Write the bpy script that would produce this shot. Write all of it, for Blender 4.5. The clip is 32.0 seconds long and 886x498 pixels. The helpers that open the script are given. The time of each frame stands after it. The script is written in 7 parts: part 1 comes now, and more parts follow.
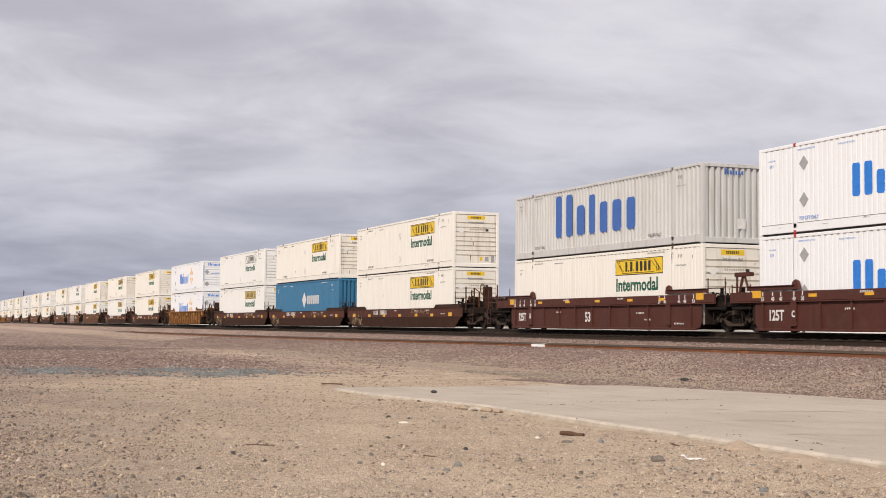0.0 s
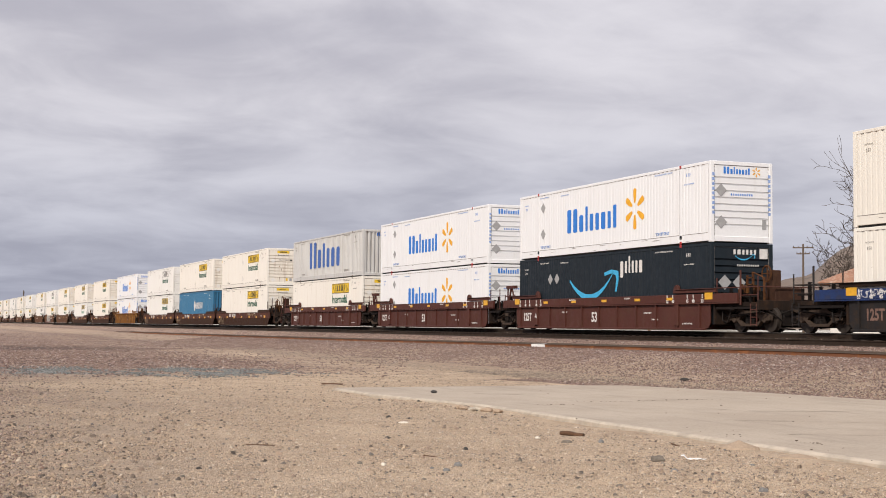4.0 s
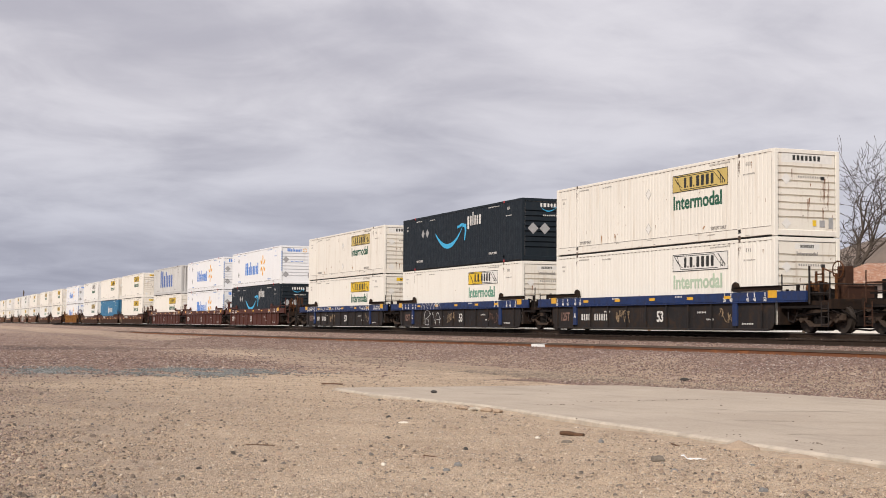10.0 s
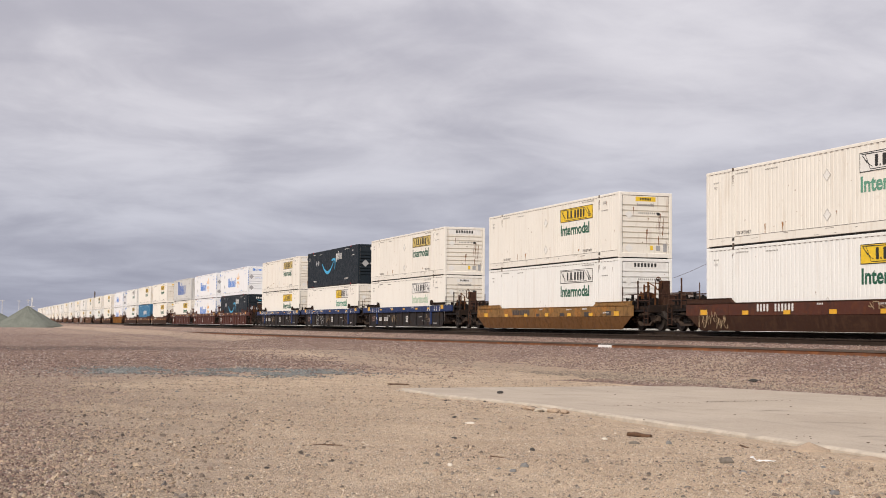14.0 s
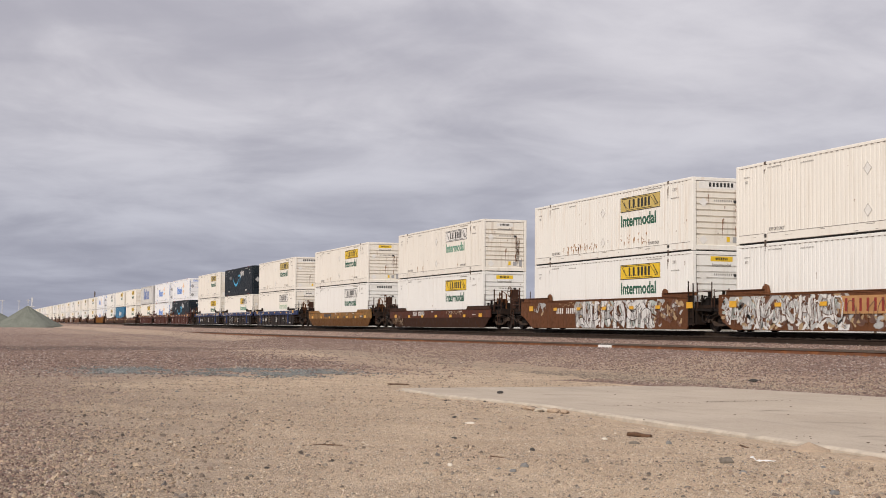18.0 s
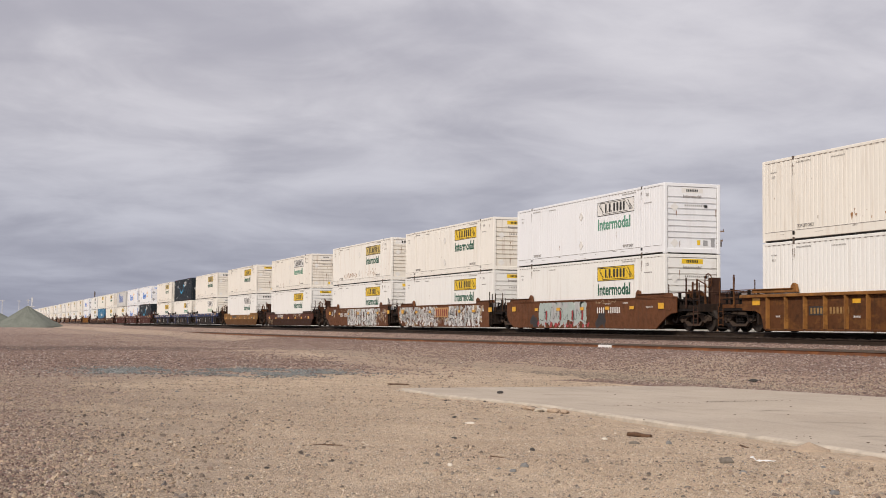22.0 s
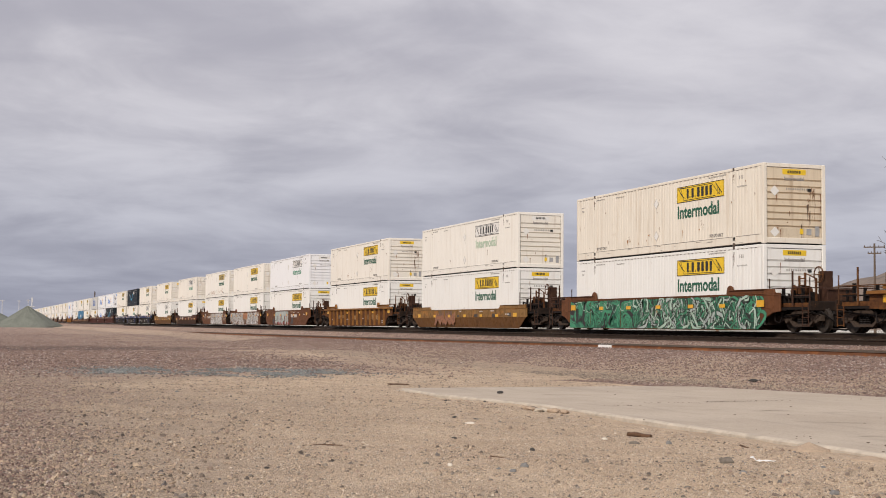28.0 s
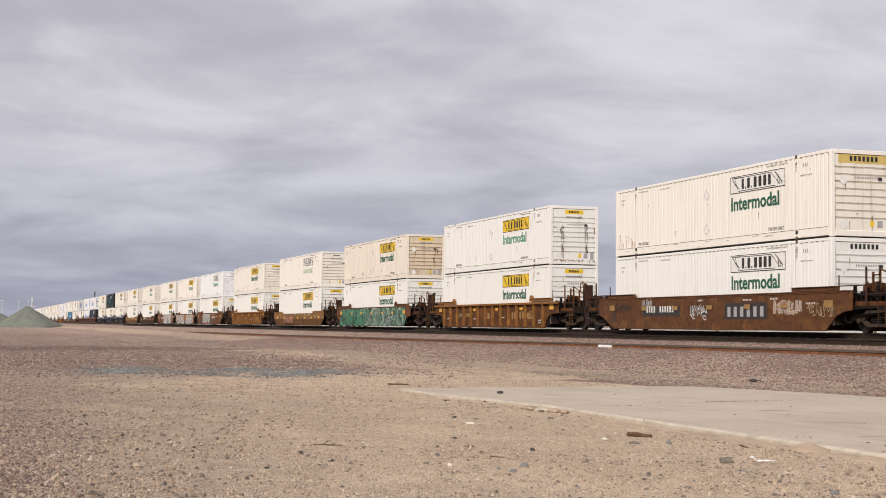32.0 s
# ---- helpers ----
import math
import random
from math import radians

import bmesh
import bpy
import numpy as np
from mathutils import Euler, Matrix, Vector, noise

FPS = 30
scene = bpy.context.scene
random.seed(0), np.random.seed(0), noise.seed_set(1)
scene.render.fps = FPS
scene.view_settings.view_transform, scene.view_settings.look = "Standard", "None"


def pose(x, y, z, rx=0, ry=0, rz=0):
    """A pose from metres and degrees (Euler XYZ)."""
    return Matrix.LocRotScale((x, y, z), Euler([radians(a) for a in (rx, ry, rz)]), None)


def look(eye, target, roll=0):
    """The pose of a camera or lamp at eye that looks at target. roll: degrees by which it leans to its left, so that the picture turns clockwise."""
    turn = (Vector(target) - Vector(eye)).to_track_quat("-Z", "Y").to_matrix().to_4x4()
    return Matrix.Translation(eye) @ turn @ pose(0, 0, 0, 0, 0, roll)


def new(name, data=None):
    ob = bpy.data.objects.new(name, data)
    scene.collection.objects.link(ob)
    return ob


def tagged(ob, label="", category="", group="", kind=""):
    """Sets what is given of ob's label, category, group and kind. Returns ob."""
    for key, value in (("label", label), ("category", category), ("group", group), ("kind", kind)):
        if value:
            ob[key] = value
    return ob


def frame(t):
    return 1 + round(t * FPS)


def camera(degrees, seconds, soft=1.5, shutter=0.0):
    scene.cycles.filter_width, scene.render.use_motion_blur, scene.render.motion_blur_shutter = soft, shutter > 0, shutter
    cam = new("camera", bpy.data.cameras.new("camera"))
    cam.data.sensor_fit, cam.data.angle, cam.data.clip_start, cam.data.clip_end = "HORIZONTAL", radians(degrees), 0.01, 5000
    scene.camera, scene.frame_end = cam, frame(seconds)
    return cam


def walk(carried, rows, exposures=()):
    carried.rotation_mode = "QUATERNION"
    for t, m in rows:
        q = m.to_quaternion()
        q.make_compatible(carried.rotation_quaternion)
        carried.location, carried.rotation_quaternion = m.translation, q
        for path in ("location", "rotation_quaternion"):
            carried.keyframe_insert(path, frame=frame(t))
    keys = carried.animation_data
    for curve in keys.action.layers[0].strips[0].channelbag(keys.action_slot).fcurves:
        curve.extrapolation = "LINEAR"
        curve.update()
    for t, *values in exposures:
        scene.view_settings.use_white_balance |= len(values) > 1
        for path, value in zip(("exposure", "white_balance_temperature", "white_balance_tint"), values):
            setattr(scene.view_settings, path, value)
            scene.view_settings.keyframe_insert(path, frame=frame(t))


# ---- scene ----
# World: x runs along the railway (the train rolls towards -x), y away from the camera, z = 0 on the rail heads.
FOV = 35.55
EYE = (0.0, 0.0, 0.25)
TILT, LEAN, YAW_A, YAW_B = 3.1587, 0.463, -68.578, -71.316
YC = 27.867          # centre line of the main track


def aim(share):
    yaw, tilt = radians(YAW_A + (YAW_B - YAW_A) * share), radians(TILT)
    way = Vector((math.sin(yaw) * math.cos(tilt), math.cos(yaw) * math.cos(tilt), math.sin(tilt)))
    return look(EYE, Vector(EYE) + 10 * way, LEAN)


cam = camera(FOV, 32.0, soft=0.9, shutter=0.12)
walk(cam, [(t, aim(a)) for t, a in (
    (0.0, 0), (11.6, 0), (11.8, 0.006), (11.9, 0.022), (12.0, 0.063), (12.1, 0.115), (12.3, 0.205), (12.5, 0.329),
    (12.7, 0.463), (12.9, 0.6), (13.0, 0.671), (13.1, 0.744), (13.3, 0.893), (13.4, 0.955), (13.5, 0.992), (13.6, 1.0),
    (32.0, 1.0))], exposures=[(0.0, 0.07), (11.0, 0.06), (13.5, 0.05), (16.5, -0.06), (24.0, -0.08), (30.0, -0.08), (31.0, -0.02), (32.0, 0.03)])


def travel(t):
    """Metres that the train has rolled by t seconds; it gathers a little speed."""
    return 9.6723 * t + 0.015332 * t * t + 5.462e-5 * t ** 3


# ---------------------------------------------------------------- node helpers
def node(nt, kind, **props):
    n = nt.nodes.new(kind)
    for key, value in props.items():
        if key == "operation":
            n.operation = value
        elif key == "data_type":
            n.data_type = value
        elif key == "blend_type":
            n.blend_type = value
        elif key == "feature":
            n.feature = value
        elif key == "interpolation_type":
            n.interpolation_type = value
    return n


def link(nt, a, b):
    if isinstance(a, (int, float)):
        b.default_value = a
    elif isinstance(a, tuple):
        b.default_value = (*a, 1.0) if len(b.default_value) == 4 and len(a) == 3 else a
    else:
        nt.links.new(a, b)


def maths(nt, op, a, b=0.0, clamp=False):
    n = node(nt, "ShaderNodeMath", operation=op)
    n.use_clamp = clamp
    link(nt, a, n.inputs[0])
    link(nt, b, n.inputs[1])
    return n.outputs[0]


def ramp(nt, v, lo, hi, a=0.0, b=1.0):
    n = node(nt, "ShaderNodeMapRange", interpolation_type="SMOOTHSTEP")
    for value, i in ((v, 0), (lo, 1), (hi, 2), (a, 3), (b, 4)):
        link(nt, value, n.inputs[i])
    return n.outputs[0]


def blend(nt, k, a, b, kind="MIX"):
    n = node(nt, "ShaderNodeMix", data_type="RGBA", blend_type=kind)
    link(nt, k, n.inputs[0])
    link(nt, a, n.inputs[6])
    link(nt, b, n.inputs[7])
    return n.outputs[2]


def scaled(nt, vec, x, y, z, ox=0.0, oy=0.0, oz=0.0):
    n = node(nt, "ShaderNodeMapping")
    link(nt, vec, n.inputs[0])
    n.inputs[1].default_value, n.inputs[3].default_value = (ox, oy, oz), (x, y, z)
    return n.outputs[0]


def fbm(nt, vec, scale, detail=4.0, rough=0.55, warp=0.0):
    n = node(nt, "ShaderNodeTexNoise")
    link(nt, vec, n.inputs["Vector"])
    for key, value in (("Scale", scale), ("Detail", detail), ("Roughness", rough), ("Distortion", warp)):
        n.inputs[key].default_value = value
    return n.outputs[0]


def cells(nt, vec, scale, feature="F1"):
    n = node(nt, "ShaderNodeTexVoronoi", feature=feature)
    link(nt, vec, n.inputs["Vector"])
    n.inputs["Scale"].default_value = scale
    return n


def shader(name):
    m = bpy.data.materials.new(name)
    m.use_nodes = True
    return m, m.node_tree, m.node_tree.nodes["Principled BSDF"]


def bumped(nt, bsdf, height, strength, distance):
    n = node(nt, "ShaderNodeBump")
    n.inputs["Strength"].default_value, n.inputs["Distance"].default_value = strength, distance
    link(nt, height, n.inputs["Height"])
    nt.links.new(n.outputs[0], bsdf.inputs["Normal"])


# ---------------------------------------------------------------- sky and sun
SUN_UP, SUN_FROM = 38.0, (0.63, -0.777)      # elevation, and the way to the sun over the ground
world = bpy.data.worlds.new("sky")
scene.world = world
world.use_nodes = True
nt = world.node_tree
sky = node(nt, "ShaderNodeTexSky")
sky.sky_type, sky.sun_disc = "NISHITA", False
sky.sun_elevation, sky.sun_rotation = radians(SUN_UP), math.atan2(SUN_FROM[0], SUN_FROM[1])
sky.dust_density = 2.0
way = node(nt, "ShaderNodeTexCoord").outputs["Generated"]
split = node(nt, "ShaderNodeSeparateXYZ")
link(nt, way, split.inputs[0])
up = maths(nt, "MAXIMUM", split.outputs[2], 0.0)
# a flat sheet of cloud seen from below: streaks draw together towards the horizon
over = maths(nt, "ADD", up, 0.16)
flat = node(nt, "ShaderNodeCombineXYZ")
link(nt, maths(nt, "DIVIDE", split.outputs[0], over), flat.inputs[0])
link(nt, maths(nt, "DIVIDE", split.outputs[1], over), flat.inputs[1])
cloud = fbm(nt, scaled(nt, flat.outputs[0], 1.0, 0.95, 1.0, 3.1, 1.7, 0.0), 1.5, 6.0, 0.52, 0.5)
veil = fbm(nt, scaled(nt, flat.outputs[0], 0.8, 0.65, 1.0, 8.2, 4.4, 2.0), 0.8, 3.0, 0.5, 0.3)
wisp = fbm(nt, scaled(nt, flat.outputs[0], 1.0, 0.9, 1.0, 6.4, 2.2, 5.0), 4.4, 6.0, 0.58, 0.8)
tone = maths(nt, "ADD", maths(nt, "MULTIPLY", cloud, 0.53), maths(nt, "ADD", maths(nt, "MULTIPLY", veil, 0.33), maths(nt, "MULTIPLY", wisp, 0.14)))
# thinner cloud to the north, so the light there is paler
north = node(nt, "ShaderNodeVectorMath", operation="DOT_PRODUCT")
link(nt, way, north.inputs[0])
north.inputs[1].default_value = (0.55, 0.83, 0.1)
tone = maths(nt, "ADD", tone, ramp(nt, north.outputs[1], -0.55, 0.45, -0.06, 0.085))
grey = blend(nt, ramp(nt, tone, 0.365, 0.635), (4.7, 4.55, 5.15), (7.4, 7.15, 7.6))
# the cloud base is darker and bluer low down
low = ramp(nt, up, 0.0, 0.19)
grey = blend(nt, low, blend(nt, 1.0, grey, (0.68, 0.725, 0.81), "MULTIPLY"), grey)
mixed = blend(nt, 0.95, sky.outputs[0], grey)
nt.nodes["Background"].inputs[1].default_value = 0.1
link(nt, mixed, nt.nodes["Background"].inputs[0])

sun = new("sun", bpy.data.lights.new("sun", "SUN"))
sun.data.energy, sun.data.angle, sun.data.color = 3.75, radians(4.0), (1.0, 0.92, 0.82)
k = math.tan(radians(SUN_UP)) * math.hypot(*SUN_FROM)
sun.matrix_world = look((SUN_FROM[0] * 40, SUN_FROM[1] * 40, k * 40), (0, 0, 0))


# ---------------------------------------------------------------- materials
def paint(name, colour, grime=(0.12, 0.07, 0.04), dirty=0.35, rough=0.5, streaks=0.5, dark=0.8, metal=0.0, relief=0.15, specks=0.0, reach=0.58, gloss=0.5, patch=None):
    """Weathered paint or steel: broad fading, fine grain, and grime that has run down."""
    m, nt, bsdf = shader(name)
    co = node(nt, "ShaderNodeTexCoord").outputs["Object"]
    info = node(nt, "ShaderNodeObjectInfo").outputs["Random"]
    shift = node(nt, "ShaderNodeVectorMath", operation="ADD")
    link(nt, co, shift.inputs[0])
    offs = node(nt, "ShaderNodeCombineXYZ")
    link(nt, maths(nt, "MULTIPLY", info, 57.0), offs.inputs[0])
    nt.links.new(offs.outputs[0], shift.inputs[1])
    co = shift.outputs[0]
    broad = fbm(nt, co, 0.55, 4.0, 0.6)
    fine = fbm(nt, co, 14.0, 3.0, 0.6)
    run = fbm(nt, scaled(nt, co, 4.2, 4.2, 0.35), 1.0, 4.0, 0.6)
    spot = fbm(nt, co, 3.3, 5.0, 0.7)
    base = blend(nt, ramp(nt, broad, 0.3, 0.7), tuple(c * dark for c in colour), colour)
    base = blend(nt, ramp(nt, fine, 0.25, 0.75), tuple(0.93 * c for c in colour), base)
    if patch:
        worn = fbm(nt, scaled(nt, co, 0.7, 0.7, 1.3, 5.0, 2.0, 9.0), 1.3, 6.0, 0.72)
        base = blend(nt, maths(nt, "MULTIPLY", ramp(nt, worn, 0.52, 0.58), patch[3]), base, tuple(patch[:3]))
    k1 = maths(nt, "MULTIPLY", ramp(nt, run, 0.5, 0.76), streaks)
    k2 = maths(nt, "MULTIPLY", ramp(nt, spot, reach, reach + 0.2), dirty)
    base = blend(nt, maths(nt, "MAXIMUM", k1, k2, True), base, grime)
    if specks:
        fleck = fbm(nt, scaled(nt, co, 1.0, 1.0, 0.55), 5.5, 6.0, 0.72)
        where = ramp(nt, broad, 0.42, 0.6)
        base = blend(nt, maths(nt, "MULTIPLY", maths(nt, "MULTIPLY", ramp(nt, fleck, 0.665, 0.70), where), specks), base, (0.17, 0.07, 0.03))
    link(nt, base, bsdf.inputs["Base Color"])
    link(nt, ramp(nt, spot, 0.3, 0.8, rough, min(1.0, rough + 0.3)), bsdf.inputs["Roughness"])
    bsdf.inputs["Metallic"].default_value = metal
    bsdf.inputs["Specular IOR Level"].default_value = gloss
    bumped(nt, bsdf, maths(nt, "ADD", spot, maths(nt, "MULTIPLY", fine, 0.5)), relief, 0.02)
    return m


def plain(name, colour, rough=0.55, var=0.82, scale=6.0):
    m, nt, bsdf = shader(name)
    co = node(nt, "ShaderNodeTexCoord").outputs["Object"]
    v = fbm(nt, co, scale, 5.0, 0.65)
    link(nt, blend(nt, ramp(nt, v, 0.3, 0.7), tuple(var * c for c in colour), colour), bsdf.inputs["Base Color"])
    bsdf.inputs["Roughness"].default_value = rough
    return m


CREAM = paint("cream_paint", (0.82, 0.785, 0.715), (0.46, 0.36, 0.25), 0.18, 0.5, 0.2, 0.95, specks=0.3)
CREAM_WORN = paint("worn_cream_paint", (0.80, 0.76, 0.685), (0.42, 0.31, 0.20), 0.28, 0.55, 0.28, 0.92, specks=0.45)
CREAM_TAN = paint("tanned_cream_paint", (0.775, 0.715, 0.615), (0.40, 0.28, 0.17), 0.32, 0.55, 0.32, 0.9, specks=0.6)
TAN_END = paint("tan_streaked_paint", (0.67, 0.565, 0.42), (0.26, 0.14, 0.06), 0.5, 0.58, 0.5, 0.9, specks=0.9)
CREAM_END = paint("streaked_cream_paint", (0.79, 0.745, 0.66), (0.30, 0.18, 0.09), 0.35, 0.55, 0.45, 0.92, specks=0.9)
CREAM_DRIP = paint("rust_dripped_cream_paint", (0.81, 0.785, 0.725), (0.5, 0.32, 0.17), 0.22, 0.5, 0.28, 0.95, specks=0.6)
OFF_WHITE = paint("off_white_paint", (0.81, 0.80, 0.765), (0.46, 0.38, 0.30), 0.22, 0.45, 0.22, 0.95, specks=0.45)
BRIGHT_WHITE = paint("bright_white_paint", (0.815, 0.82, 0.83), (0.5, 0.45, 0.4), 0.15, 0.42, 0.15, 0.96)
GREY_STEEL = paint("pale_grey_paint", (0.56, 0.555, 0.54), (0.24, 0.18, 0.12), 0.3, 0.45, 0.4, 0.88)
NAVY = paint("dark_slate_paint", (0.0085, 0.0155, 0.0225), (0.03, 0.033, 0.034), 0.22, 0.5, 0.25, 0.8, gloss=0.3)
SEA_BLUE = paint("sea_blue_paint", (0.03, 0.16, 0.30), (0.12, 0.12, 0.11), 0.25, 0.45, 0.25, 0.85)
MAROON = paint("maroon_paint", (0.080, 0.0235, 0.0165), (0.09, 0.05, 0.035), 0.4, 0.55, 0.4, 0.7, reach=0.47, gloss=0.3)
DEEP_BLUE = paint("deep_blue_paint", (0.0125, 0.032, 0.115), (0.04, 0.036, 0.034), 0.5, 0.5, 0.5, 0.75, reach=0.47, gloss=0.3)
SOOT_BLUE = paint("sooty_blue_grey_paint", (0.0205, 0.0185, 0.019), (0.06, 0.036, 0.022), 0.5, 0.6, 0.5, 0.7, reach=0.47, gloss=0.2)
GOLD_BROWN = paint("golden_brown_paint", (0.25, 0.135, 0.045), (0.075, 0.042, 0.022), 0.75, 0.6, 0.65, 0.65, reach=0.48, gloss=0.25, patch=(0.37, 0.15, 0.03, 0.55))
GOLD_LOW = paint("low_brown_paint", (0.155, 0.07, 0.021), (0.06, 0.032, 0.018), 0.6, 0.6, 0.6, 0.7, reach=0.5, gloss=0.25, patch=(0.13, 0.06, 0.022, 0.7))
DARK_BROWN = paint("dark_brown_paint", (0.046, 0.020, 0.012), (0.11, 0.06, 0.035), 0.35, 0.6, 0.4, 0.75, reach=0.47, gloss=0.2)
MUD_RED = paint("muddy_red_brown_paint", (0.082, 0.027, 0.017), (0.15, 0.055, 0.022), 0.5, 0.6, 0.4, 0.75, reach=0.5, gloss=0.25, patch=(0.05, 0.024, 0.018, 0.7))
RED_BROWN = paint("red_brown_paint", (0.138, 0.052, 0.020), (0.06, 0.03, 0.018), 0.5, 0.6, 0.6, 0.65, reach=0.48, gloss=0.25, patch=(0.105, 0.042, 0.018, 0.45))
STAINED_BROWN = paint("stained_dark_brown_paint", (0.112, 0.045, 0.017), (0.04, 0.022, 0.015), 0.6, 0.6, 0.7, 0.65, reach=0.48, gloss=0.25, patch=(0.21, 0.095, 0.026, 0.4))
RUST_BROWN = paint("ribbed_rust_brown_paint", (0.25, 0.108, 0.028), (0.06, 0.03, 0.016), 0.5, 0.62, 0.6, 0.65, reach=0.47, gloss=0.25, patch=(0.34, 0.165, 0.04, 0.5))
RUST_PANEL = paint("stained_rust_brown_sheet", (0.105, 0.04, 0.014), (0.04, 0.022, 0.013), 0.7, 0.7, 0.8, 0.6, reach=0.48, gloss=0.2, patch=(0.19, 0.08, 0.02, 0.4))
TRUCK_STEEL = paint("grimy_cast_steel", (0.066, 0.047, 0.036), (0.085, 0.052, 0.033), 0.4, 0.7, 0.3, 0.6, gloss=0.15)
BLACK_STEEL = paint("black_steel", (0.013, 0.010, 0.009), (0.045, 0.027, 0.018), 0.4, 0.6, 0.3, 0.7, gloss=0.15)
GRIME = paint("oily_black_brown_steel", (0.020, 0.013, 0.010), (0.065, 0.034, 0.018), 0.4, 0.7, 0.4, 0.7, reach=0.5, gloss=0.15)
WHEEL_STEEL = paint("rolled_wheel_steel", (0.034, 0.025, 0.019), (0.07, 0.042, 0.027), 0.3, 0.6, 0.1, 0.7, 0.2)
RAIL_RUST = paint("rusty_rail", (0.175, 0.066, 0.027), (0.07, 0.035, 0.02), 0.45, 0.75, 0.2, 0.7, patch=(0.31, 0.115, 0.034, 0.6))
RAIL_OLD = paint("dull_brown_rail_head", (0.10, 0.075, 0.058), (0.16, 0.075, 0.035), 0.5, 0.6, 0.2, 0.7)
RAIL_TOP = paint("worn_rail_head", (0.10, 0.085, 0.072), (0.11, 0.07, 0.05), 0.4, 0.45, 0.1, 0.8, 0.5)
# dark for grease and for shadow on the rail's side, put into the colour
RAIL_DARK = paint("greasy_shaded_brown_rail", (0.034, 0.022, 0.015), (0.025, 0.02, 0.017), 0.5, 0.6, 0.2, 0.7, gloss=0.2)
SLEEPER = paint("creosoted_timber", (0.04, 0.03, 0.023), (0.09, 0.07, 0.055), 0.4, 0.85, 0.2, 0.7)
YELLOW = plain("yellow_sign_film", (0.80, 0.53, 0.025))
YELLOW_OLD = plain("faded_yellow_sign_film", (0.60, 0.45, 0.14), 0.6, 0.8, 1.2)
WHITE_SIGN = plain("white_sign_film", (0.76, 0.74, 0.70), 0.5, 0.9)
INK = plain("black_lettering", (0.022, 0.022, 0.02))
INK_GREY = plain("grey_lettering", (0.30, 0.28, 0.26))
INK_BLUE = plain("faint_blue_lettering", (0.28, 0.40, 0.68))
GREEN = plain("green_lettering", (0.012, 0.10, 0.055))
GREEN_OLD = plain("faded_green_lettering", (0.13, 0.33, 0.23), 0.6, 0.7, 3.0)
GREEN_PALE = plain("bleached_green_lettering", (0.45, 0.56, 0.42), 0.6, 0.8, 3.0)
SKY_INK = plain("blue_lettering", (0.025, 0.20, 0.66))
STEEL_BLUE = plain("dull_blue_lettering", (0.05, 0.135, 0.42), 0.55, 0.85, 2.0)
SPARK = plain("amber_film", (0.85, 0.42, 0.02))
CYAN = plain("cyan_film", (0.05, 0.42, 0.72))
WHITE_INK = plain("white_lettering", (0.72, 0.70, 0.67), 0.55, 0.8, 9.0)
SILVER = plain("grey_placard", (0.36, 0.36, 0.36))
REFLECT = plain("yellow_reflector", (0.72, 0.38, 0.02), 0.35)
RED_CAST = plain("red_lifting_casting", (0.42, 0.03, 0.03))
DARK_CAST = plain("dark_lifting_casting", (0.10, 0.072, 0.052))
GAP_BLACK = plain("shadow_black", (0.02, 0.018, 0.016), 0.8)
ORANGE_SPOT = plain("orange_rust_stain", (0.40, 0.20, 0.075), 0.8, 0.6, 9.0)
RUST_SPOT = plain("rust_stain", (0.25, 0.115, 0.05), 0.8, 0.6, 9.0)
SOOT_SPOT = plain("sooty_stain", (0.15, 0.10, 0.07), 0.8, 0.6, 9.0)


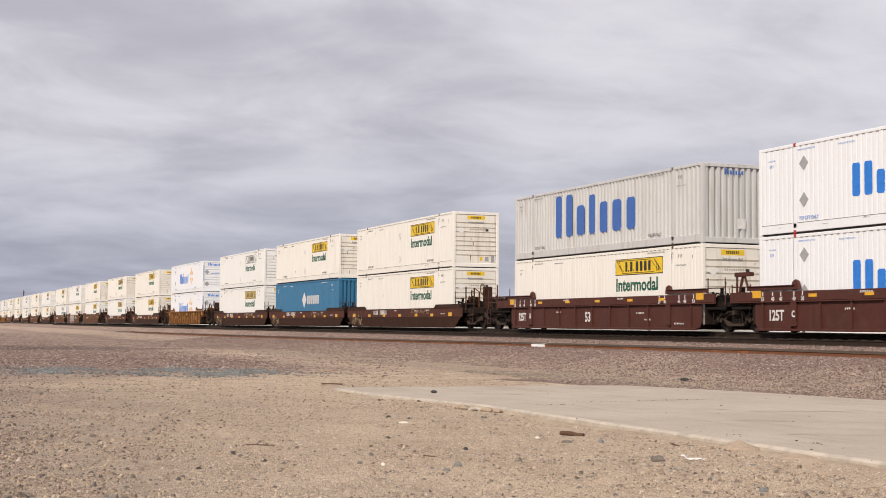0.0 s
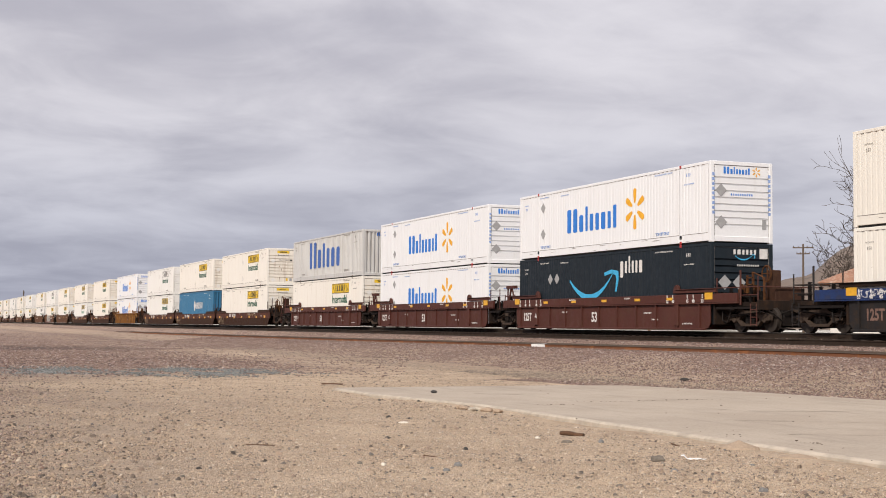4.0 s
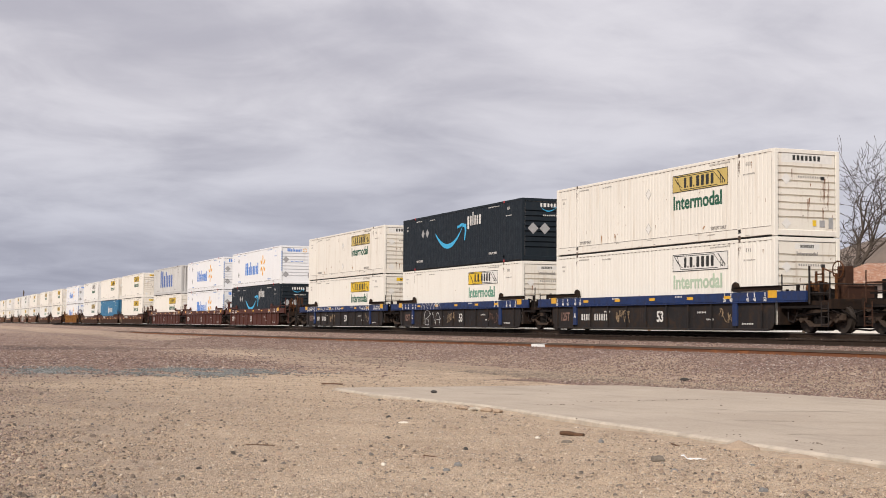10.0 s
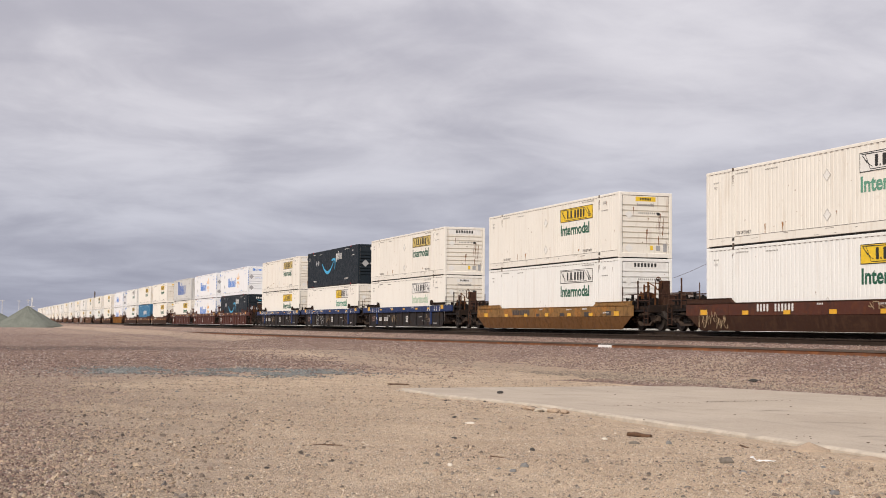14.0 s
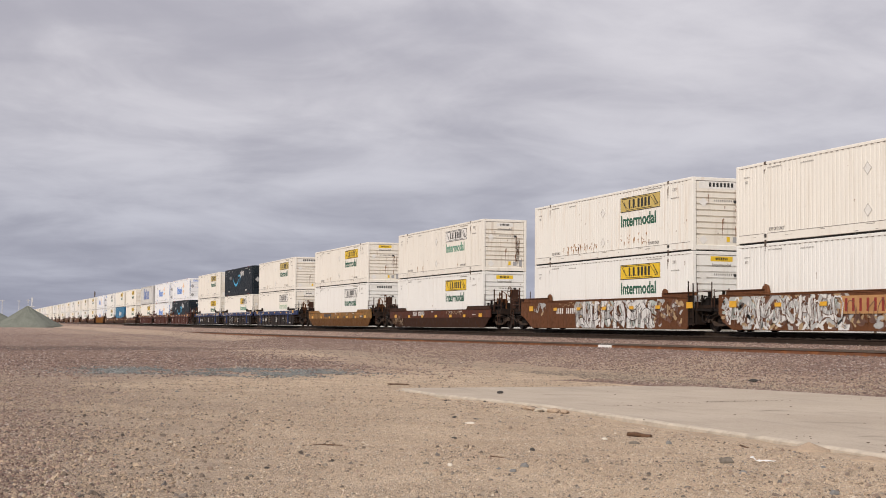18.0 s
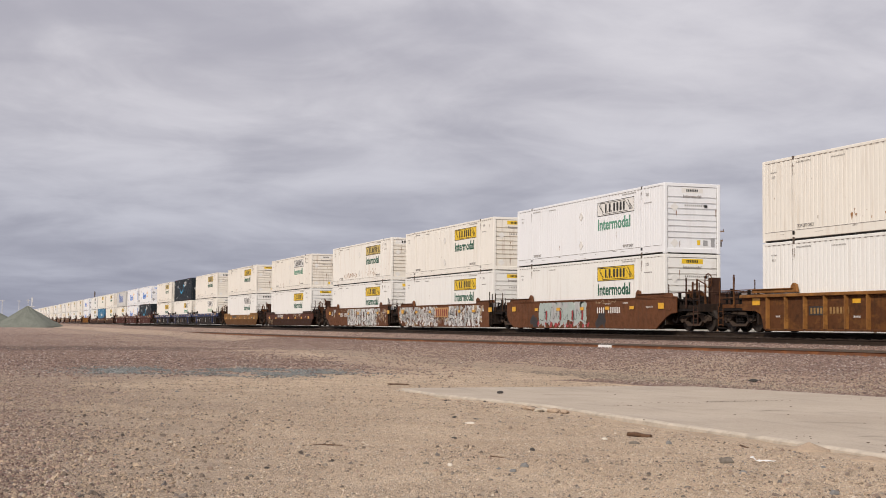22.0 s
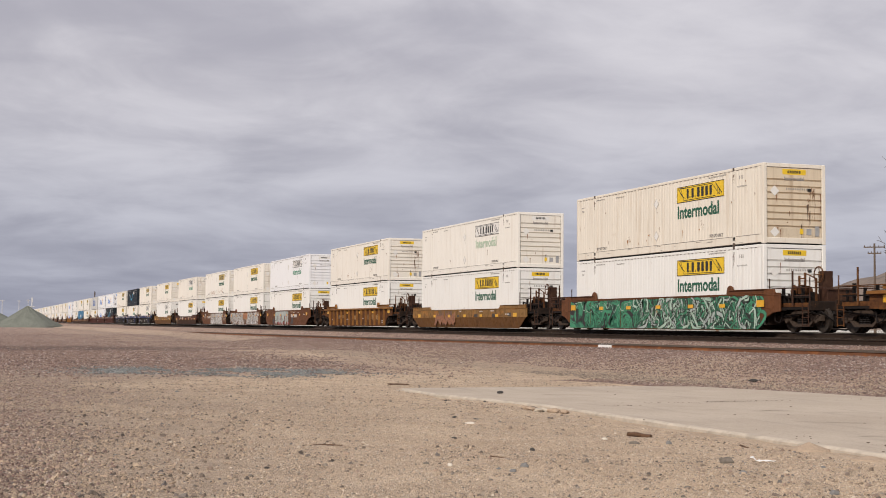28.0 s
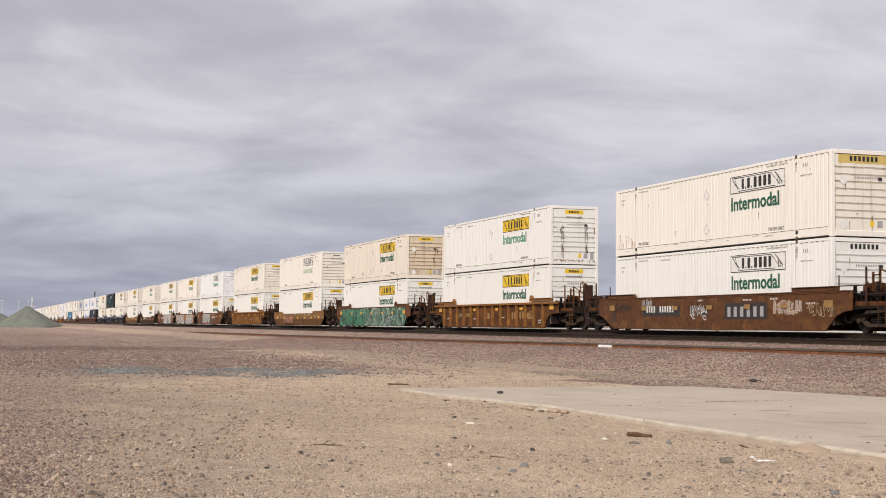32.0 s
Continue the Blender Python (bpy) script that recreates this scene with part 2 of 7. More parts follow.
# ---------------------------------------------------------------- mesh helpers
class Shape:
    """Collects simple solids and makes one mesh of them."""

    def __init__(self):
        self.v, self.f = [], []

    def add(self, verts, faces):
        n = len(self.v)
        self.v += [tuple(p) for p in verts]
        self.f += [tuple(n + i for i in q) for q in faces]
        return self

    def box(self, x0, x1, y0, y1, z0, z1):
        p = [(x, y, z) for x in (x0, x1) for y in (y0, y1) for z in (z0, z1)]
        return self.add(p, [(0, 1, 3, 2), (4, 6, 7, 5), (0, 4, 5, 1), (2, 3, 7, 6), (0, 2, 6, 4), (1, 5, 7, 3)])

    def prism(self, outline, a, b, axis="y"):
        """outline: points in the two other axes (x, z for y; y, z for x; x, y for z), drawn out from a to b."""
        n = len(outline)
        put = {"y": lambda p, s: (p[0], s, p[1]), "x": lambda p, s: (s, p[0], p[1]), "z": lambda p, s: (p[0], p[1], s)}[axis]
        verts = [put(p, a) for p in outline] + [put(p, b) for p in outline]
        sides = [(i, (i + 1) % n, n + (i + 1) % n, n + i) for i in range(n)]
        return self.add(verts, sides + [tuple(range(n))[::-1], tuple(range(n, 2 * n))])

    def tube(self, a, b, r0, r1=None, n=8, caps=True):
        a, b = Vector(a), Vector(b)
        r1 = r0 if r1 is None else r1
        d = (b - a).normalized()
        u = d.orthogonal().normalized()
        w = d.cross(u)
        ring = [(math.cos(2 * math.pi * i / n), math.sin(2 * math.pi * i / n)) for i in range(n)]
        verts = [a + r0 * (c * u + s * w) for c, s in ring] + [b + r1 * (c * u + s * w) for c, s in ring]
        faces = [(i, (i + 1) % n, n + (i + 1) % n, n + i) for i in range(n)]
        if caps:
            faces += [tuple(range(n))[::-1], tuple(range(n, 2 * n))]
        return self.add(verts, faces)

    def rod(self, points, r, n=6):
        for a, b in zip(points, points[1:]):
            self.tube(a, b, r, r, n)
        return self

    def mesh(self, name, bevel=0.0):
        me = bpy.data.meshes.new(name)
        me.from_pydata(self.v, [], self.f)
        bm = bmesh.new()
        bm.from_mesh(me)
        bmesh.ops.recalc_face_normals(bm, faces=bm.faces)
        if bevel:
            bmesh.ops.bevel(bm, geom=[e for e in bm.edges if len(e.link_faces) == 2 and e.calc_face_angle(0) > 0.6],
                            offset=bevel, segments=1, affect="EDGES", clamp_overlap=True)
        bm.to_mesh(me)
        bm.free()
        return me


def part(name, me, material, parent, label="", m=None):
    """Links a mesh (or the mesh of a Shape) as one object under a thing or a part."""
    if isinstance(me, Shape):
        me = me.mesh(name)
    if material is not None and not me.materials:
        me.materials.append(material)
    ob = new(name, me)
    ob.parent = parent
    if m is not None:
        ob.matrix_basis = m
    return tagged(ob, label)


def thing(name, x, y, z, label, category, group="", kind=""):
    ob = new(name)
    ob.empty_display_size = 0.3
    ob.location = (x, y, z)
    return tagged(ob, label, category, group, kind)


MADE = {}


def shared(key, build, bevel=0.0):
    """One mesh for all alike parts."""
    if key not in MADE:
        made = build()
        MADE[key] = made.mesh(str(key[0]), bevel) if isinstance(made, Shape) else made
    return MADE[key]


def lettering(text, height, material, squeeze=1.0):
    """A word in the built-in font as a thin mesh in the x, z plane that faces -y; x from 0, z from 0."""
    key = ("word", text, round(height, 3), material.name, squeeze)
    if key not in MADE:
        cu = bpy.data.curves.new("word", "FONT")
        cu.body, cu.extrude, cu.resolution_u, cu.offset = text, 0.002, 3, 0.028
        ob = bpy.data.objects.new("word", cu)
        me = bpy.data.meshes.new_from_object(ob)
        bpy.data.objects.remove(ob)
        xs = [v.co.x for v in me.vertices]
        ys = [v.co.y for v in me.vertices]
        k = height / (max(ys) - min(0, min(ys)))
        me.transform(Matrix.Diagonal((k * squeeze, k, 1, 1)))
        me.transform(Matrix.Rotation(radians(90), 4, "X"))
        me.transform(Matrix.Translation((-min(xs) * k * squeeze, 0, 0)))
        me.materials.append(material)
        MADE[key] = me
    return MADE[key]


# ---------------------------------------------------------------- ground
def ease(v, lo, hi):
    k = np.clip((v - lo) / (hi - lo), 0, 1)
    return k * k * (3 - 2 * k)


def siding_top(x):
    """Height of the siding's rail heads; it falls away slowly with distance."""
    return np.interp(x, [-400, -147, -110, -75, -50, -43, -30, 40], [-0.75, -0.65, -0.585, -0.5, -0.392, -0.367, -0.325, -0.28])


PAD = [(-24.7, 7.45), (-24.7, 9.0), (-24.75, 12.4), (-24.4, 13.55), (-22.2, 14.35), (-18.5, 15.1), (2.0, 17.0), (2.0, 8.2), (-9.0, 8.05), (-19.0, 8.05), (-22.3, 7.5)]
PAD_TOP = -0.918


def lumps(x, y, scale, seed):
    """Cheap smooth noise in two directions, for arrays."""
    rng = np.random.RandomState(seed)
    out = np.zeros_like(x, dtype=float)
    for i in range(9):
        a = rng.uniform(0, 2 * np.pi)
        w = rng.uniform(0.6, 1.8) / scale
        out += np.sin((x * np.cos(a) + y * np.sin(a)) * 2 * np.pi * w + rng.uniform(0, 6.3))
    return out / 9


def ground_height(x, y):
    x, y = np.asarray(x, float), np.asarray(y, float)
    near = -0.965 + 0.035 * lumps(x, y, 3.4, 1) + 0.02 * lumps(x, y, 0.9, 2) + 0.012 * lumps(x, y, 0.42, 5)
    # the yard undulates a little farther off
    near += ease(-x, 40, 90) * (0.10 * lumps(x, y, 42, 3) + 0.05 * lumps(x, y, 15, 4))
    bed = siding_top(x) - 0.135 + 0.015 * lumps(x, y, 0.8, 7)
    fade = ease(-x, 120, 175)                   # the siding ends under the dirt
    bed = bed * (1 - fade) + (-0.62) * fade
    z = near + (bed - near) * ease(y, 16.2, 20.6)
    shoulder = -0.29 + 0.012 * lumps(x, y, 0.7, 8)
    z = z + (shoulder - z) * ease(y, 24.4, 25.6)
    z = z + (-0.10 - z) * ease(y, 26.35, 26.8)
    back = -0.9 + 0.15 * lumps(x, y, 60, 9)
    z = z + (back - z) * ease(y, 30.2, 32.2)
    # keep the soil below the concrete
    inside = (x > -24.6) & (x < 2) & (y > 8.1) & (y < 13.4 + (x + 24.7) * 0.13)
    z = np.where(inside, np.minimum(z, PAD_TOP - 0.08), z)
    return z


def spread(lo, a, b, hi, step, grow=1.14):
    """Lines that are close between a and b and draw apart beyond."""
    mid = list(np.arange(a, b, step))
    left, s = [a], step
    while left[-1] > lo:
        s *= grow
        left.append(left[-1] - s)
    right, s = [b], step
    while right[-1] < hi:
        s *= grow
        right.append(right[-1] + s)
    return np.array(left[:0:-1] + mid + right)


def ground_material():
    m, nt, bsdf = shader("desert_ground")
    co = node(nt, "ShaderNodeTexCoord").outputs["Object"]
    xyz = node(nt, "ShaderNodeSeparateXYZ")
    link(nt, co, xyz.inputs[0])
    x, y = xyz.outputs[0], xyz.outputs[1]
    wide = fbm(nt, co, 0.16, 5.0, 0.6)
    mid = fbm(nt, co, 1.1, 5.0, 0.62)
    fine = fbm(nt, co, 24.0, 4.0, 0.7)
    wob = maths(nt, "ADD", maths(nt, "MULTIPLY", maths(nt, "SUBTRACT", fbm(nt, co, 0.45, 6.0, 0.7), 0.5), 9.0), maths(nt, "MULTIPLY", maths(nt, "SUBTRACT", fbm(nt, scaled(nt, co, 1, 1, 1, 31.0, 7.0, 0.0), 0.11, 2.0, 0.5), 0.5), 9.0))
    sand = blend(nt, ramp(nt, mid, 0.3, 0.7), (0.52, 0.392, 0.275), (0.655, 0.508, 0.366))
    sand = blend(nt, ramp(nt, wide, 0.35, 0.65), blend(nt, 1.0, sand, (0.87, 0.86, 0.86), "MULTIPLY"), sand)
    # crushed stone: each little stone has its own tone
    small, large = cells(nt, co, 34.0), cells(nt, co, 17.0)
    grit = node(nt, "ShaderNodeSeparateColor")
    link(nt, small.outputs["Color"], grit.inputs[0])
    lump = node(nt, "ShaderNodeSeparateColor")
    link(nt, large.outputs["Color"], lump.inputs[0])
    red = blend(nt, grit.outputs[0], (0.155, 0.092, 0.072), (0.36, 0.24, 0.19))
    red = blend(nt, ramp(nt, lump.outputs[0], 0.8, 0.95), red, (0.52, 0.44, 0.40))
    red = blend(nt, ramp(nt, lump.outputs[1], 0.82, 0.95), red, (0.10, 0.075, 0.07))
    blue = blend(nt, grit.outputs[1], (0.16, 0.165, 0.16), (0.34, 0.34, 0.325))
    yw = maths(nt, "ADD", y, wob)
    xw = maths(nt, "ADD", x, wob)
    xs = maths(nt, "ADD", x, maths(nt, "MULTIPLY", wob, 0.35))
    k_bank = ramp(nt, yw, 15.2, 20.0)
    k_far = maths(nt, "MULTIPLY", ramp(nt, xw, -28.0, -40.0), ramp(nt, yw, 14.5, 8.5))
    k_far = maths(nt, "MAXIMUM", k_far, maths(nt, "MULTIPLY", ramp(nt, maths(nt, "SUBTRACT", maths(nt, "MULTIPLY", xw, -0.12), yw), 0.4, 2.4), 0.55))
    k_far2 = maths(nt, "MULTIPLY", ramp(nt, xw, -58.0, -75.0), 0.8)
    k_red = maths(nt, "MAXIMUM", k_bank, maths(nt, "MAXIMUM", k_far, k_far2))
    # a sandy shoulder along the far siding
    bare = maths(nt, "MULTIPLY", maths(nt, "MULTIPLY", ramp(nt, xw, -84.0, -100.0), ramp(nt, y, 15.8, 17.2)), ramp(nt, y, 21.3, 20.6))
    k_red = maths(nt, "MULTIPLY", k_red, maths(nt, "SUBTRACT", 1.0, maths(nt, "MULTIPLY", bare, 0.45)))
    patch = ramp(nt, fbm(nt, co, 0.8, 5.0, 0.7), 0.35, 0.62)
    k_red = maths(nt, "MULTIPLY", k_red, maths(nt, "ADD", 0.74, maths(nt, "MULTIPLY", patch, 0.26)))
    strip = maths(nt, "MULTIPLY", ramp(nt, yw, 0.6, 2.2), ramp(nt, yw, 9.6, 8.2))
    strip = maths(nt, "MULTIPLY", strip, maths(nt, "MAXIMUM", ramp(nt, yw, 4.8, 4.2), ramp(nt, yw, 5.0, 5.8)))
    strip = maths(nt, "MULTIPLY", strip, maths(nt, "MULTIPLY", ramp(nt, xs, -31.4, -32.6), ramp(nt, xs, -38.2, -36.8)))
    strip = maths(nt, "MULTIPLY", strip, ramp(nt, fbm(nt, co, 2.2, 6.0, 0.8), 0.42, 0.56))
    loose = maths(nt, "MULTIPLY", ramp(nt, grit.outputs[2], 0.72, 0.95), ramp(nt, fbm(nt, co, 0.9, 4.0, 0.6), 0.4, 0.65))
    col = blend(nt, maths(nt, "MULTIPLY", loose, 0.8), sand, blend(nt, grit.outputs[0], (0.13, 0.10, 0.085), (0.62, 0.54, 0.46)))
    # stonier, greyer soil towards the open yard
    stony = maths(nt, "MULTIPLY", maths(nt, "MAXIMUM", ramp(nt, yw, 6.5, 0.5), maths(nt, "MULTIPLY", ramp(nt, maths(nt, "ADD", y, maths(nt, "MULTIPLY", wob, 0.25)), 13.0, 14.4), ramp(nt, yw, 18.0, 15.4))), 0.85)
    stony = maths(nt, "MULTIPLY", stony, ramp(nt, fbm(nt, co, 1.3, 5.0, 0.7), 0.25, 0.5))
    col = blend(nt, stony, col, blend(nt, grit.outputs[0], (0.22, 0.165, 0.125), (0.46, 0.36, 0.275)))
    col = blend(nt, k_red, col, red)
    col = blend(nt, maths(nt, "MULTIPLY", strip, 0.4), col, blue)
    col = blend(nt, ramp(nt, fine, 0.3, 0.7), blend(nt, 1.0, col, (0.8, 0.79, 0.78), "MULTIPLY"), col)
    # an oily wheel track far off
    rut = maths(nt, "MULTIPLY", ramp(nt, xw, -58.0, -63.0), ramp(nt, xw, -77.0, -70.0))
    rut = maths(nt, "MULTIPLY", rut, ramp(nt, yw, 12.0, 6.0))
    col = blend(nt, maths(nt, "MULTIPLY", rut, 0.85), col, (0.075, 0.05, 0.042))
    # dark scrub beyond the railway, with bare pale flats in places
    col = blend(nt, ramp(nt, y, 60.0, 130.0), col, blend(nt, fbm(nt, co, 0.05, 4.0, 0.6), (0.09, 0.088, 0.062), (0.20, 0.175, 0.13)))
    flats = maths(nt, "MULTIPLY", ramp(nt, y, 90.0, 150.0), ramp(nt, fbm(nt, co, 0.021, 4.0, 0.6), 0.51, 0.57))
    col = blend(nt, flats, col, (0.74, 0.72, 0.68))
    link(nt, col, bsdf.inputs["Base Color"])
    bsdf.inputs["Roughness"].default_value = 0.95
    h = maths(nt, "ADD", maths(nt, "MULTIPLY", cells(nt, co, 75.0).outputs["Distance"], -0.5), maths(nt, "MULTIPLY", fbm(nt, co, 55.0, 3.0, 0.6), 0.5))
    h = maths(nt, "ADD", h, maths(nt, "MULTIPLY", fbm(nt, co, 9.0, 5.0, 0.65), 1.4))
    bumped(nt, bsdf, h, 0.9, 0.035)
    return m


GROUND = ground_material()
gx, gy = spread(-4200, -62, -5, 900, 0.17), spread(-900, -1, 32.5, 4200, 0.17)
xx, yy = np.meshgrid(gx, gy, indexing="ij")
zz = ground_height(xx, yy)
nx, ny = len(gx), len(gy)
ids = np.arange(nx * ny).reshape(nx, ny)
quads = np.stack([ids[:-1, :-1], ids[1:, :-1], ids[1:, 1:], ids[:-1, 1:]], -1).reshape(-1, 4)
me = bpy.data.meshes.new("ground")
me.from_pydata(np.stack([xx, yy, zz], -1).reshape(-1, 3).tolist(), [], quads.tolist())
me.polygons.foreach_set("use_smooth", [True] * len(me.polygons))
me.materials.append(GROUND)
tagged(new("ground", me), "sandy desert yard with reddish gravel and scattered stones", "ground", kind="structure")


def stones(count, rng, where, size, form="full"):
    """Many little broken stones as one mesh."""
    base = np.array([(1, 0, 0), (-1, 0, 0), (0, 1, 0), (0, -1, 0), (0, 0, 1), (0, 0, -1),
                     (.6, .6, .55), (-.62, .55, .5), (.5, -.6, .5), (-.55, -.6, .55)], float)
    tris = [(0, 2, 6), (2, 4, 6), (4, 0, 6), (2, 1, 7), (1, 4, 7), (4, 2, 7), (0, 4, 8), (4, 3, 8), (3, 0, 8), (1, 3, 9), (3, 4, 9), (4, 1, 9),
            (0, 5, 2), (2, 5, 1), (1, 5, 3), (3, 5, 0)]
    if form == "low":
        base = np.array([(1, 0, -0.2), (0.3, 0.95, -0.2), (-0.8, 0.6, -0.2), (-0.8, -0.6, -0.2), (0.3, -0.95, -0.2), (0.55, 0.1, 0.95), (-0.35, 0.5, 0.75), (-0.2, -0.55, 0.9)], float)
        tris = [(0, 1, 5), (1, 6, 5), (1, 2, 6), (2, 3, 6), (3, 7, 6), (3, 4, 7), (4, 0, 5), (4, 5, 7), (5, 6, 7)]
    elif form == "tiny":
        base, tris = np.array([(1, 0, -0.2), (0.2, 0.9, -0.2), (-0.95, 0.3, -0.2), (-0.3, -0.95, -0.2), (0, 0, 0.9)], float), [(0, 1, 4), (1, 2, 4), (2, 3, 4), (3, 0, 4)]
    px, py = where(rng, count)
    n, k = len(px), len(base)
    s = size(rng, n)
    v = base[None] * rng.uniform(0.7, 1.25, (n, k, 1)) + rng.uniform(-0.16, 0.16, (n, k, 3))
    v[:, :, 2] *= 0.95 * rng.uniform(0.6, 1.1, (n, 1))
    v[:, :, 0] *= rng.uniform(0.8, 1.5, (n, 1))
    a = rng.uniform(0, 6.28, (n, 1))
    c, d = np.cos(a), np.sin(a)
    vx, vy = v[:, :, 0] * c - v[:, :, 1] * d, v[:, :, 0] * d + v[:, :, 1] * c
    out = np.stack([vx, vy, v[:, :, 2]], -1) * s[:, None, None]
    z = ground_height(px, py) + 0.22 * s
    out += np.stack([px, py, z], -1)[:, None]
    faces = (np.array(tris)[None] + (np.arange(n) * k)[:, None, None]).reshape(-1, 3)
    return out.reshape(-1, 3), faces


def stone_material(name, tones):
    m, nt, bsdf = shader(name)
    r = node(nt, "ShaderNodeNewGeometry").outputs["Random Per Island"]
    n = node(nt, "ShaderNodeValToRGB")
    link(nt, r, n.inputs[0])
    e = n.color_ramp.elements
    while len(e) < len(tones):
        e.new(0.5)
    for i, c in enumerate(tones):
        e[i].position, e[i].color = i / (len(tones) - 1), (*c, 1)
    v = fbm(nt, node(nt, "ShaderNodeTexCoord").outputs["Object"], 40.0, 3.0)
    link(nt, blend(nt, ramp(nt, v, 0.3, 0.7), blend(nt, 1.0, n.outputs[0], (0.75, 0.75, 0.75), "MULTIPLY"), n.outputs[0]), bsdf.inputs["Base Color"])
    bsdf.inputs["Roughness"].default_value = 0.9
    return m


def scatter(name, count, seed, where, size, tones, label, category, form="full"):
    rng = np.random.RandomState(seed)
    v, f = stones(count, rng, where, size, form=form)
    me = bpy.data.meshes.new(name)
    me.from_pydata(v.tolist(), [], f.tolist())
    me.materials.append(stone_material(name + "_stone", tones))
    tagged(new(name, me), label, category, kind="stuff")


def off_pad(x, y):
    inside = (x > -24.9) & (y > 7.7) & (y < 13.2 + (x + 24.7) * 0.13)
    return ~inside


def fine_yard(rng, n):
    r = np.exp(rng.uniform(math.log(9.0), math.log(40.0), n))
    a = np.radians(rng.uniform(-80, -48, n))
    x, y = r * np.sin(a), r * np.cos(a)
    ok = off_pad(x, y) & (y < 16) & (y > 1.5)
    return x[ok], y[ok]


def yard(rng, n):
    # thick near the spectator's end of the yard, thinning out with distance
    r = np.exp(rng.uniform(math.log(9.0), math.log(60.0), n))
    a = np.radians(rng.uniform(-91, -48, n))
    x, y = r * np.sin(a), r * np.cos(a)
    lump = lumps(x, y, 6.0, 21) + 0.9 * lumps(x, y, 1.3, 22) + 0.9 * lumps(x, y, 0.35, 23)
    ok = off_pad(x, y) & (y < 18.5) & (y > -0.8) & (rng.uniform(0, 1, n) < 0.1 + 0.36 * ease(r, 14, 24) + 0.6 * lump + np.clip(0.55 - 0.11 * y, 0, 0.5) + 0.4 * (y > 13))
    return x[ok], y[ok]


def bank(rng, n):
    x, y = -10 - 85 * rng.uniform(0, 1, n) ** 1.5, rng.uniform(16.2, 26.9, n)
    ok = rng.uniform(0, 1, n) < np.clip((y - 14.6 + 1.2 * lumps(x, y, 7.0, 52)) / 3.6, 0.3, 1)
    ok &= (abs(y - 21.5) > 0.1) & (abs(y - 22.94) > 0.1)
    return x[ok], y[ok]


def grit_strip(rng, n):
    first = rng.uniform(0, 1, n) < 0.4
    x = np.where(first, rng.normal(-35.9, 1.2, n), rng.normal(-34.3, 1.3, n))
    y = np.where(first, rng.normal(3.6, 0.62, n), rng.normal(7.0, 0.9, n))
    ok = lumps(x, y, 2.6, 31) + 0.5 * lumps(x, y, 0.8, 32) > -0.12
    return x[ok], y[ok]


SANDY = [(0.045, 0.036, 0.031), (0.40, 0.30, 0.215), (0.48, 0.37, 0.265), (0.28, 0.21, 0.155), (0.07, 0.056, 0.048), (0.21, 0.16, 0.125), (0.33, 0.235, 0.18), (0.42, 0.315, 0.23), (0.12, 0.105, 0.10), (0.56, 0.465, 0.365)]
FINE = [(0.18, 0.138, 0.105), (0.42, 0.315, 0.225), (0.51, 0.39, 0.285), (0.27, 0.225, 0.19), (0.57, 0.45, 0.335), (0.13, 0.105, 0.085), (0.66, 0.56, 0.45)]
REDDISH = [(0.07, 0.047, 0.041), (0.21, 0.135, 0.11), (0.155, 0.095, 0.08), (0.28, 0.195, 0.165), (0.19, 0.135, 0.12), (0.10, 0.068, 0.06), (0.23, 0.145, 0.115), (0.50, 0.43, 0.39)]


def red_yard(rng, n):
    r, a = np.exp(rng.uniform(math.log(28.0), math.log(150.0), n)), np.radians(rng.uniform(-91, -70, n))
    x, y = r * np.sin(a), r * np.cos(a)
    ok = (y < 21) & ((y < 11) | (x < -62) | (rng.uniform(0, 1, n) < 0.25)) & (rng.uniform(0, 1, n) < 0.04 + (-31 - x) / 12)
    return x[ok], y[ok]


BLUISH = [(0.06, 0.066, 0.066), (0.17, 0.18, 0.178), (0.26, 0.27, 0.262), (0.11, 0.118, 0.115)]
GREYISH = [(0.10, 0.08, 0.066), (0.26, 0.20, 0.155), (0.36, 0.28, 0.215), (0.20, 0.165, 0.14), (0.13, 0.10, 0.085), (0.42, 0.34, 0.27)]


def pad_edge(rng, n):
    x, y = rng.uniform(-34, -10, n), 13.6 + np.abs(rng.normal(0, 1.3, n))
    ok = (y > 13.3 + (x + 24.7) * 0.13) & (y < 19) & (rng.uniform(0, 1, n) < 0.55 + 0.5 * lumps(x, y, 2.2, 41))
    return x[ok], y[ok]


scatter("shoulder_gravel", 40000, 16, pad_edge, lambda g, n: np.clip(0.0095 * np.exp(g.normal(0, 0.4, n)), 0.005, 0.024), GREYISH, "grey-brown gravel heaped along the slab's far edge", "gravel", "low")
scatter("edge_grit", 16000, 18, lambda g, n: (lambda x, u: (x, 13.25 + (x + 24.7) * np.where(x < -18.5, 0.24, 0.1) + u))(-29 + 11 * g.uniform(0, 1, n) ** 0.8, np.abs(g.normal(0, 0.8, n)) + 0.2), lambda g, n: np.clip(0.011 * np.exp(g.normal(0, 0.4, n)), 0.006, 0.028), REDDISH, "reddish-brown grit banked behind the slab", "grit", "low")
scatter("pebbles", 190000, 11, yard, lambda g, n: np.clip(0.0072 * np.exp(g.normal(0, 0.5, n)), 0.004, 0.026), SANDY, "small brown and grey stones strewn over the sand", "pebbles", "low")
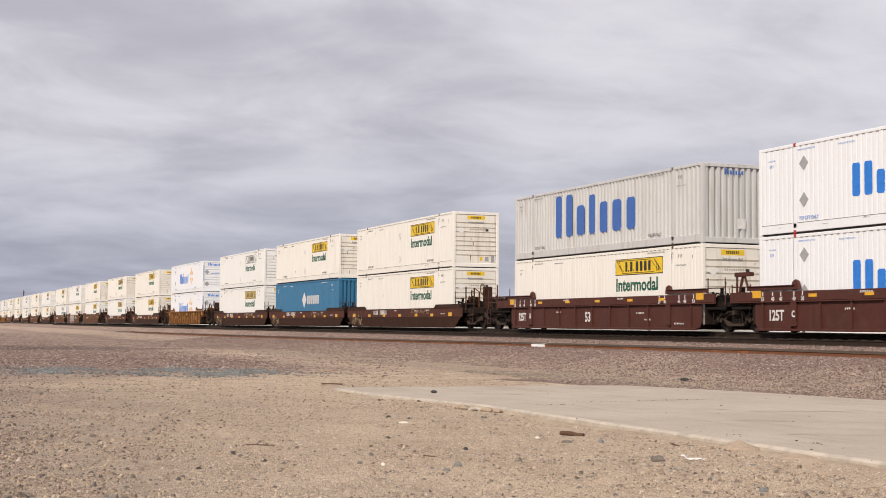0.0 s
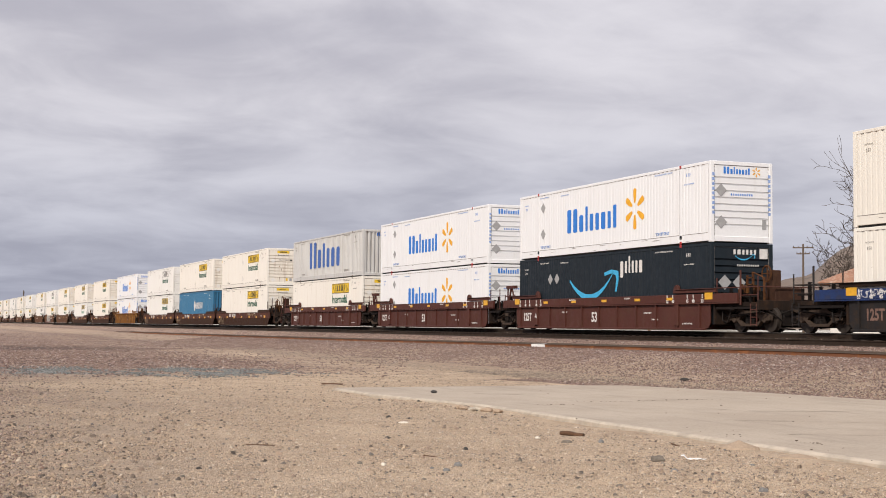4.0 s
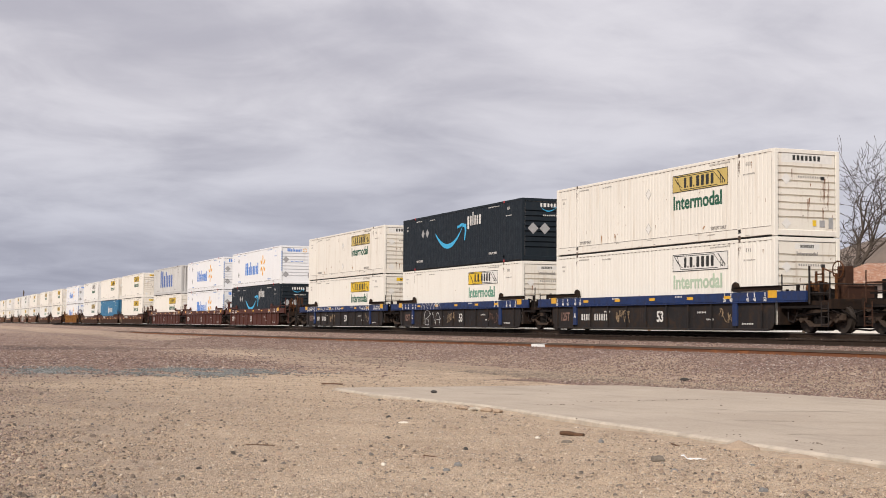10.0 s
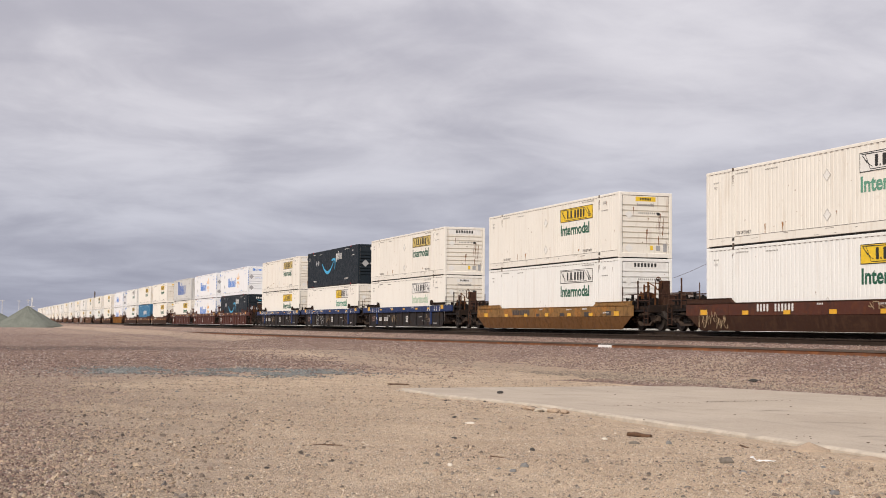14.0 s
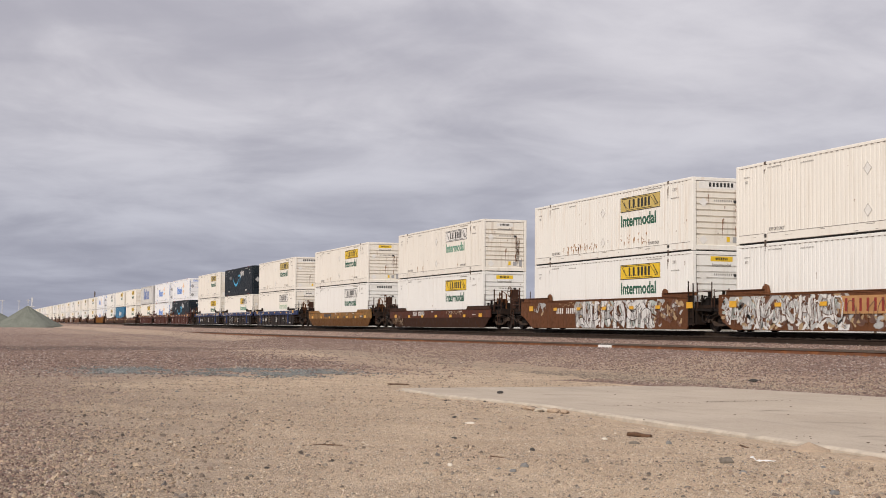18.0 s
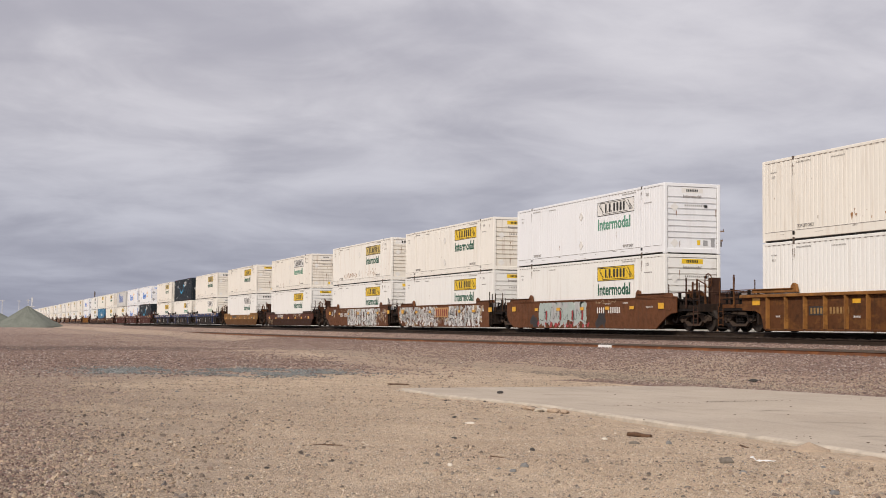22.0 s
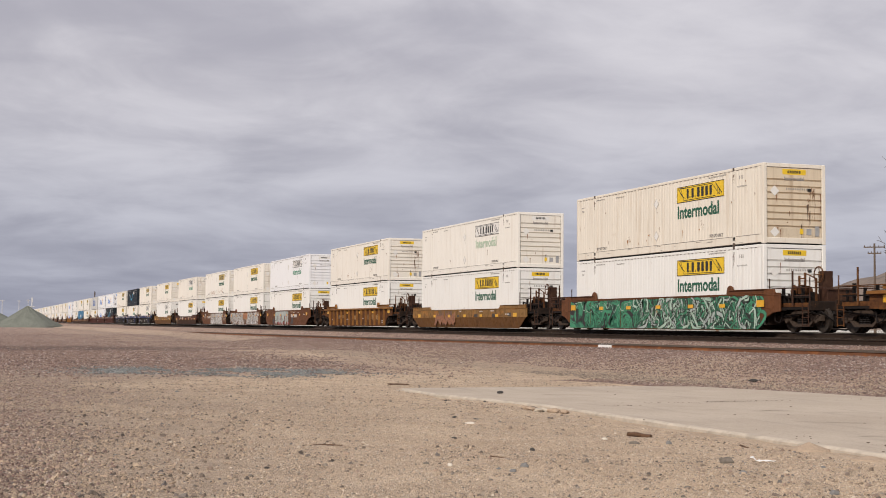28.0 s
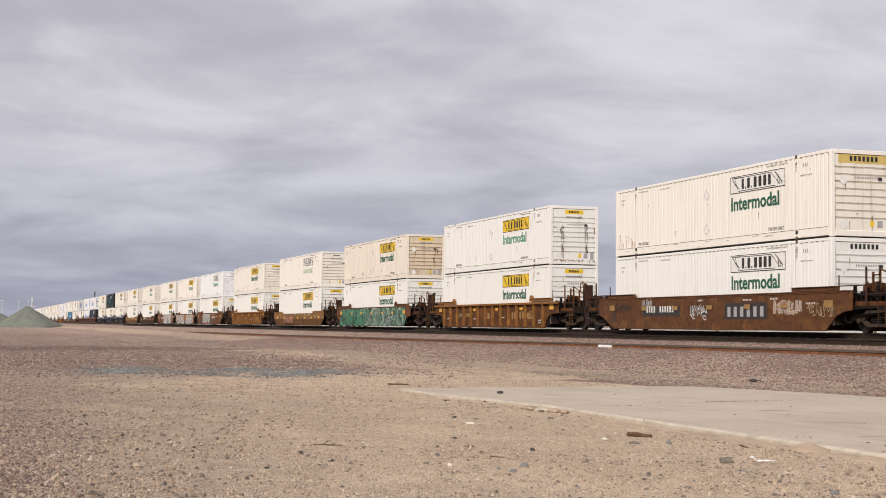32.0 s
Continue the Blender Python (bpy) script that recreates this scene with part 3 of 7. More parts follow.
scatter("red_grit", 10000, 23, lambda g, n: (lambda r, a: (r * np.sin(a), r * np.cos(a)))(np.exp(g.uniform(math.log(9.5), math.log(30), n)), np.radians(g.normal(-88.6, 1.7, n))), lambda g, n: np.clip(0.008 * np.exp(g.normal(0, 0.4, n)), 0.004, 0.02), REDDISH, "purplish-red grit at the edge of the yard", "grit", "low")
scatter("clods", 32000, 19, yard, lambda g, n: np.clip(0.0085 * np.exp(g.normal(0, 0.42, n)), 0.005, 0.022), [(0.40, 0.305, 0.22), (0.34, 0.26, 0.19), (0.46, 0.355, 0.255), (0.28, 0.215, 0.16)], "crumbly clods of dry sand", "soil")
scatter("grit", 230000, 15, fine_yard, lambda g, n: np.clip(0.0052 * np.exp(g.normal(0, 0.42, n)), 0.003, 0.016), FINE, "fine sandy grit over the yard", "grit", "tiny")
scatter("ballast", 170000, 12, bank, lambda g, n: np.clip(0.0155 * np.exp(g.normal(0, 0.3, n)), 0.007, 0.03), REDDISH, "reddish crushed stone ballast beside the rails", "ballast", "low")
scatter("red_gravel", 52000, 14, red_yard, lambda g, n: g.uniform(0.014, 0.034, n), REDDISH, "reddish gravel strewn over the far yard", "gravel", "low")
scatter("blue_gravel", 15000, 13, grit_strip, lambda g, n: g.uniform(0.012, 0.03, n), BLUISH, "strip of spilled bluish grey gravel on sand", "gravel")


# ---------------------------------------------------------------- concrete pad
def concrete_material():
    m, nt, bsdf = shader("dusty_concrete")
    co = node(nt, "ShaderNodeTexCoord").outputs["Object"]
    a, b = fbm(nt, co, 0.5, 6.0, 0.65), fbm(nt, scaled(nt, co, 0.5, 4.0, 1.0), 0.8, 4.0, 0.6, 0.3)
    col = blend(nt, ramp(nt, a, 0.3, 0.7), (0.375, 0.31, 0.245), (0.45, 0.38, 0.305))
    col = blend(nt, maths(nt, "MULTIPLY", ramp(nt, b, 0.52, 0.72), 0.5), col, (0.29, 0.245, 0.20))
    sp = fbm(nt, co, 30.0, 3.0)
    col = blend(nt, ramp(nt, sp, 0.25, 0.6), blend(nt, 1.0, col, (0.86, 0.86, 0.86), "MULTIPLY"), col)
    link(nt, col, bsdf.inputs["Base Color"])
    bsdf.inputs["Roughness"].default_value = 0.85
    bumped(nt, bsdf, maths(nt, "ADD", sp, a), 0.25, 0.01)
    return m


CONCRETE = concrete_material()
bm = bmesh.new()
edge = []
for i, (a, b) in enumerate(zip(PAD, PAD[1:] + PAD[:1])):
    n = max(1, int(math.dist(a, b) / 0.35))
    for j in range(n):
        px, py = a[0] + (b[0] - a[0]) * j / n, a[1] + (b[1] - a[1]) * j / n
        edge.append((px + 0.025 * noise.noise((px * 2, py * 2, 1)), py + 0.04 * noise.noise((px * 1.5, py * 2, 5))))
top = bm.faces.new([bm.verts.new((px, py, PAD_TOP)) for px, py in edge])
res = bmesh.ops.extrude_face_region(bm, geom=[top])
bmesh.ops.translate(bm, verts=[g for g in res["geom"] if isinstance(g, bmesh.types.BMVert)], vec=(0, 0, -0.22))
bmesh.ops.recalc_face_normals(bm, faces=bm.faces)
bmesh.ops.bevel(bm, geom=[e for e in bm.edges if e.calc_face_angle(0) > 1.0 and abs(e.verts[0].co.z - PAD_TOP) < 0.01 and abs(e.verts[1].co.z - PAD_TOP) < 0.01],
                offset=0.045, segments=2, affect="EDGES")
me = bpy.data.meshes.new("pavement")
bm.to_mesh(me)
bm.free()
me.materials.append(CONCRETE)
slab = tagged(new("pavement", me), "pale dusty concrete slab with a chipped edge", "pavement", kind="structure")
lip = [p for p in edge[len(edge) // 2:] if p[1] < 8.4 and p[0] < 1.6]
v, f = [], []
for i, (px, py) in enumerate(lip):
    v += [(px, py - 0.035, PAD_TOP - 0.13), (px, py - 0.03, PAD_TOP - 0.02), (px, py + 0.01, PAD_TOP + 0.004), (px, py + 0.06 + 0.03 * noise.noise((px * 3, 0, 2)), PAD_TOP + 0.004)]
    if i:
        f += [(4 * i - 4 + j, 4 * i + j, 4 * i + j + 1, 4 * i - 3 + j) for j in range(3)]
me = Shape().add(v, f).mesh("worn_lip")
me.materials.append(plain("worn_pale_concrete", (0.50, 0.43, 0.35), 0.85, 0.7, 5.0))
new("worn_lip", me).parent = slab


def slab_marks():
    """Crumbs along a crack, and long faint scuffs on the concrete."""
    g, crumbs, scuffs = random.Random(31), Shape(), Shape()
    for (ax, ay), (bx, by), n, wide in (((-19.25, 9.4), (-19.2, 10.9), 26, 0.07), ((-19.3, 10.9), (-19.45, 12.5), 30, 0.06), ((-18.7, 8.9), (-18.6, 9.3), 14, 0.05), ((-11.9, 8.62), (-11.7, 8.74), 8, 0.02),
                                        ((-20, 9), (-12, 13), 40, 3.0), ((-19.7, 13.7), (-19.6, 14.0), 6, 0.05), ((-14.0, 8.4), (-10.0, 8.4), 24, 0.25)):
        for _ in range(n):
            u, r = g.random(), 0.003 + 0.007 * g.random() ** 2
            x, y = ax + (bx - ax) * u + g.gauss(0, wide), ay + (by - ay) * u + g.gauss(0, wide)
            crumbs.box(x - r, x + r * g.uniform(0.6, 1.6), y - r, y + r * g.uniform(0.6, 1.8), -0.002, r * g.uniform(0.5, 1.0))
    for (ax, ay), (bx, by), wide in (((-22.0, 9.2), (-21.45, 9.95), 0.12), ((-17.8, 9.45), (-17.35, 10.25), 0.05), ((-17.3, 10.4), (-16.9, 11.1), 0.06), ((-15.1, 9.75), (-14.45, 10.5), 0.045), ((-14.9, 10.1), (-13.9, 11.6), 0.03),
                                     ((-13.6, 10.0), (-12.7, 10.9), 0.03), ((-19.4, 11.0), (-19.35, 12.2), 0.08), ((-16.6, 10.9), (-16.1, 12.6), 0.05), ((-12.9, 9.0), (-12.2, 10.4), 0.03)):
        d = Vector((bx - ax, by - ay))
        w = Vector((-d.y, d.x)).normalized() * wide
        pts = [(ax + d.x * u + w.x * k * g.uniform(0.2, 1.0), ay + d.y * u + w.y * k * g.uniform(0.2, 1.0)) for u, k in
               [(i / 9, 0.5 if 0 < i < 9 else 0.05) for i in range(10)] + [(i / 9, -0.5 if 0 < i < 9 else -0.05) for i in range(9, -1, -1)]]
        n = len(pts) // 2
        scuffs.add([(x, y, 0.003) for x, y in pts], [(i, 2 * n - 1 - i, 2 * n - 2 - i, i + 1) for i in range(n - 1)])
    for name, shape, material in (("crumbs", crumbs, plain("dark_crumbs", (0.17, 0.135, 0.105), 0.9, 0.6, 30.0)), ("scuff_mark", scuffs, plain("scuffed_concrete", (0.335, 0.28, 0.225), 0.85, 0.8, 6.0))):
        me = shape.mesh(name)
        me.materials.append(material)
        ob = new(name, me)
        ob.parent, ob.location = slab, (0, 0, PAD_TOP)
        tagged(ob, kind="stuff")


slab_marks()

# ---------------------------------------------------------------- tracks
RAIL = [(-0.07, -0.18), (0.07, -0.18), (0.07, -0.165), (0.012, -0.145), (0.012, -0.045), (0.036, -0.03), (0.036, 0.0), (-0.036, 0.0), (-0.036, -0.03),
        (-0.012, -0.045), (-0.012, -0.145), (-0.07, -0.165)]


def rail(name, y, xs, top_of, side, head, label):
    s = Shape()
    n = len(RAIL)
    rings = [[(x, y + a, top_of(x) + b) for a, b in RAIL] for x in xs]
    s.v = [p for r in rings for p in r]
    s.f = [(i * n + j, i * n + (j + 1) % n, (i + 1) * n + (j + 1) % n, (i + 1) * n + j) for i in range(len(xs) - 1) for j in range(n)]
    s.f += [tuple(range(n)), tuple(range(len(s.v) - n, len(s.v)))]
    me = s.mesh(name)
    me.materials.append(side)
    me.materials.append(head)
    for p in me.polygons:
        p.material_index = 1 if all(me.vertices[i].co.z - float(top_of(me.vertices[i].co.x)) > -0.034 for i in p.vertices) else 0
    return tagged(new(name, me), label, "rail", "rails of the railway", "structure")


flat_xs = [-1400, -700, -350, -200, -100, -50, 0, 60, 300]
for y in (YC - 0.7175 - 0.036, YC + 0.7175 + 0.036):
    rail("rail", y, flat_xs, lambda x: 0.1, RAIL_DARK, RAIL_TOP, "greasy brown steel rail of the main line")
rail("rail", 26.05, [-260 + 20 * i for i in range(16)], lambda x: -0.095, RAIL_DARK, RAIL_DARK, "brown spare rail laid beside the main line")
side_xs = [-150 + 2.5 * i for i in range(85)]
for y in (21.5, 22.97):
    rail("rail", y, side_xs, lambda x: float(siding_top(x)), RAIL_RUST, RAIL_OLD, "rust-red disused rail half sunk in gravel")
s = Shape()
for i in range(-160, 30):
    s.box(i * 0.6 - 0.11, i * 0.6 + 0.11, YC - 1.3, YC + 1.3, -0.27, -0.078)
ties = part("sleepers", s, SLEEPER, None, "dark timber railway sleepers bedded in ballast")
tagged(ties, category="sleepers", kind="stuff")


# ---------------------------------------------------------------- containers
LEN, HIGH, HALF = 16.15, 2.896, 1.295
LIFT = (1.98, 14.11)      # lifting posts, about forty feet apart


def corrugated(x0, x1, z0, z1, y, pitch, depth, outer, slope):
    """Side sheet with upright folds, facing -y; outer and slope are shares of the pitch."""
    n = max(1, round((x1 - x0) / pitch))
    p = (x1 - x0) / n
    line = []
    for i in range(n):
        a = x0 + i * p
        line += [(a, 0.0), (a + outer * p, 0.0), (a + (outer + slope) * p, depth), (a + (1 - slope) * p, depth)]
    line.append((x1, 0.0))
    s = Shape()
    s.v = [(a, y + d, z) for a, d in line for z in (z0, z1)]
    s.f = [(2 * i, 2 * i + 2, 2 * i + 3, 2 * i + 1) for i in range(len(line) - 1)]
    return s


def end_sheet(ribs, z0, z1, x, folds):
    """End wall at x facing +x: level ribs, or upright folds."""
    s = Shape()
    if folds:
        n, w = 9, 2.3
        line = []
        for i in range(n):
            a = -w / 2 + w * i / n
            line += [(a, 0.0), (a + 0.45 * w / n, 0.0), (a + 0.55 * w / n, -0.085), (a + 0.9 * w / n, -0.085)]
        line.append((w / 2, 0.0))
        s.v = [(x + d, a, z) for a, d in line for z in (z0, z1)]
        s.f = [(2 * i, 2 * i + 2, 2 * i + 3, 2 * i + 1) for i in range(len(line) - 1)]
        return s
    line = [(z0, 0.0)]
    for z in ribs:
        line += [(z - 0.02, 0.0), (z - 0.017, -0.055), (z + 0.014, -0.055), (z + 0.045, 0.0)]
    line.append((z1, 0.0))
    s.v = [(x + d, a, z) for z, d in line for a in (-1.17, 1.17)]
    s.f = [(2 * i, 2 * i + 1, 2 * i + 3, 2 * i + 2) for i in range(len(line) - 1)]
    return s


def diamond(r, t=0.006):
    return Shape().prism([(-r, 0), (0, -r), (r, 0), (0, r)], -t, 0.0, "y")


def bars(widths, heights, gap, t=0.004):
    """A row of plain upright bars that stands for small lettering; x from 0, z from 0."""
    s, x = Shape(), 0.0
    for w, h in zip(widths, heights):
        s.box(x, x + w, -t, 0.0, 0, h)
        x += w + gap
    return s


def slab(w, h, t=0.005):
    """A plain solid block with cut corners; x from 0, z from 0."""
    c = min(0.16 * w, 0.1 * h)
    return Shape().prism([(c, 0), (w - c, 0), (w, c), (w, h - c), (w - c, h), (c, h), (0, h - c), (0, c)], -t, 0, "y")


def name_row(owner, blocks, gap, material, x, y, z, turn=0, k=1.0):
    """Plain blocks, each a part, in place of a trade name: (width, height, drop below the line)."""
    at = 0.0
    for w, h, drop in blocks:
        w, h = w * k, h * k
        me = shared(("name_block", round(w, 3), round(h, 3), material.name), lambda: slab(w, h))
        part("name_block", me, material, owner, "", pose(x, y, z, 0, 0, turn) @ pose(at, 0, -drop * k))
        at += w + gap * k


TAN_STAIN = paint("tan_stained_paint", (0.66, 0.56, 0.42), (0.26, 0.14, 0.07), 0.6, 0.6, 0.7, 0.85, specks=1.0)
# one grey for real scrapes and for painted shade lines
GREY_LINE = plain("scrape_and_shade_grey", (0.27, 0.24, 0.21), 0.7, 0.7, 8.0)
RIM_GREY = plain("pale_grey_rim", (0.56, 0.53, 0.49))


def warning_diamond(owner, m, fill, r):
    """Placard holder: a pale diamond in a thin grey frame."""
    d = part("placard", shared(("diamond", r, fill.name), lambda: diamond(r)), fill, owner, "", m)

    def frame_of():
        s = Shape()
        for i in range(4):
            a, b = math.pi / 2 * i, math.pi / 2 * (i + 1)
            p, q = [(k * math.cos(a), k * math.sin(a)) for k in (r, r - 0.035)], [(k * math.cos(b), k * math.sin(b)) for k in (r, r - 0.035)]
            s.prism([p[0], q[0], q[1], p[1]], -0.011, -0.006, "y")
        return s
    part("rim", shared(("diamond_rim", r), frame_of), RIM_GREY, d)


def stains(seed, count, x0, x1, z0, z1, long, wide, y=-0.003):
    """Rust spots, each with a run that tapers downwards; facing -y."""
    g, s = random.Random(seed), Shape()
    for _ in range(count):
        x, z = g.uniform(x0, x1), g.uniform(z0, z1)
        w, h = wide * g.uniform(0.5, 1.5), long * g.uniform(0.1, 1.0) ** 2
        k = [g.uniform(0.7, 1.2) for _ in range(5)]
        s.prism([(x - w * k[0], z), (x - w * 0.5 * k[1], z - h * 0.5), (x + w * 0.1, z - h), (x + w * 0.6 * k[2], z - h * 0.45), (x + w * k[3], z + 0.01), (x + w * 0.2, z + w * k[4])], y, 0.0, "y")
    return s


def weather(owner, body, logo, seed):
    """Rust and soot that have run down the side and the end wall."""
    v = seed % 4
    y = -HALF + 0.011
    count = {CREAM_WORN: 16, CREAM_TAN: 20, CREAM_DRIP: 18, CREAM: 8, OFF_WHITE: 5}[body]
    tagged(part("rust_stain", shared(("stains", v, count), lambda: stains(60 + v, count, 0.3, 15.9, 0.45, 2.7, 0.3, 0.016)), RUST_SPOT, owner, "rust spots and runs", pose(0, y, 0)), kind="stuff")
    if body in (CREAM_DRIP, CREAM_WORN, CREAM_TAN):
        n = 44 if body is CREAM_DRIP else 5
        tagged(part("rust_stain", shared(("drips", v, n), lambda: stains(80 + v, n, 3.6, 7.4, 0.5, 0.8, 0.36, 0.042).add(*(lambda q: (q.v, q.f))(stains(84 + v, n // 2, 9.6, 12.4, 0.5, 1.0, 0.36, 0.038)))), ORANGE_SPOT, owner, "orange rust drips", pose(0, y, 0)), kind="stuff")
    at = pose(LEN - 0.028, 0, 0, 0, 0, 90)
    if body is CREAM_TAN:
        part("stained_band", shared(("stained_band",), lambda: Shape().box(-0.004, 0.004, -1.13, 1.13, 0.225, 0.575)), TAN_STAIN, owner, "tan stained lower end band", pose(LEN - 0.032, 0, 0))
    n = {CREAM_WORN: 5, CREAM_TAN: 6, CREAM_DRIP: 5, CREAM: 2, OFF_WHITE: 1}[body]
    tagged(part("rust_stain", shared(("end_stains", v, n), lambda: stains(20 + v, n + 2, -1.1, 1.1, 0.5, 2.3, 0.9, 0.02)), RUST_SPOT, owner, "rust runs", at), kind="stuff")
    if body in (CREAM_WORN, CREAM_DRIP, CREAM_TAN):
        tagged(part("rust_stain", shared(("end_runs", v), lambda: stains(90 + v, 26, 0.55, 0.88, 0.9, 2.15, 0.75, 0.011)), RUST_SPOT, owner, "long rust runs below a bracket", at), kind="stuff")
    if body is CREAM_WORN and logo == "hwf":
        tagged(part("soot_stain", shared(("end_smear",), lambda: stains(71, 90, 0.66, 0.88, 0.6, 1.8, 0.45, 0.011)), SOOT_SPOT, owner, "thick dark smear down the end panel", at), kind="stuff")
    if logo == "hyf":
        for a in (-0.62, 0.66):
            tagged(part("rust_stain", shared(("end_column", a), lambda: stains(73, 90, a - 0.09, a + 0.09, 0.45, 2.1, 0.4, 0.0085)), SOOT_SPOT, owner, "dark rust column down the end panel", at), kind="stuff")
        tagged(part("rust_stain", shared(("end_foot",), lambda: stains(75, 70, -1.1, 1.1, 0.2, 0.25, 0.12, 0.02)), RUST_SPOT, owner, "rust along the end rail", at @ pose(0, -0.03, 0)), kind="stuff")
    if logo == "hwgWY":
        tagged(part("rust_stain", shared(("side_runs",), lambda: stains(77, 24, 0.25, 1.85, 0.5, 1.0, 0.6, 0.014)), ORANGE_SPOT, owner, "orange runs down the side", pose(0, y, 0)), kind="stuff")
    tagged(part("soot_stain", shared(("end_soot", v, n), lambda: stains(40 + v, n // 2, -0.2, 1.1, 0.4, 1.7, 0.8, 0.035)), SOOT_SPOT, owner, "sooty smears", at), kind="stuff")
    tagged(part("soot_stain", shared(("post_soot", v), lambda: stains(44 + v, 3, LIFT[0] - 0.06, LIFT[0] + 0.06, 2.55, 2.74, 0.5, 0.018).add(*(lambda q: (q.v, q.f))(stains(48 + v, 3, LIFT[1] - 0.06, LIFT[1] + 0.06, 2.55, 2.74, 0.5, 0.018)))),
                SOOT_SPOT, owner, "dark runs", pose(0, -HALF + 0.003, 0)), kind="stuff")
    part("latch_box", shared(("latch_box",), lambda: Shape().box(0, 0.02, -0.07, 0.07, -0.05, 0.06)), INK, owner, "", pose(LEN - 0.03, 0.62, 1.96))


def mark(name, s_or_me, material, parent, x, z, label="", y=-HALF + 0.010, turn=0):
    m = pose(x, y, z, 0, 0, turn)
    return part(name, s_or_me, material, parent, label, m)


def small_marks(owner, material, key):
    """Unreadable small stencils as bars along the upper and lower edges."""
    for x, z, w, h in ((0.55, 2.42, 0.4, 0.05), (0.62, 2.22, 0.24, 0.10), (2.15, 2.64, 0.9, 0.055), (4.2, 2.6, 0.8, 0.05), (12.25, 2.68, 1.3, 0.055), (14.5, 2.45, 0.34, 0.13),
                       (14.35, 2.15, 0.7, 0.05)):
        n = max(3, int(w / (h * 0.95)))
        me = shared(("stencil", x, z, key), lambda: bars([w / n * 0.4] * n, [h] * n, w / n * 0.6))
        tagged(mark("stencil", me, material, owner, x, z, y=-HALF + 0.008), kind="stuff")
    for x in (2.2, 12.3):
        mark("word", lettering("TOP LIFT ONLY", 0.12, material, 0.9), None, owner, x, 0.42, "small stencilled warning", y=-HALF + 0.004)


def hunt_sign(owner, style):
    """Long panel with black bars for a trade name, and a green word below it."""
    panel = {"y": YELLOW, "o": YELLOW_OLD, "w": WHITE_SIGN, "v": WHITE_SIGN}[style[0]]
    board = mark("sign_panel", shared(("sign", panel.name), lambda: Shape().box(0, 3.67, -0.006, 0, 0, 0.63), ), panel, owner, 9.74, 1.93,
                 "yellow name panel" if style[0] in "yo" else "white name panel")

    def rim():
        s = Shape()
        for x0, x1, z0, z1 in ((0, 3.67, 0, 0.025), (0, 3.67, 0.605, 0.63), (0, 0.025, 0.025, 0.605), (3.645, 3.67, 0.025, 0.605)):
            s.box(x0, x1, -0.010, -0.006, z0, z1)
        return s
    part("border", shared(("sign_rim",), rim), INK, board)
    if style[0] == "v":
        part("yellow_half", shared(("yellow_half",), lambda: Shape().box(0.026, 1.75, -0.0066, -0.0058, 0.026, 0.604)), YELLOW, board, "yellow film left on one half")

    def corner():
        s = Shape()
        for x in (0.12, 0.26, 0.40):
            s.prism([(x, 0.54 - (x - 0.12)), (x + 0.05, 0.54 - (x - 0.12)), (x + 0.3, 0.28 - (x - 0.12) * 0.5), (x + 0.25, 0.28 - (x - 0.12) * 0.5)], -0.010, -0.006, "y")
        s.box(0.1, 0.75, -0.010, -0.006, 0.56, 0.585)
        s.prism([(3.0, 0.56), (3.06, 0.56), (3.52, 0.16), (3.46, 0.16)], -0.010, -0.006, "y")
        for x in (3.2, 3.32, 3.44):
            s.box(x, x + 0.04, -0.010, -0.006, 0.1, 0.42 - (x - 3.2))
        for p, q in (((0.56, 0.07), (3.02, 0.07)), ((0.3, 0.56), (2.76, 0.56)), ((0.3, 0.56), (0.56, 0.07)), ((2.76, 0.56), (3.3, 0.12))):
            d = Vector((q[0] - p[0], q[1] - p[1])).normalized() * 0.011
            s.prism([(p[0] + d.y, p[1] - d.x), (q[0] + d.y, q[1] - d.x), (q[0] - d.y, q[1] + d.x), (p[0] - d.y, p[1] + d.x)], -0.0105, -0.0065, "y")
        return s
    tagged(part("ornament", shared(("sign_corner",), corner), INK, board), kind="stuff")
    def blocks():
        s, x = Shape(), 0.0
        for w, h, room in ((0.15, 0.38, 0.08), (0.06, 0.07, 0.09), (0.18, 0.38, 0.08), (0.06, 0.07, 0.13), (0.19, 0.38, 0.13), (0.19, 0.38, 0.13), (0.19, 0.38, 0.13), (0.17, 0.38, 0)):
            q = slab(w, h)
            s.add([(a + x, b, c) for a, b, c in q.v], q.f)
            x += w + room
        return s
    tagged(part("name_band", shared(("sign_blocks",), blocks), INK, board, "", pose(0.8, -0.007, 0.13)), kind="stuff")
    ink = {"g": GREEN, "f": GREEN_OLD, "p": GREEN_PALE}[style[1]]
    mark("word", lettering("Intermodal", 0.52, ink, 1.07), None, owner, 9.78, 1.31, "green lettering")


SPARK_BLOCKS = [(0.36, 1.0, 0), (0.36, 1.0, 0), (0.36, 0.7, 0), (0.19, 1.04, 0), (0.3, 0.7, 0), (0.3, 0.7, 0), (0.36, 0.7, 0), (0.26, 0.7, 0), (0.27, 0.92, 0)]
GREY_BLOCKS = [(0.52, 1.6, 0), (0.52, 1.6, 0), (0.62, 1.12, 0), (0.46, 1.45, 0), (0.58, 1.12, 0), (0.66, 1.12, 0), (0.62, 1.12, 0)]
PALE_BLOCKS = [(0.2, 0.56, 0.14), (0.14, 0.42, 0), (0.1, 0.58, 0), (0.13, 0.42, 0), (0.13, 0.42, 0), (0.2, 0.42, 0)]
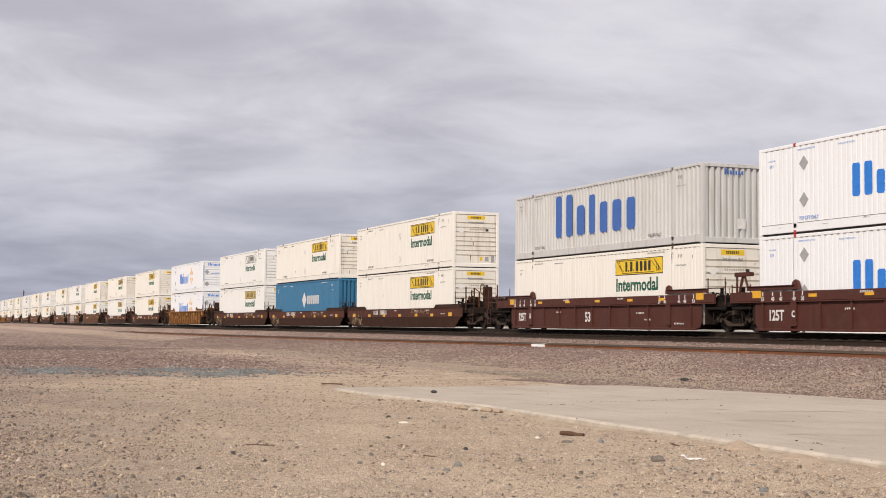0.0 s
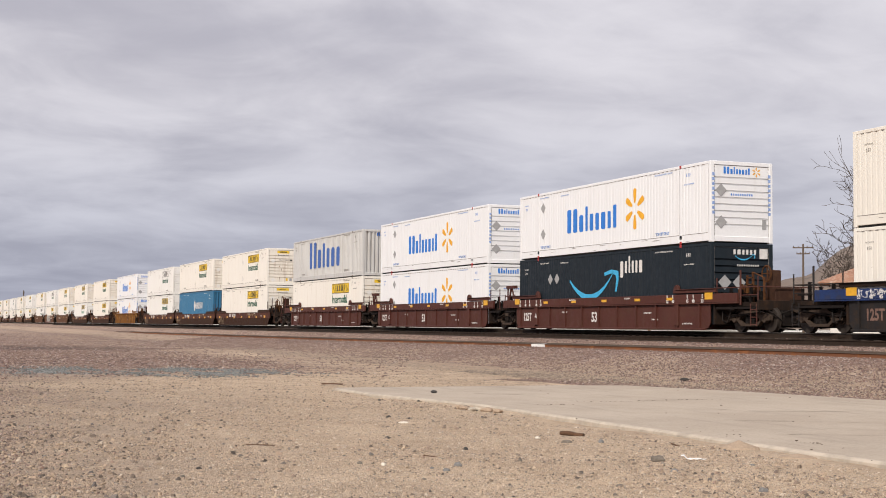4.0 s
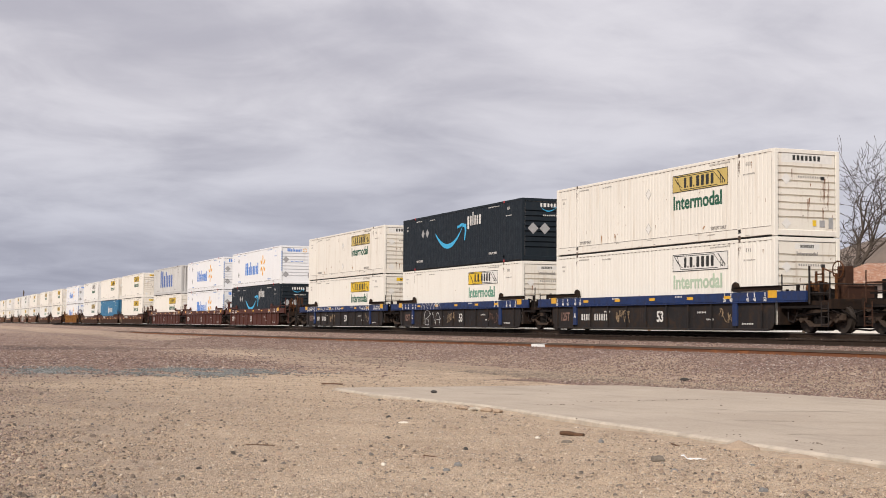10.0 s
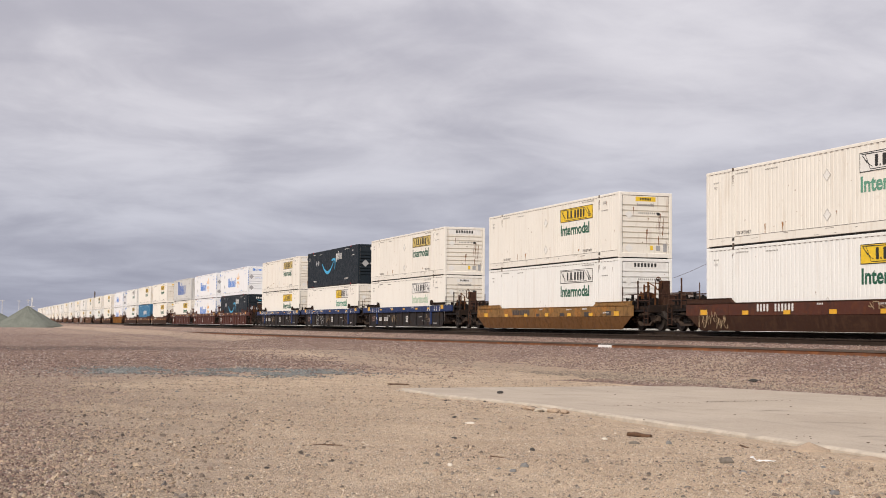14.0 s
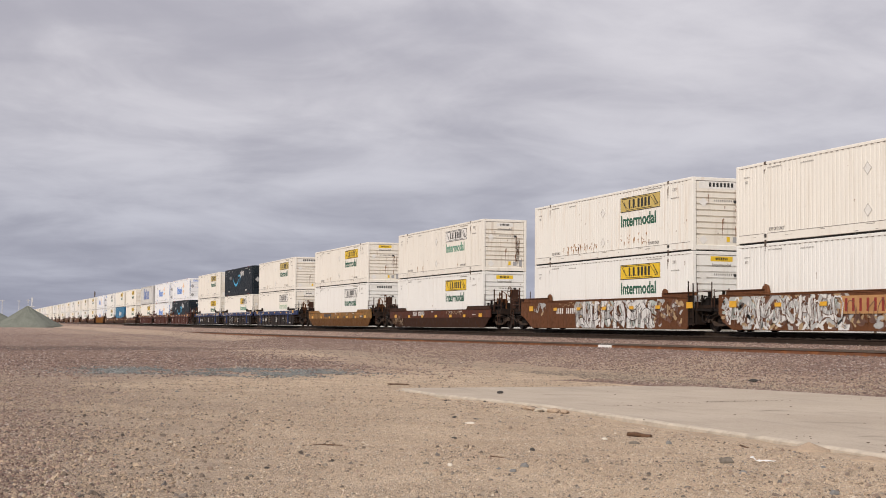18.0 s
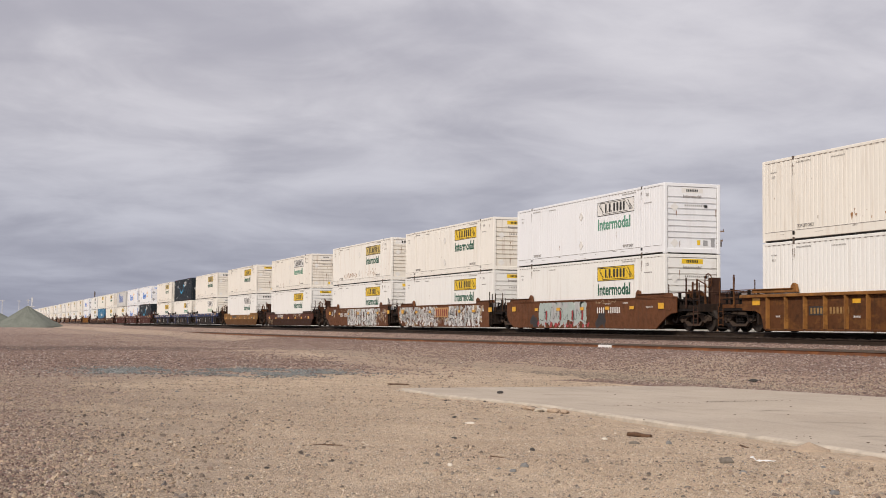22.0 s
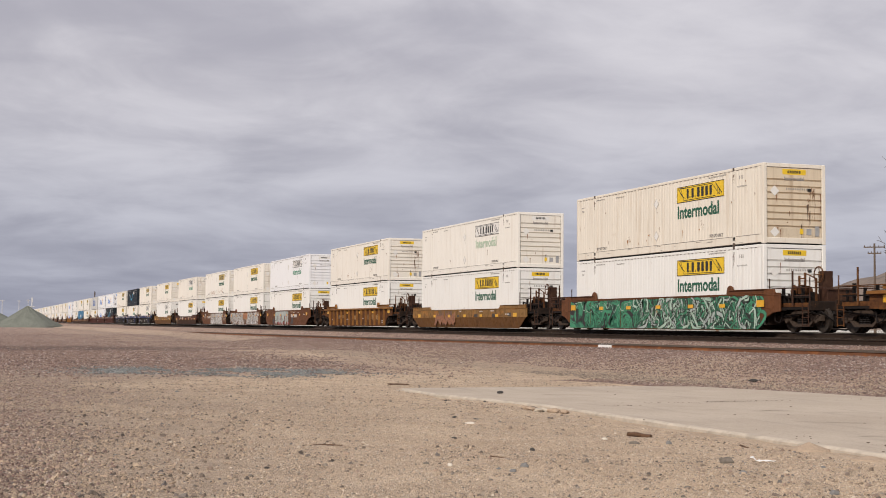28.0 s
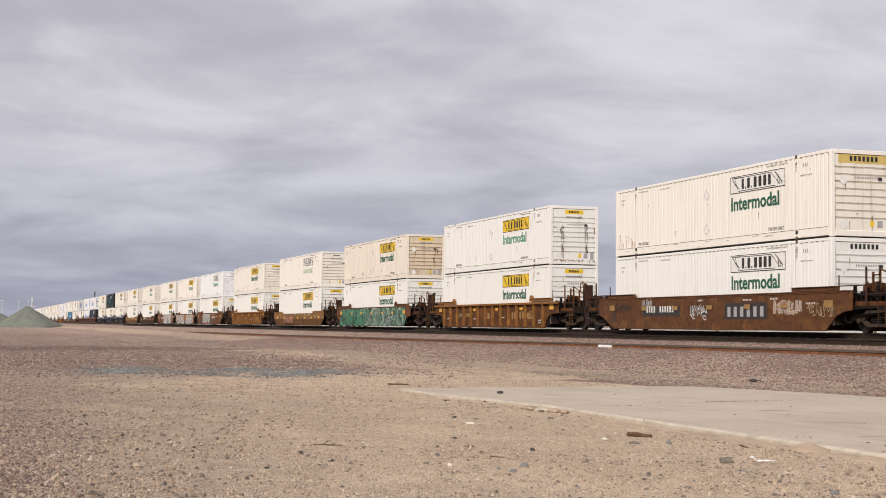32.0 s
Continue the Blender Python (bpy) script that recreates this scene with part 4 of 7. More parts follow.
END_BLOCKS = [(0.075, 0.15, 0), (0.11, 0.15, 0), (0.075, 0.15, 0), (0.075, 0.15, 0), (0.075, 0.15, 0), (0.075, 0.15, 0)]


def spark_logo(owner):
    """Blue bars and six amber petals."""
    name_row(owner, SPARK_BLOCKS, 0.2, SKY_INK, 4.85, -HALF + 0.009, 0.95)

    def petals():
        s = Shape()
        for i in range(6):
            a = math.pi / 2 + i * math.pi / 3
            u, w = Vector((math.cos(a), math.sin(a))), Vector((-math.sin(a), math.cos(a)))
            pts = [0.24 * u - 0.05 * w, 0.5 * u - 0.115 * w, 0.75 * u - 0.12 * w, 0.82 * u, 0.75 * u + 0.12 * w, 0.5 * u + 0.115 * w, 0.24 * u + 0.05 * w]
            s.prism([tuple(p) for p in pts], -0.005, 0.0, "y")
        return s
    mark("petal_emblem", shared(("petals",), petals), SPARK, owner, 10.7, 1.58, "amber petal emblem")
    for x, z in ((2.45, 2.22), (2.45, 1.05)):
        mark("placard", shared(("diamond", 0.24), lambda: diamond(0.24)), SILVER, owner, x, z)


def smile_logo(owner):
    def smile():
        s, pts = Shape(), []
        for i in range(17):
            u = i / 16
            pts.append((u * 3.9, 0.95 * (2 * u - 0.92) ** 2 + 0.06, 0.05 + 0.2 * math.sin(math.pi * min(1, 0.08 + u * 0.95))))
        s.prism([(x, z) for x, z, w in pts] + [(x, z + w) for x, z, w in reversed(pts)], -0.006, 0.0, "y")
        s.prism([(3.1, 1.16), (3.7, 1.27), (4.28, 1.2), (4.3, 0.85), (4.12, 0.36), (4.02, 0.39), (4.12, 0.86), (4.06, 1.05), (3.65, 1.11), (3.12, 1.03)], -0.006, 0.0, "y")
        return s
    mark("smile_emblem", shared(("smile",), smile), CYAN, owner, 5.1, 0.92, "cyan curved arrow")
    name_row(owner, PALE_BLOCKS, 0.12, WHITE_INK, 9.55, -HALF + 0.009, 2.0, 0, 1.15)
    for x in (3.2, 3.85):
        mark("placard", shared(("diamond", 0.24), lambda: diamond(0.24)), SILVER, owner, x, 1.95)


def container(s, z, body, logo, folds=False, tier="upper"):
    looks = {"h": "cream corrugated freight container with %s name panel" % ("yellow" if logo[1:2] in "yo" else "white"),
             "s": "white corrugated freight container with blue bars, amber emblem",
             "a": "dark slate freight container with cyan curved arrow", "m": "pale grey corrugated freight container with blue name bars",
             "c": "sea-blue corrugated freight container with white name bars"}[logo[0]]
    if body in (OFF_WHITE, BRIGHT_WHITE):
        looks = looks.replace("cream", "off-white")
    if body in (CREAM_WORN, CREAM_DRIP, CREAM_TAN):
        looks = looks.replace("cream", "rust-streaked cream")
    t = thing("freight_container", s, YC, z, looks + (", stacked on another" if tier == "upper" else ", in a wagon"), "container", "containers on the train")
    c = body.name
    pitch, depth, outer, slope = (0.28, 0.06, 0.40, 0.12) if folds else (0.235, 0.0075, 0.60, 0.12)
    spans = ((0.175, LIFT[0] - 0.102), (LIFT[0] + 0.102, LIFT[1] - 0.102), (LIFT[1] + 0.102, LEN - 0.175))
    for i, (a, b) in enumerate(spans):
        part("side_panel", shared(("side_panel", c, folds, i), lambda: corrugated(a, b, 0.33, HIGH - 0.1, -HALF + 0.012, pitch, depth, outer, slope)), body, t)

    def far_wall():
        return Shape().box(0.1, LEN - 0.1, HALF - 0.05, HALF - 0.01, 0.15, HIGH - 0.08)
    part("far_wall", shared(("far_wall", c), far_wall), body, t)
    part("roof", shared(("roof", c), lambda: Shape().box(0.02, LEN - 0.02, -HALF + 0.02, HALF - 0.02, HIGH - 0.05, HIGH - 0.012)), body, t)
    # lower box is added filler; its near-black colour stands for the gap's shade
    part("floor", shared(("floor",), lambda: Shape().box(0.06, LEN - 0.06, -HALF + 0.05, HALF - 0.05, 0.1, 0.17).box(0.17, LEN - 0.17, -HALF + 0.06, HALF - 0.06, 0.0, 0.1)), GAP_BLACK, t)
    ribs = (0.62, 0.86, 1.1, 1.34, 1.58, 1.82, 2.06, 2.3)
    skin = TAN_END if body is CREAM_TAN else CREAM_END if body in (CREAM, CREAM_WORN, CREAM_DRIP) else body
    part("end_wall", shared(("end_wall", skin.name, folds), lambda: end_sheet(ribs, 0.16, HIGH - 0.1, LEN - 0.03, folds)), skin, t)
    part("front_wall", shared(("front_wall", c), lambda: Shape().box(0.03, 0.07, -1.2, 1.2, 0.16, HIGH - 0.08)), body, t)
    for y in (-HALF, HALF - 0.1):
        part("top_rail", shared(("top_rail", c, y), lambda: Shape().box(0.15, LEN - 0.15, y, y + 0.1, HIGH - 0.105, HIGH), 0.012), body, t)
        part("bottom_rail", shared(("bottom_rail", c, y), lambda: Shape().box(0.15, LEN - 0.15, y + (0.004 if y < 0 else 0), y + 0.1, 0.05, 0.335), 0.012), body, t)
        for x in (0.0, LEN - 0.16):
            part("corner_post", shared(("corner_post", c, y, x), lambda: Shape().box(x, x + 0.16, y if y < 0 else y - 0.05, y + 0.15 if y < 0 else y + 0.1, 0.0, HIGH), 0.012), body, t)
    for z0, z1 in ((0.03, 0.22), (HIGH - 0.14, HIGH)):
        part("end_rail", shared(("end_rail", c, z0), lambda: Shape().box(LEN - 0.12, LEN - 0.004, -1.14, 1.14, z0, z1), 0.01), body, t)
    if not folds:
        # thin grey strips paint the frame's shadow line round the end panel
        part("end_seam", shared(("end_seam",), lambda: Shape().box(-0.002, 0.004, -1.12, 1.12, 2.745, 2.772).box(-0.002, 0.004, -1.135, -1.12, 0.24, 2.772).box(-0.002, 0.004, 1.12, 1.132, 0.24, 2.772)), GREY_LINE, t, "thin dark seam round the end panel", pose(LEN - 0.032, 0, 0))
    cast = RED_CAST if logo[0] in "sa" else DARK_CAST
    for x in LIFT:
        part("lifting_post", shared(("lifting_post", c, x), lambda: Shape().box(x - 0.09, x + 0.09, -HALF + 0.004, -HALF + 0.11, 0.175, HIGH - 0.105), 0.01), body, t)
        for z0 in (0.0, HIGH - 0.1):
            part("lifting_casting", shared(("casting", x, z0, cast.name), lambda: Shape().box(x - 0.065, x + 0.065, -HALF - 0.010, -HALF + 0.02, z0, z0 + 0.11), 0.01), cast, t)
    if logo[0] in "hs":
        # row of small grey boxes paints the shade at the fold tops
        def groove_shades():
            q = Shape()
            for i in range(50):
                q.box(0.38 + i * 0.31, 0.38 + i * 0.31 + 0.13, -0.004, 0, 0, 0.022)
            return q
        tagged(part("top_lip", shared(("groove_shades",), groove_shades), GREY_LINE, t, "dark notched lip under the top rail", pose(0, -HALF + 0.002, HIGH - 0.118)), kind="stuff")

        def scuff_rows():
            q, gg = Shape(), random.Random(9)
            for _ in range(12):
                x, w, z = gg.uniform(0.3, 15.2), gg.uniform(0.1, 0.5), gg.choice((0.10, 0.23, 0.29)) + gg.uniform(-0.015, 0.015)
                q.box(x, x + w, -0.003, 0, z, z + gg.uniform(0.008, 0.02))
            # long thin dark lines on the bottom rail's upper edge
            for a, b in ((0.18, LIFT[0] - 0.12), (LIFT[0] + 0.12, LIFT[1] - 0.12), (LIFT[1] + 0.12, LEN - 0.2)):
                q.box(a, b, -0.004, 0, 0.332, 0.348)
            return q
        tagged(part("scrape", shared(("scuffs",), scuff_rows), GREY_LINE, t, "scrapes along the bottom rail", pose(0, -HALF + 0.003, 0)), kind="stuff")
    # what is painted and fixed on it
    ink = WHITE_INK if logo[0] in "ac" else (INK_BLUE if logo[0] == "s" else INK_GREY)
    small_marks(t, ink, ink.name)
    end = LEN - 0.028
    if logo[0] == "h":
        hunt_sign(t, logo[1:3])
        wide = logo[3:4] == "W"
        panel = {"y": YELLOW, "o": YELLOW_OLD, "w": WHITE_SIGN, "v": WHITE_SIGN}[logo[1]] if not wide else (YELLOW_OLD if logo[-1] == "Y" else WHITE_SIGN)
        w, h = (2.0, 0.32) if wide else (0.98, 0.2)
        board = part("end_sign", shared(("end_sign", wide, panel.name), lambda: Shape().box(0, 0.012, -w / 2, w / 2, 0, h)), panel, t, "name panel on the end wall", pose(end - 0.012, 0.0, 2.45 if wide else 2.5))
        tagged(part("name_band", shared(("end_bars", wide), lambda: bars([w * 0.05] * 7, [h * 0.52] * 7, w * 0.032)), INK, board, "", pose(0.014, -w * 0.28, h * 0.24, 0, 0, 90)), kind="stuff")
        if not wide:
            part("word", lettering("Intermodal", 0.13, INK_GREY, 1.1), None, t, "", pose(end + 0.002, -0.42, 2.3, 0, 0, 90))
        for y, z in ((-0.82, 0.42), (-0.82, 1.9)) if logo[4:5] != "n" else ((-0.82, 0.42),):
            part("placard", shared(("diamond", 0.19), lambda: diamond(0.19)), SILVER if logo[4:5] == "g" else WHITE_SIGN, t, "", pose(end + 0.006, y, z, 0, 0, 90))
        for z in (0.72, 2.05):
            if z < 1 or tier == "upper":
                warning_diamond(t, pose(7.95, -HALF + 0.010, z), WHITE_SIGN, 0.22)
        weather(t, body if body in (CREAM_WORN, CREAM_TAN, CREAM_DRIP, CREAM, OFF_WHITE) else OFF_WHITE, logo, int(abs(s) * 1.7) + (3 if tier == "upper" else 0))
        part("notice", shared(("notice",), lambda: Shape().box(0, 0.008, 0, 0.14, 0, 0.2)), YELLOW, t, "", pose(end, 0.22, 0.36))
        part("vent_box", shared(("vent_box",), lambda: Shape().box(0, 0.012, 0, 0.2, 0, 0.22)), SILVER, t, "", pose(end, 0.5, 0.34))
        part("data_plate", shared(("data_plate",), lambda: Shape().box(0, 0.016, 0, 0.16, 0, 0.36)), SILVER, t, "", pose(end, 0.86, 0.3))
        tagged(part("stencil", shared(("end_stencil", INK_GREY.name), lambda: bars([0.045] * 10, [0.07] * 10, 0.05)), INK_GREY, t, "", pose(end + 0.004, -0.35, 1.95, 0, 0, 90)), kind="stuff")
    elif logo[0] == "s":
        spark_logo(t)
        name_row(t, SPARK_BLOCKS, 0.2, SKY_INK, end + 0.004, -0.75, 2.45, 90, 0.25)
        part("petal_emblem", shared(("petals",), lambda: None), SPARK, t, "", pose(end + 0.004, 0.62, 2.55, 0, 0, 90) @ Matrix.Scale(0.22, 4))
        for z in (0.72, 1.85):
            part("placard", shared(("diamond", 0.24), lambda: None), SILVER, t, "", pose(end + 0.006, -0.86, z, 0, 0, 90))
        tagged(part("stencil", shared(("end_stencil", SKY_INK.name), lambda: bars([0.045] * 10, [0.07] * 10, 0.05)), SKY_INK, t, "", pose(end + 0.004, -0.45, 1.68, 0, 0, 90)), kind="stuff")
        part("data_plate", shared(("data_plate",), lambda: Shape().box(0, 0.016, 0, 0.16, 0, 0.36)), SILVER, t, "", pose(end, 0.86, 0.5))
        for y in (-1.19, 1.15):
            tagged(part("stencil", shared(("post_bars",), stack_bars), INK_BLUE, t, "", pose(LEN - 0.001, y, 1.0)), kind="stuff")
    elif logo[0] == "a":
        smile_logo(t)
        name_row(t, END_BLOCKS, 0.06, WHITE_INK, end + 0.004, -0.35, 2.5, 90, 1.2)
        part("smile_emblem", shared(("smile",), lambda: None), CYAN, t, "", pose(end + 0.004, -0.3, 2.28, 0, 0, 90) @ Matrix.Scale(0.2, 4))
        for y in (-0.72, -0.12):
            part("placard", shared(("diamond", 0.27), lambda: diamond(0.27)), SILVER, t, "", pose(end + 0.006, y, 1.5, 0, 0, 90))
        part("notice", shared(("white_notice",), lambda: Shape().box(0, 0.01, 0, 0.26, 0, 0.28)), WHITE_INK, t, "", pose(end, 0.74, 2.36))
        part("data_plate", shared(("data_plate",), lambda: Shape().box(0, 0.016, 0, 0.16, 0, 0.36)), SILVER, t, "", pose(end, 0.86, 0.5))
        tagged(part("stencil", shared(("end_stencil", WHITE_INK.name), lambda: bars([0.045] * 10, [0.07] * 10, 0.05)), WHITE_INK, t, "", pose(end + 0.004, -0.2, 2.08, 0, 0, 90)), kind="stuff")
    elif logo[0] == "m":
        name_row(t, GREY_BLOCKS, 0.38, STEEL_BLUE, 4.3, -HALF + 0.009, 0.82, 0, 1.12)
        name_row(t, GREY_BLOCKS, 0.36, STEEL_BLUE, end + 0.004, -0.35, 2.5, 90, 0.13)
        part("notice", shared(("white_notice",), lambda: Shape().box(0, 0.01, 0, 0.34, 0, 0.36)), WHITE_INK, t, "", pose(end, 0.2, 0.55))
    else:
        name_row(t, [(0.3, 0.6, 0)] * 6, 0.2, WHITE_INK, 8.7, -HALF + 0.009, 1.3)
        mark("emblem", shared(("diamond", 0.55), lambda: diamond(0.55)), WHITE_INK, t, 7.9, 1.6)
    return t


def stack_bars():
    s = Shape()
    for i in range(9):
        s.box(0, 0.006, -0.05, 0.05, i * 0.17, i * 0.17 + 0.11)
    return s


# ---------------------------------------------------------------- wagons
WHEEL = 0.42


def wheelset():
    s = Shape()
    s.tube((0, -1.02, 0), (0, 1.02, 0), 0.085, n=10)
    for side in (-1, 1):
        for a, b, r0, r1 in ((0.69, 0.715, 0.446, 0.446), (0.715, 0.83, 0.42, 0.415), (0.83, 0.86, 0.16, 0.14)):
            s.tube((0, side * a, 0), (0, side * b, 0), r0, r1, 28)
        for i in range(4):
            a = i * math.pi / 2
            s.tube((0.29 * math.cos(a), side * 0.83, 0.29 * math.sin(a)), (0.29 * math.cos(a), side * 0.836, 0.29 * math.sin(a)), 0.035, n=6)
    return s


def side_frame():
    s = Shape()
    s.prism([(-1.18, 0.40), (-1.18, 0.56), (-0.95, 0.63), (-0.70, 0.60), (-0.42, 0.74), (-0.26, 0.74), (-0.26, 0.60), (-0.52, 0.52), (-0.62, 0.40), (-0.76, 0.40), (-0.80, 0.50), (-0.98, 0.50), (-1.02, 0.40)], -0.07, 0.07, "y")
    s.prism([(1.18, 0.40), (1.18, 0.56), (0.95, 0.63), (0.70, 0.60), (0.42, 0.74), (0.26, 0.74), (0.26, 0.60), (0.52, 0.52), (0.62, 0.40), (0.76, 0.40), (0.80, 0.50), (0.98, 0.50), (1.02, 0.40)], -0.07, 0.07, "y")
    s.prism([(-0.27, 0.60), (-0.27, 0.745), (0.27, 0.745), (0.27, 0.60)], -0.075, 0.075, "y")
    s.prism([(-0.76, 0.41), (-0.62, 0.41), (-0.42, 0.29), (0.42, 0.29), (0.62, 0.41), (0.76, 0.41), (0.48, 0.20), (-0.48, 0.20)], -0.07, 0.07, "y")
    for x in (-0.89, 0.89):
        s.tube((x, -0.09, WHEEL), (x, 0.05, WHEEL), 0.10, 0.11, 10)
    return s


def springs():
    s = Shape()
    for x in (-0.19, 0.0, 0.19):
        for i in range(5):
            s.tube((x, 0, 0.30 + i * 0.06), (x, 0, 0.335 + i * 0.06), 0.082, 0.075, 10)
    return s


WHEELSETS = []


def bogie(owner, x):
    b = part("bogie", shared(("bolster",), lambda: Shape().box(-0.2, 0.2, -0.95, 0.95, 0.5, 0.74).box(-0.42, 0.42, -0.42, 0.42, 0.70, 0.87), 0.02), TRUCK_STEEL, owner, "grimy cast steel bogie", pose(x, 0, 0.1))
    for y in (-1.0, 1.0):
        part("side_frame", shared(("side_frame",), side_frame), TRUCK_STEEL, b, "", pose(0, y, 0))
        tagged(part("spring_nest", shared(("springs",), springs), BLACK_STEEL, b, "", pose(0, y, 0)), kind="stuff")
    def rigging():
        r = Shape().box(-1.05, 1.05, -0.62, -0.5, 0.16, 0.66).box(-1.05, 1.05, 0.5, 0.62, 0.16, 0.66)
        for dx in (-0.42, 0.42):
            r.box(dx - 0.07, dx + 0.07, -0.85, 0.85, 0.28, 0.42)
            r.rod([(dx, -0.8, 0.42), (dx * 0.5, -0.7, 0.85)], 0.03, 5)
        for dx in (-1.36, 1.36):
            r.box(dx - 0.05, dx + 0.05, -0.66, 0.66, 0.22, 0.5)
            r.rod([(dx, -0.66, 0.36), (dx * 0.93, -0.98, 0.62), (dx * 0.6, -0.98, 0.80)], 0.03, 5)
        return r
    tagged(part("brake_rigging", shared(("rigging",), rigging), BLACK_STEEL, b, "grimy brake beams and levers"), kind="stuff")
    for dx in (-0.89, 0.89):
        w = part("wheelset", shared(("wheelset",), wheelset), WHEEL_STEEL, b, "worn steel wheelset", pose(dx, 0, WHEEL))
        WHEELSETS.append((dx, w))


def ribbon(s, p, q, r, w0, w1, y, n=7, blunt=False):
    """A flat curved stroke on the wagon's side from p by q to r (x, z), of changing width."""
    pts = []
    for i in range(n + 1):
        u = i / n
        pts.append((p[0] * (1 - u) ** 2 + 2 * q[0] * u * (1 - u) + r[0] * u * u, p[1] * (1 - u) ** 2 + 2 * q[1] * u * (1 - u) + r[1] * u * u))
    v, f = [], []
    for i, (x, z) in enumerate(pts):
        a, b = pts[max(0, i - 1)], pts[min(n, i + 1)]
        d = Vector((b[0] - a[0], b[1] - a[1]))
        d = d.normalized() if d.length else Vector((1, 0))
        w = (w0 + (w1 - w0) * i / n) * (1.0 if blunt else 0.55 + 0.45 * math.sin(math.pi * min(1, max(0.12, i / n))))
        v += [(x - d.y * w, y, min(1.42, max(0.19, z + d.x * w))), (x + d.y * w, y, min(1.42, max(0.19, z - d.x * w)))]
        if i:
            f.append((2 * i - 2, 2 * i, 2 * i + 1, 2 * i - 1))
    s.add(v, f)


def piece(layers, g, p, q, r, w, k, tones, line, rim=None, blunt=True):
    """One sprayed stroke: dark outline, perhaps a pale rim, and its fill, above the strokes before it."""
    y = -SIDE - 0.0115 - 0.0006 * k
    ribbon(layers[line], p, q, r, w + line_of(rim), w * 0.9 + line_of(rim), y, 9, blunt)
    if rim is not None:
        ribbon(layers[rim], p, q, r, w + 0.017, w * 0.9 + 0.017, y - 0.0002, 9, blunt)
    ribbon(layers[tones[g.randrange(len(tones))]], p, q, r, w, w * 0.9, y - 0.0004, 9, blunt)


def line_of(rim):
    return 0.03 if rim is None else 0.07


def word_piece(layers, g, x0, x1, z0, z1, count, wide, tones, line, lean=0.0, k=0):
    """A row of fat sprayed forms between x0 and x1."""
    w = (x1 - x0) / count
    for i in range(count):
        a = x0 + i * w
        mid = (z0 + z1) / 2 + g.uniform(-0.1, 0.1)
        put = [((a + 0.2 * w, z0), (a + (0.2 + g.uniform(-0.25, 0.25)) * w, mid), (a + (0.25 + lean) * w, z1)),
               ((a + 0.78 * w, z0 + g.uniform(0, 0.2)), (a + (0.8 + g.uniform(-0.4, 0.3)) * w, mid), (a + (0.72 + lean) * w, z1 - g.uniform(0, 0.15))),
               ((a + 0.2 * w, mid), (a + 0.5 * w, mid + g.uniform(-0.4, 0.4)), (a + 0.8 * w, mid + g.uniform(-0.2, 0.2)))]
        if g.random() < 0.6:
            put.append(((a + 0.1 * w, g.choice((z0, z1))), (a + 0.5 * w, mid), (a + 0.95 * w, g.choice((z0, z1)))))
        g.shuffle(put)
        for p, q, r in put:
            piece(layers, g, p, q, r, wide * g.uniform(0.75, 1.2), k % 40, tones, line)
            k += 1
    return k


def scrawl(layers, g, x0, x1, z0, z1, count, tone, w=0.014, k=0):
    """Thin looping tag lines."""
    x, z = x0, (z0 + z1) / 2
    for i in range(count):
        p = (x, z)
        r = (min(x1, max(x0, x0 + (x1 - x0) * (i + 1) / count + g.uniform(-0.12, 0.12))), g.uniform(z0, z1))
        q = (g.uniform(p[0] - 0.2, r[0] + 0.2), g.choice((z0, z1)))
        ribbon(layers[tone], p, q, r, w, w * 0.7, -SIDE - 0.036 - 0.0002 * (k + i), 8, True)
        x, z = r


def patchwork(layers, g, x0, x1, z0, z1, count, tones, size):
    for i in range(count):
        x, z, w, h = g.uniform(x0, x1 - 0.2), g.uniform(z0, z1 - 0.1), g.uniform(0.4, 1.0) * size, g.uniform(0.2, 0.5) * size
        x, z = min(x, x1 - w), min(z, z1 - h)
        tilt = g.uniform(-0.5, 0.5) * w
        ribbon(layers[g.choice(tones)], (x, z + h / 2 - tilt), (x + w * g.uniform(0.2, 0.8), z + h / 2 + g.uniform(-0.3, 0.3)), (x + w, z + h / 2 + tilt), h / 2, h / 2 * g.uniform(0.5, 1.2), -SIDE - 0.0105 - 0.00008 * (i % 12), 8, False)


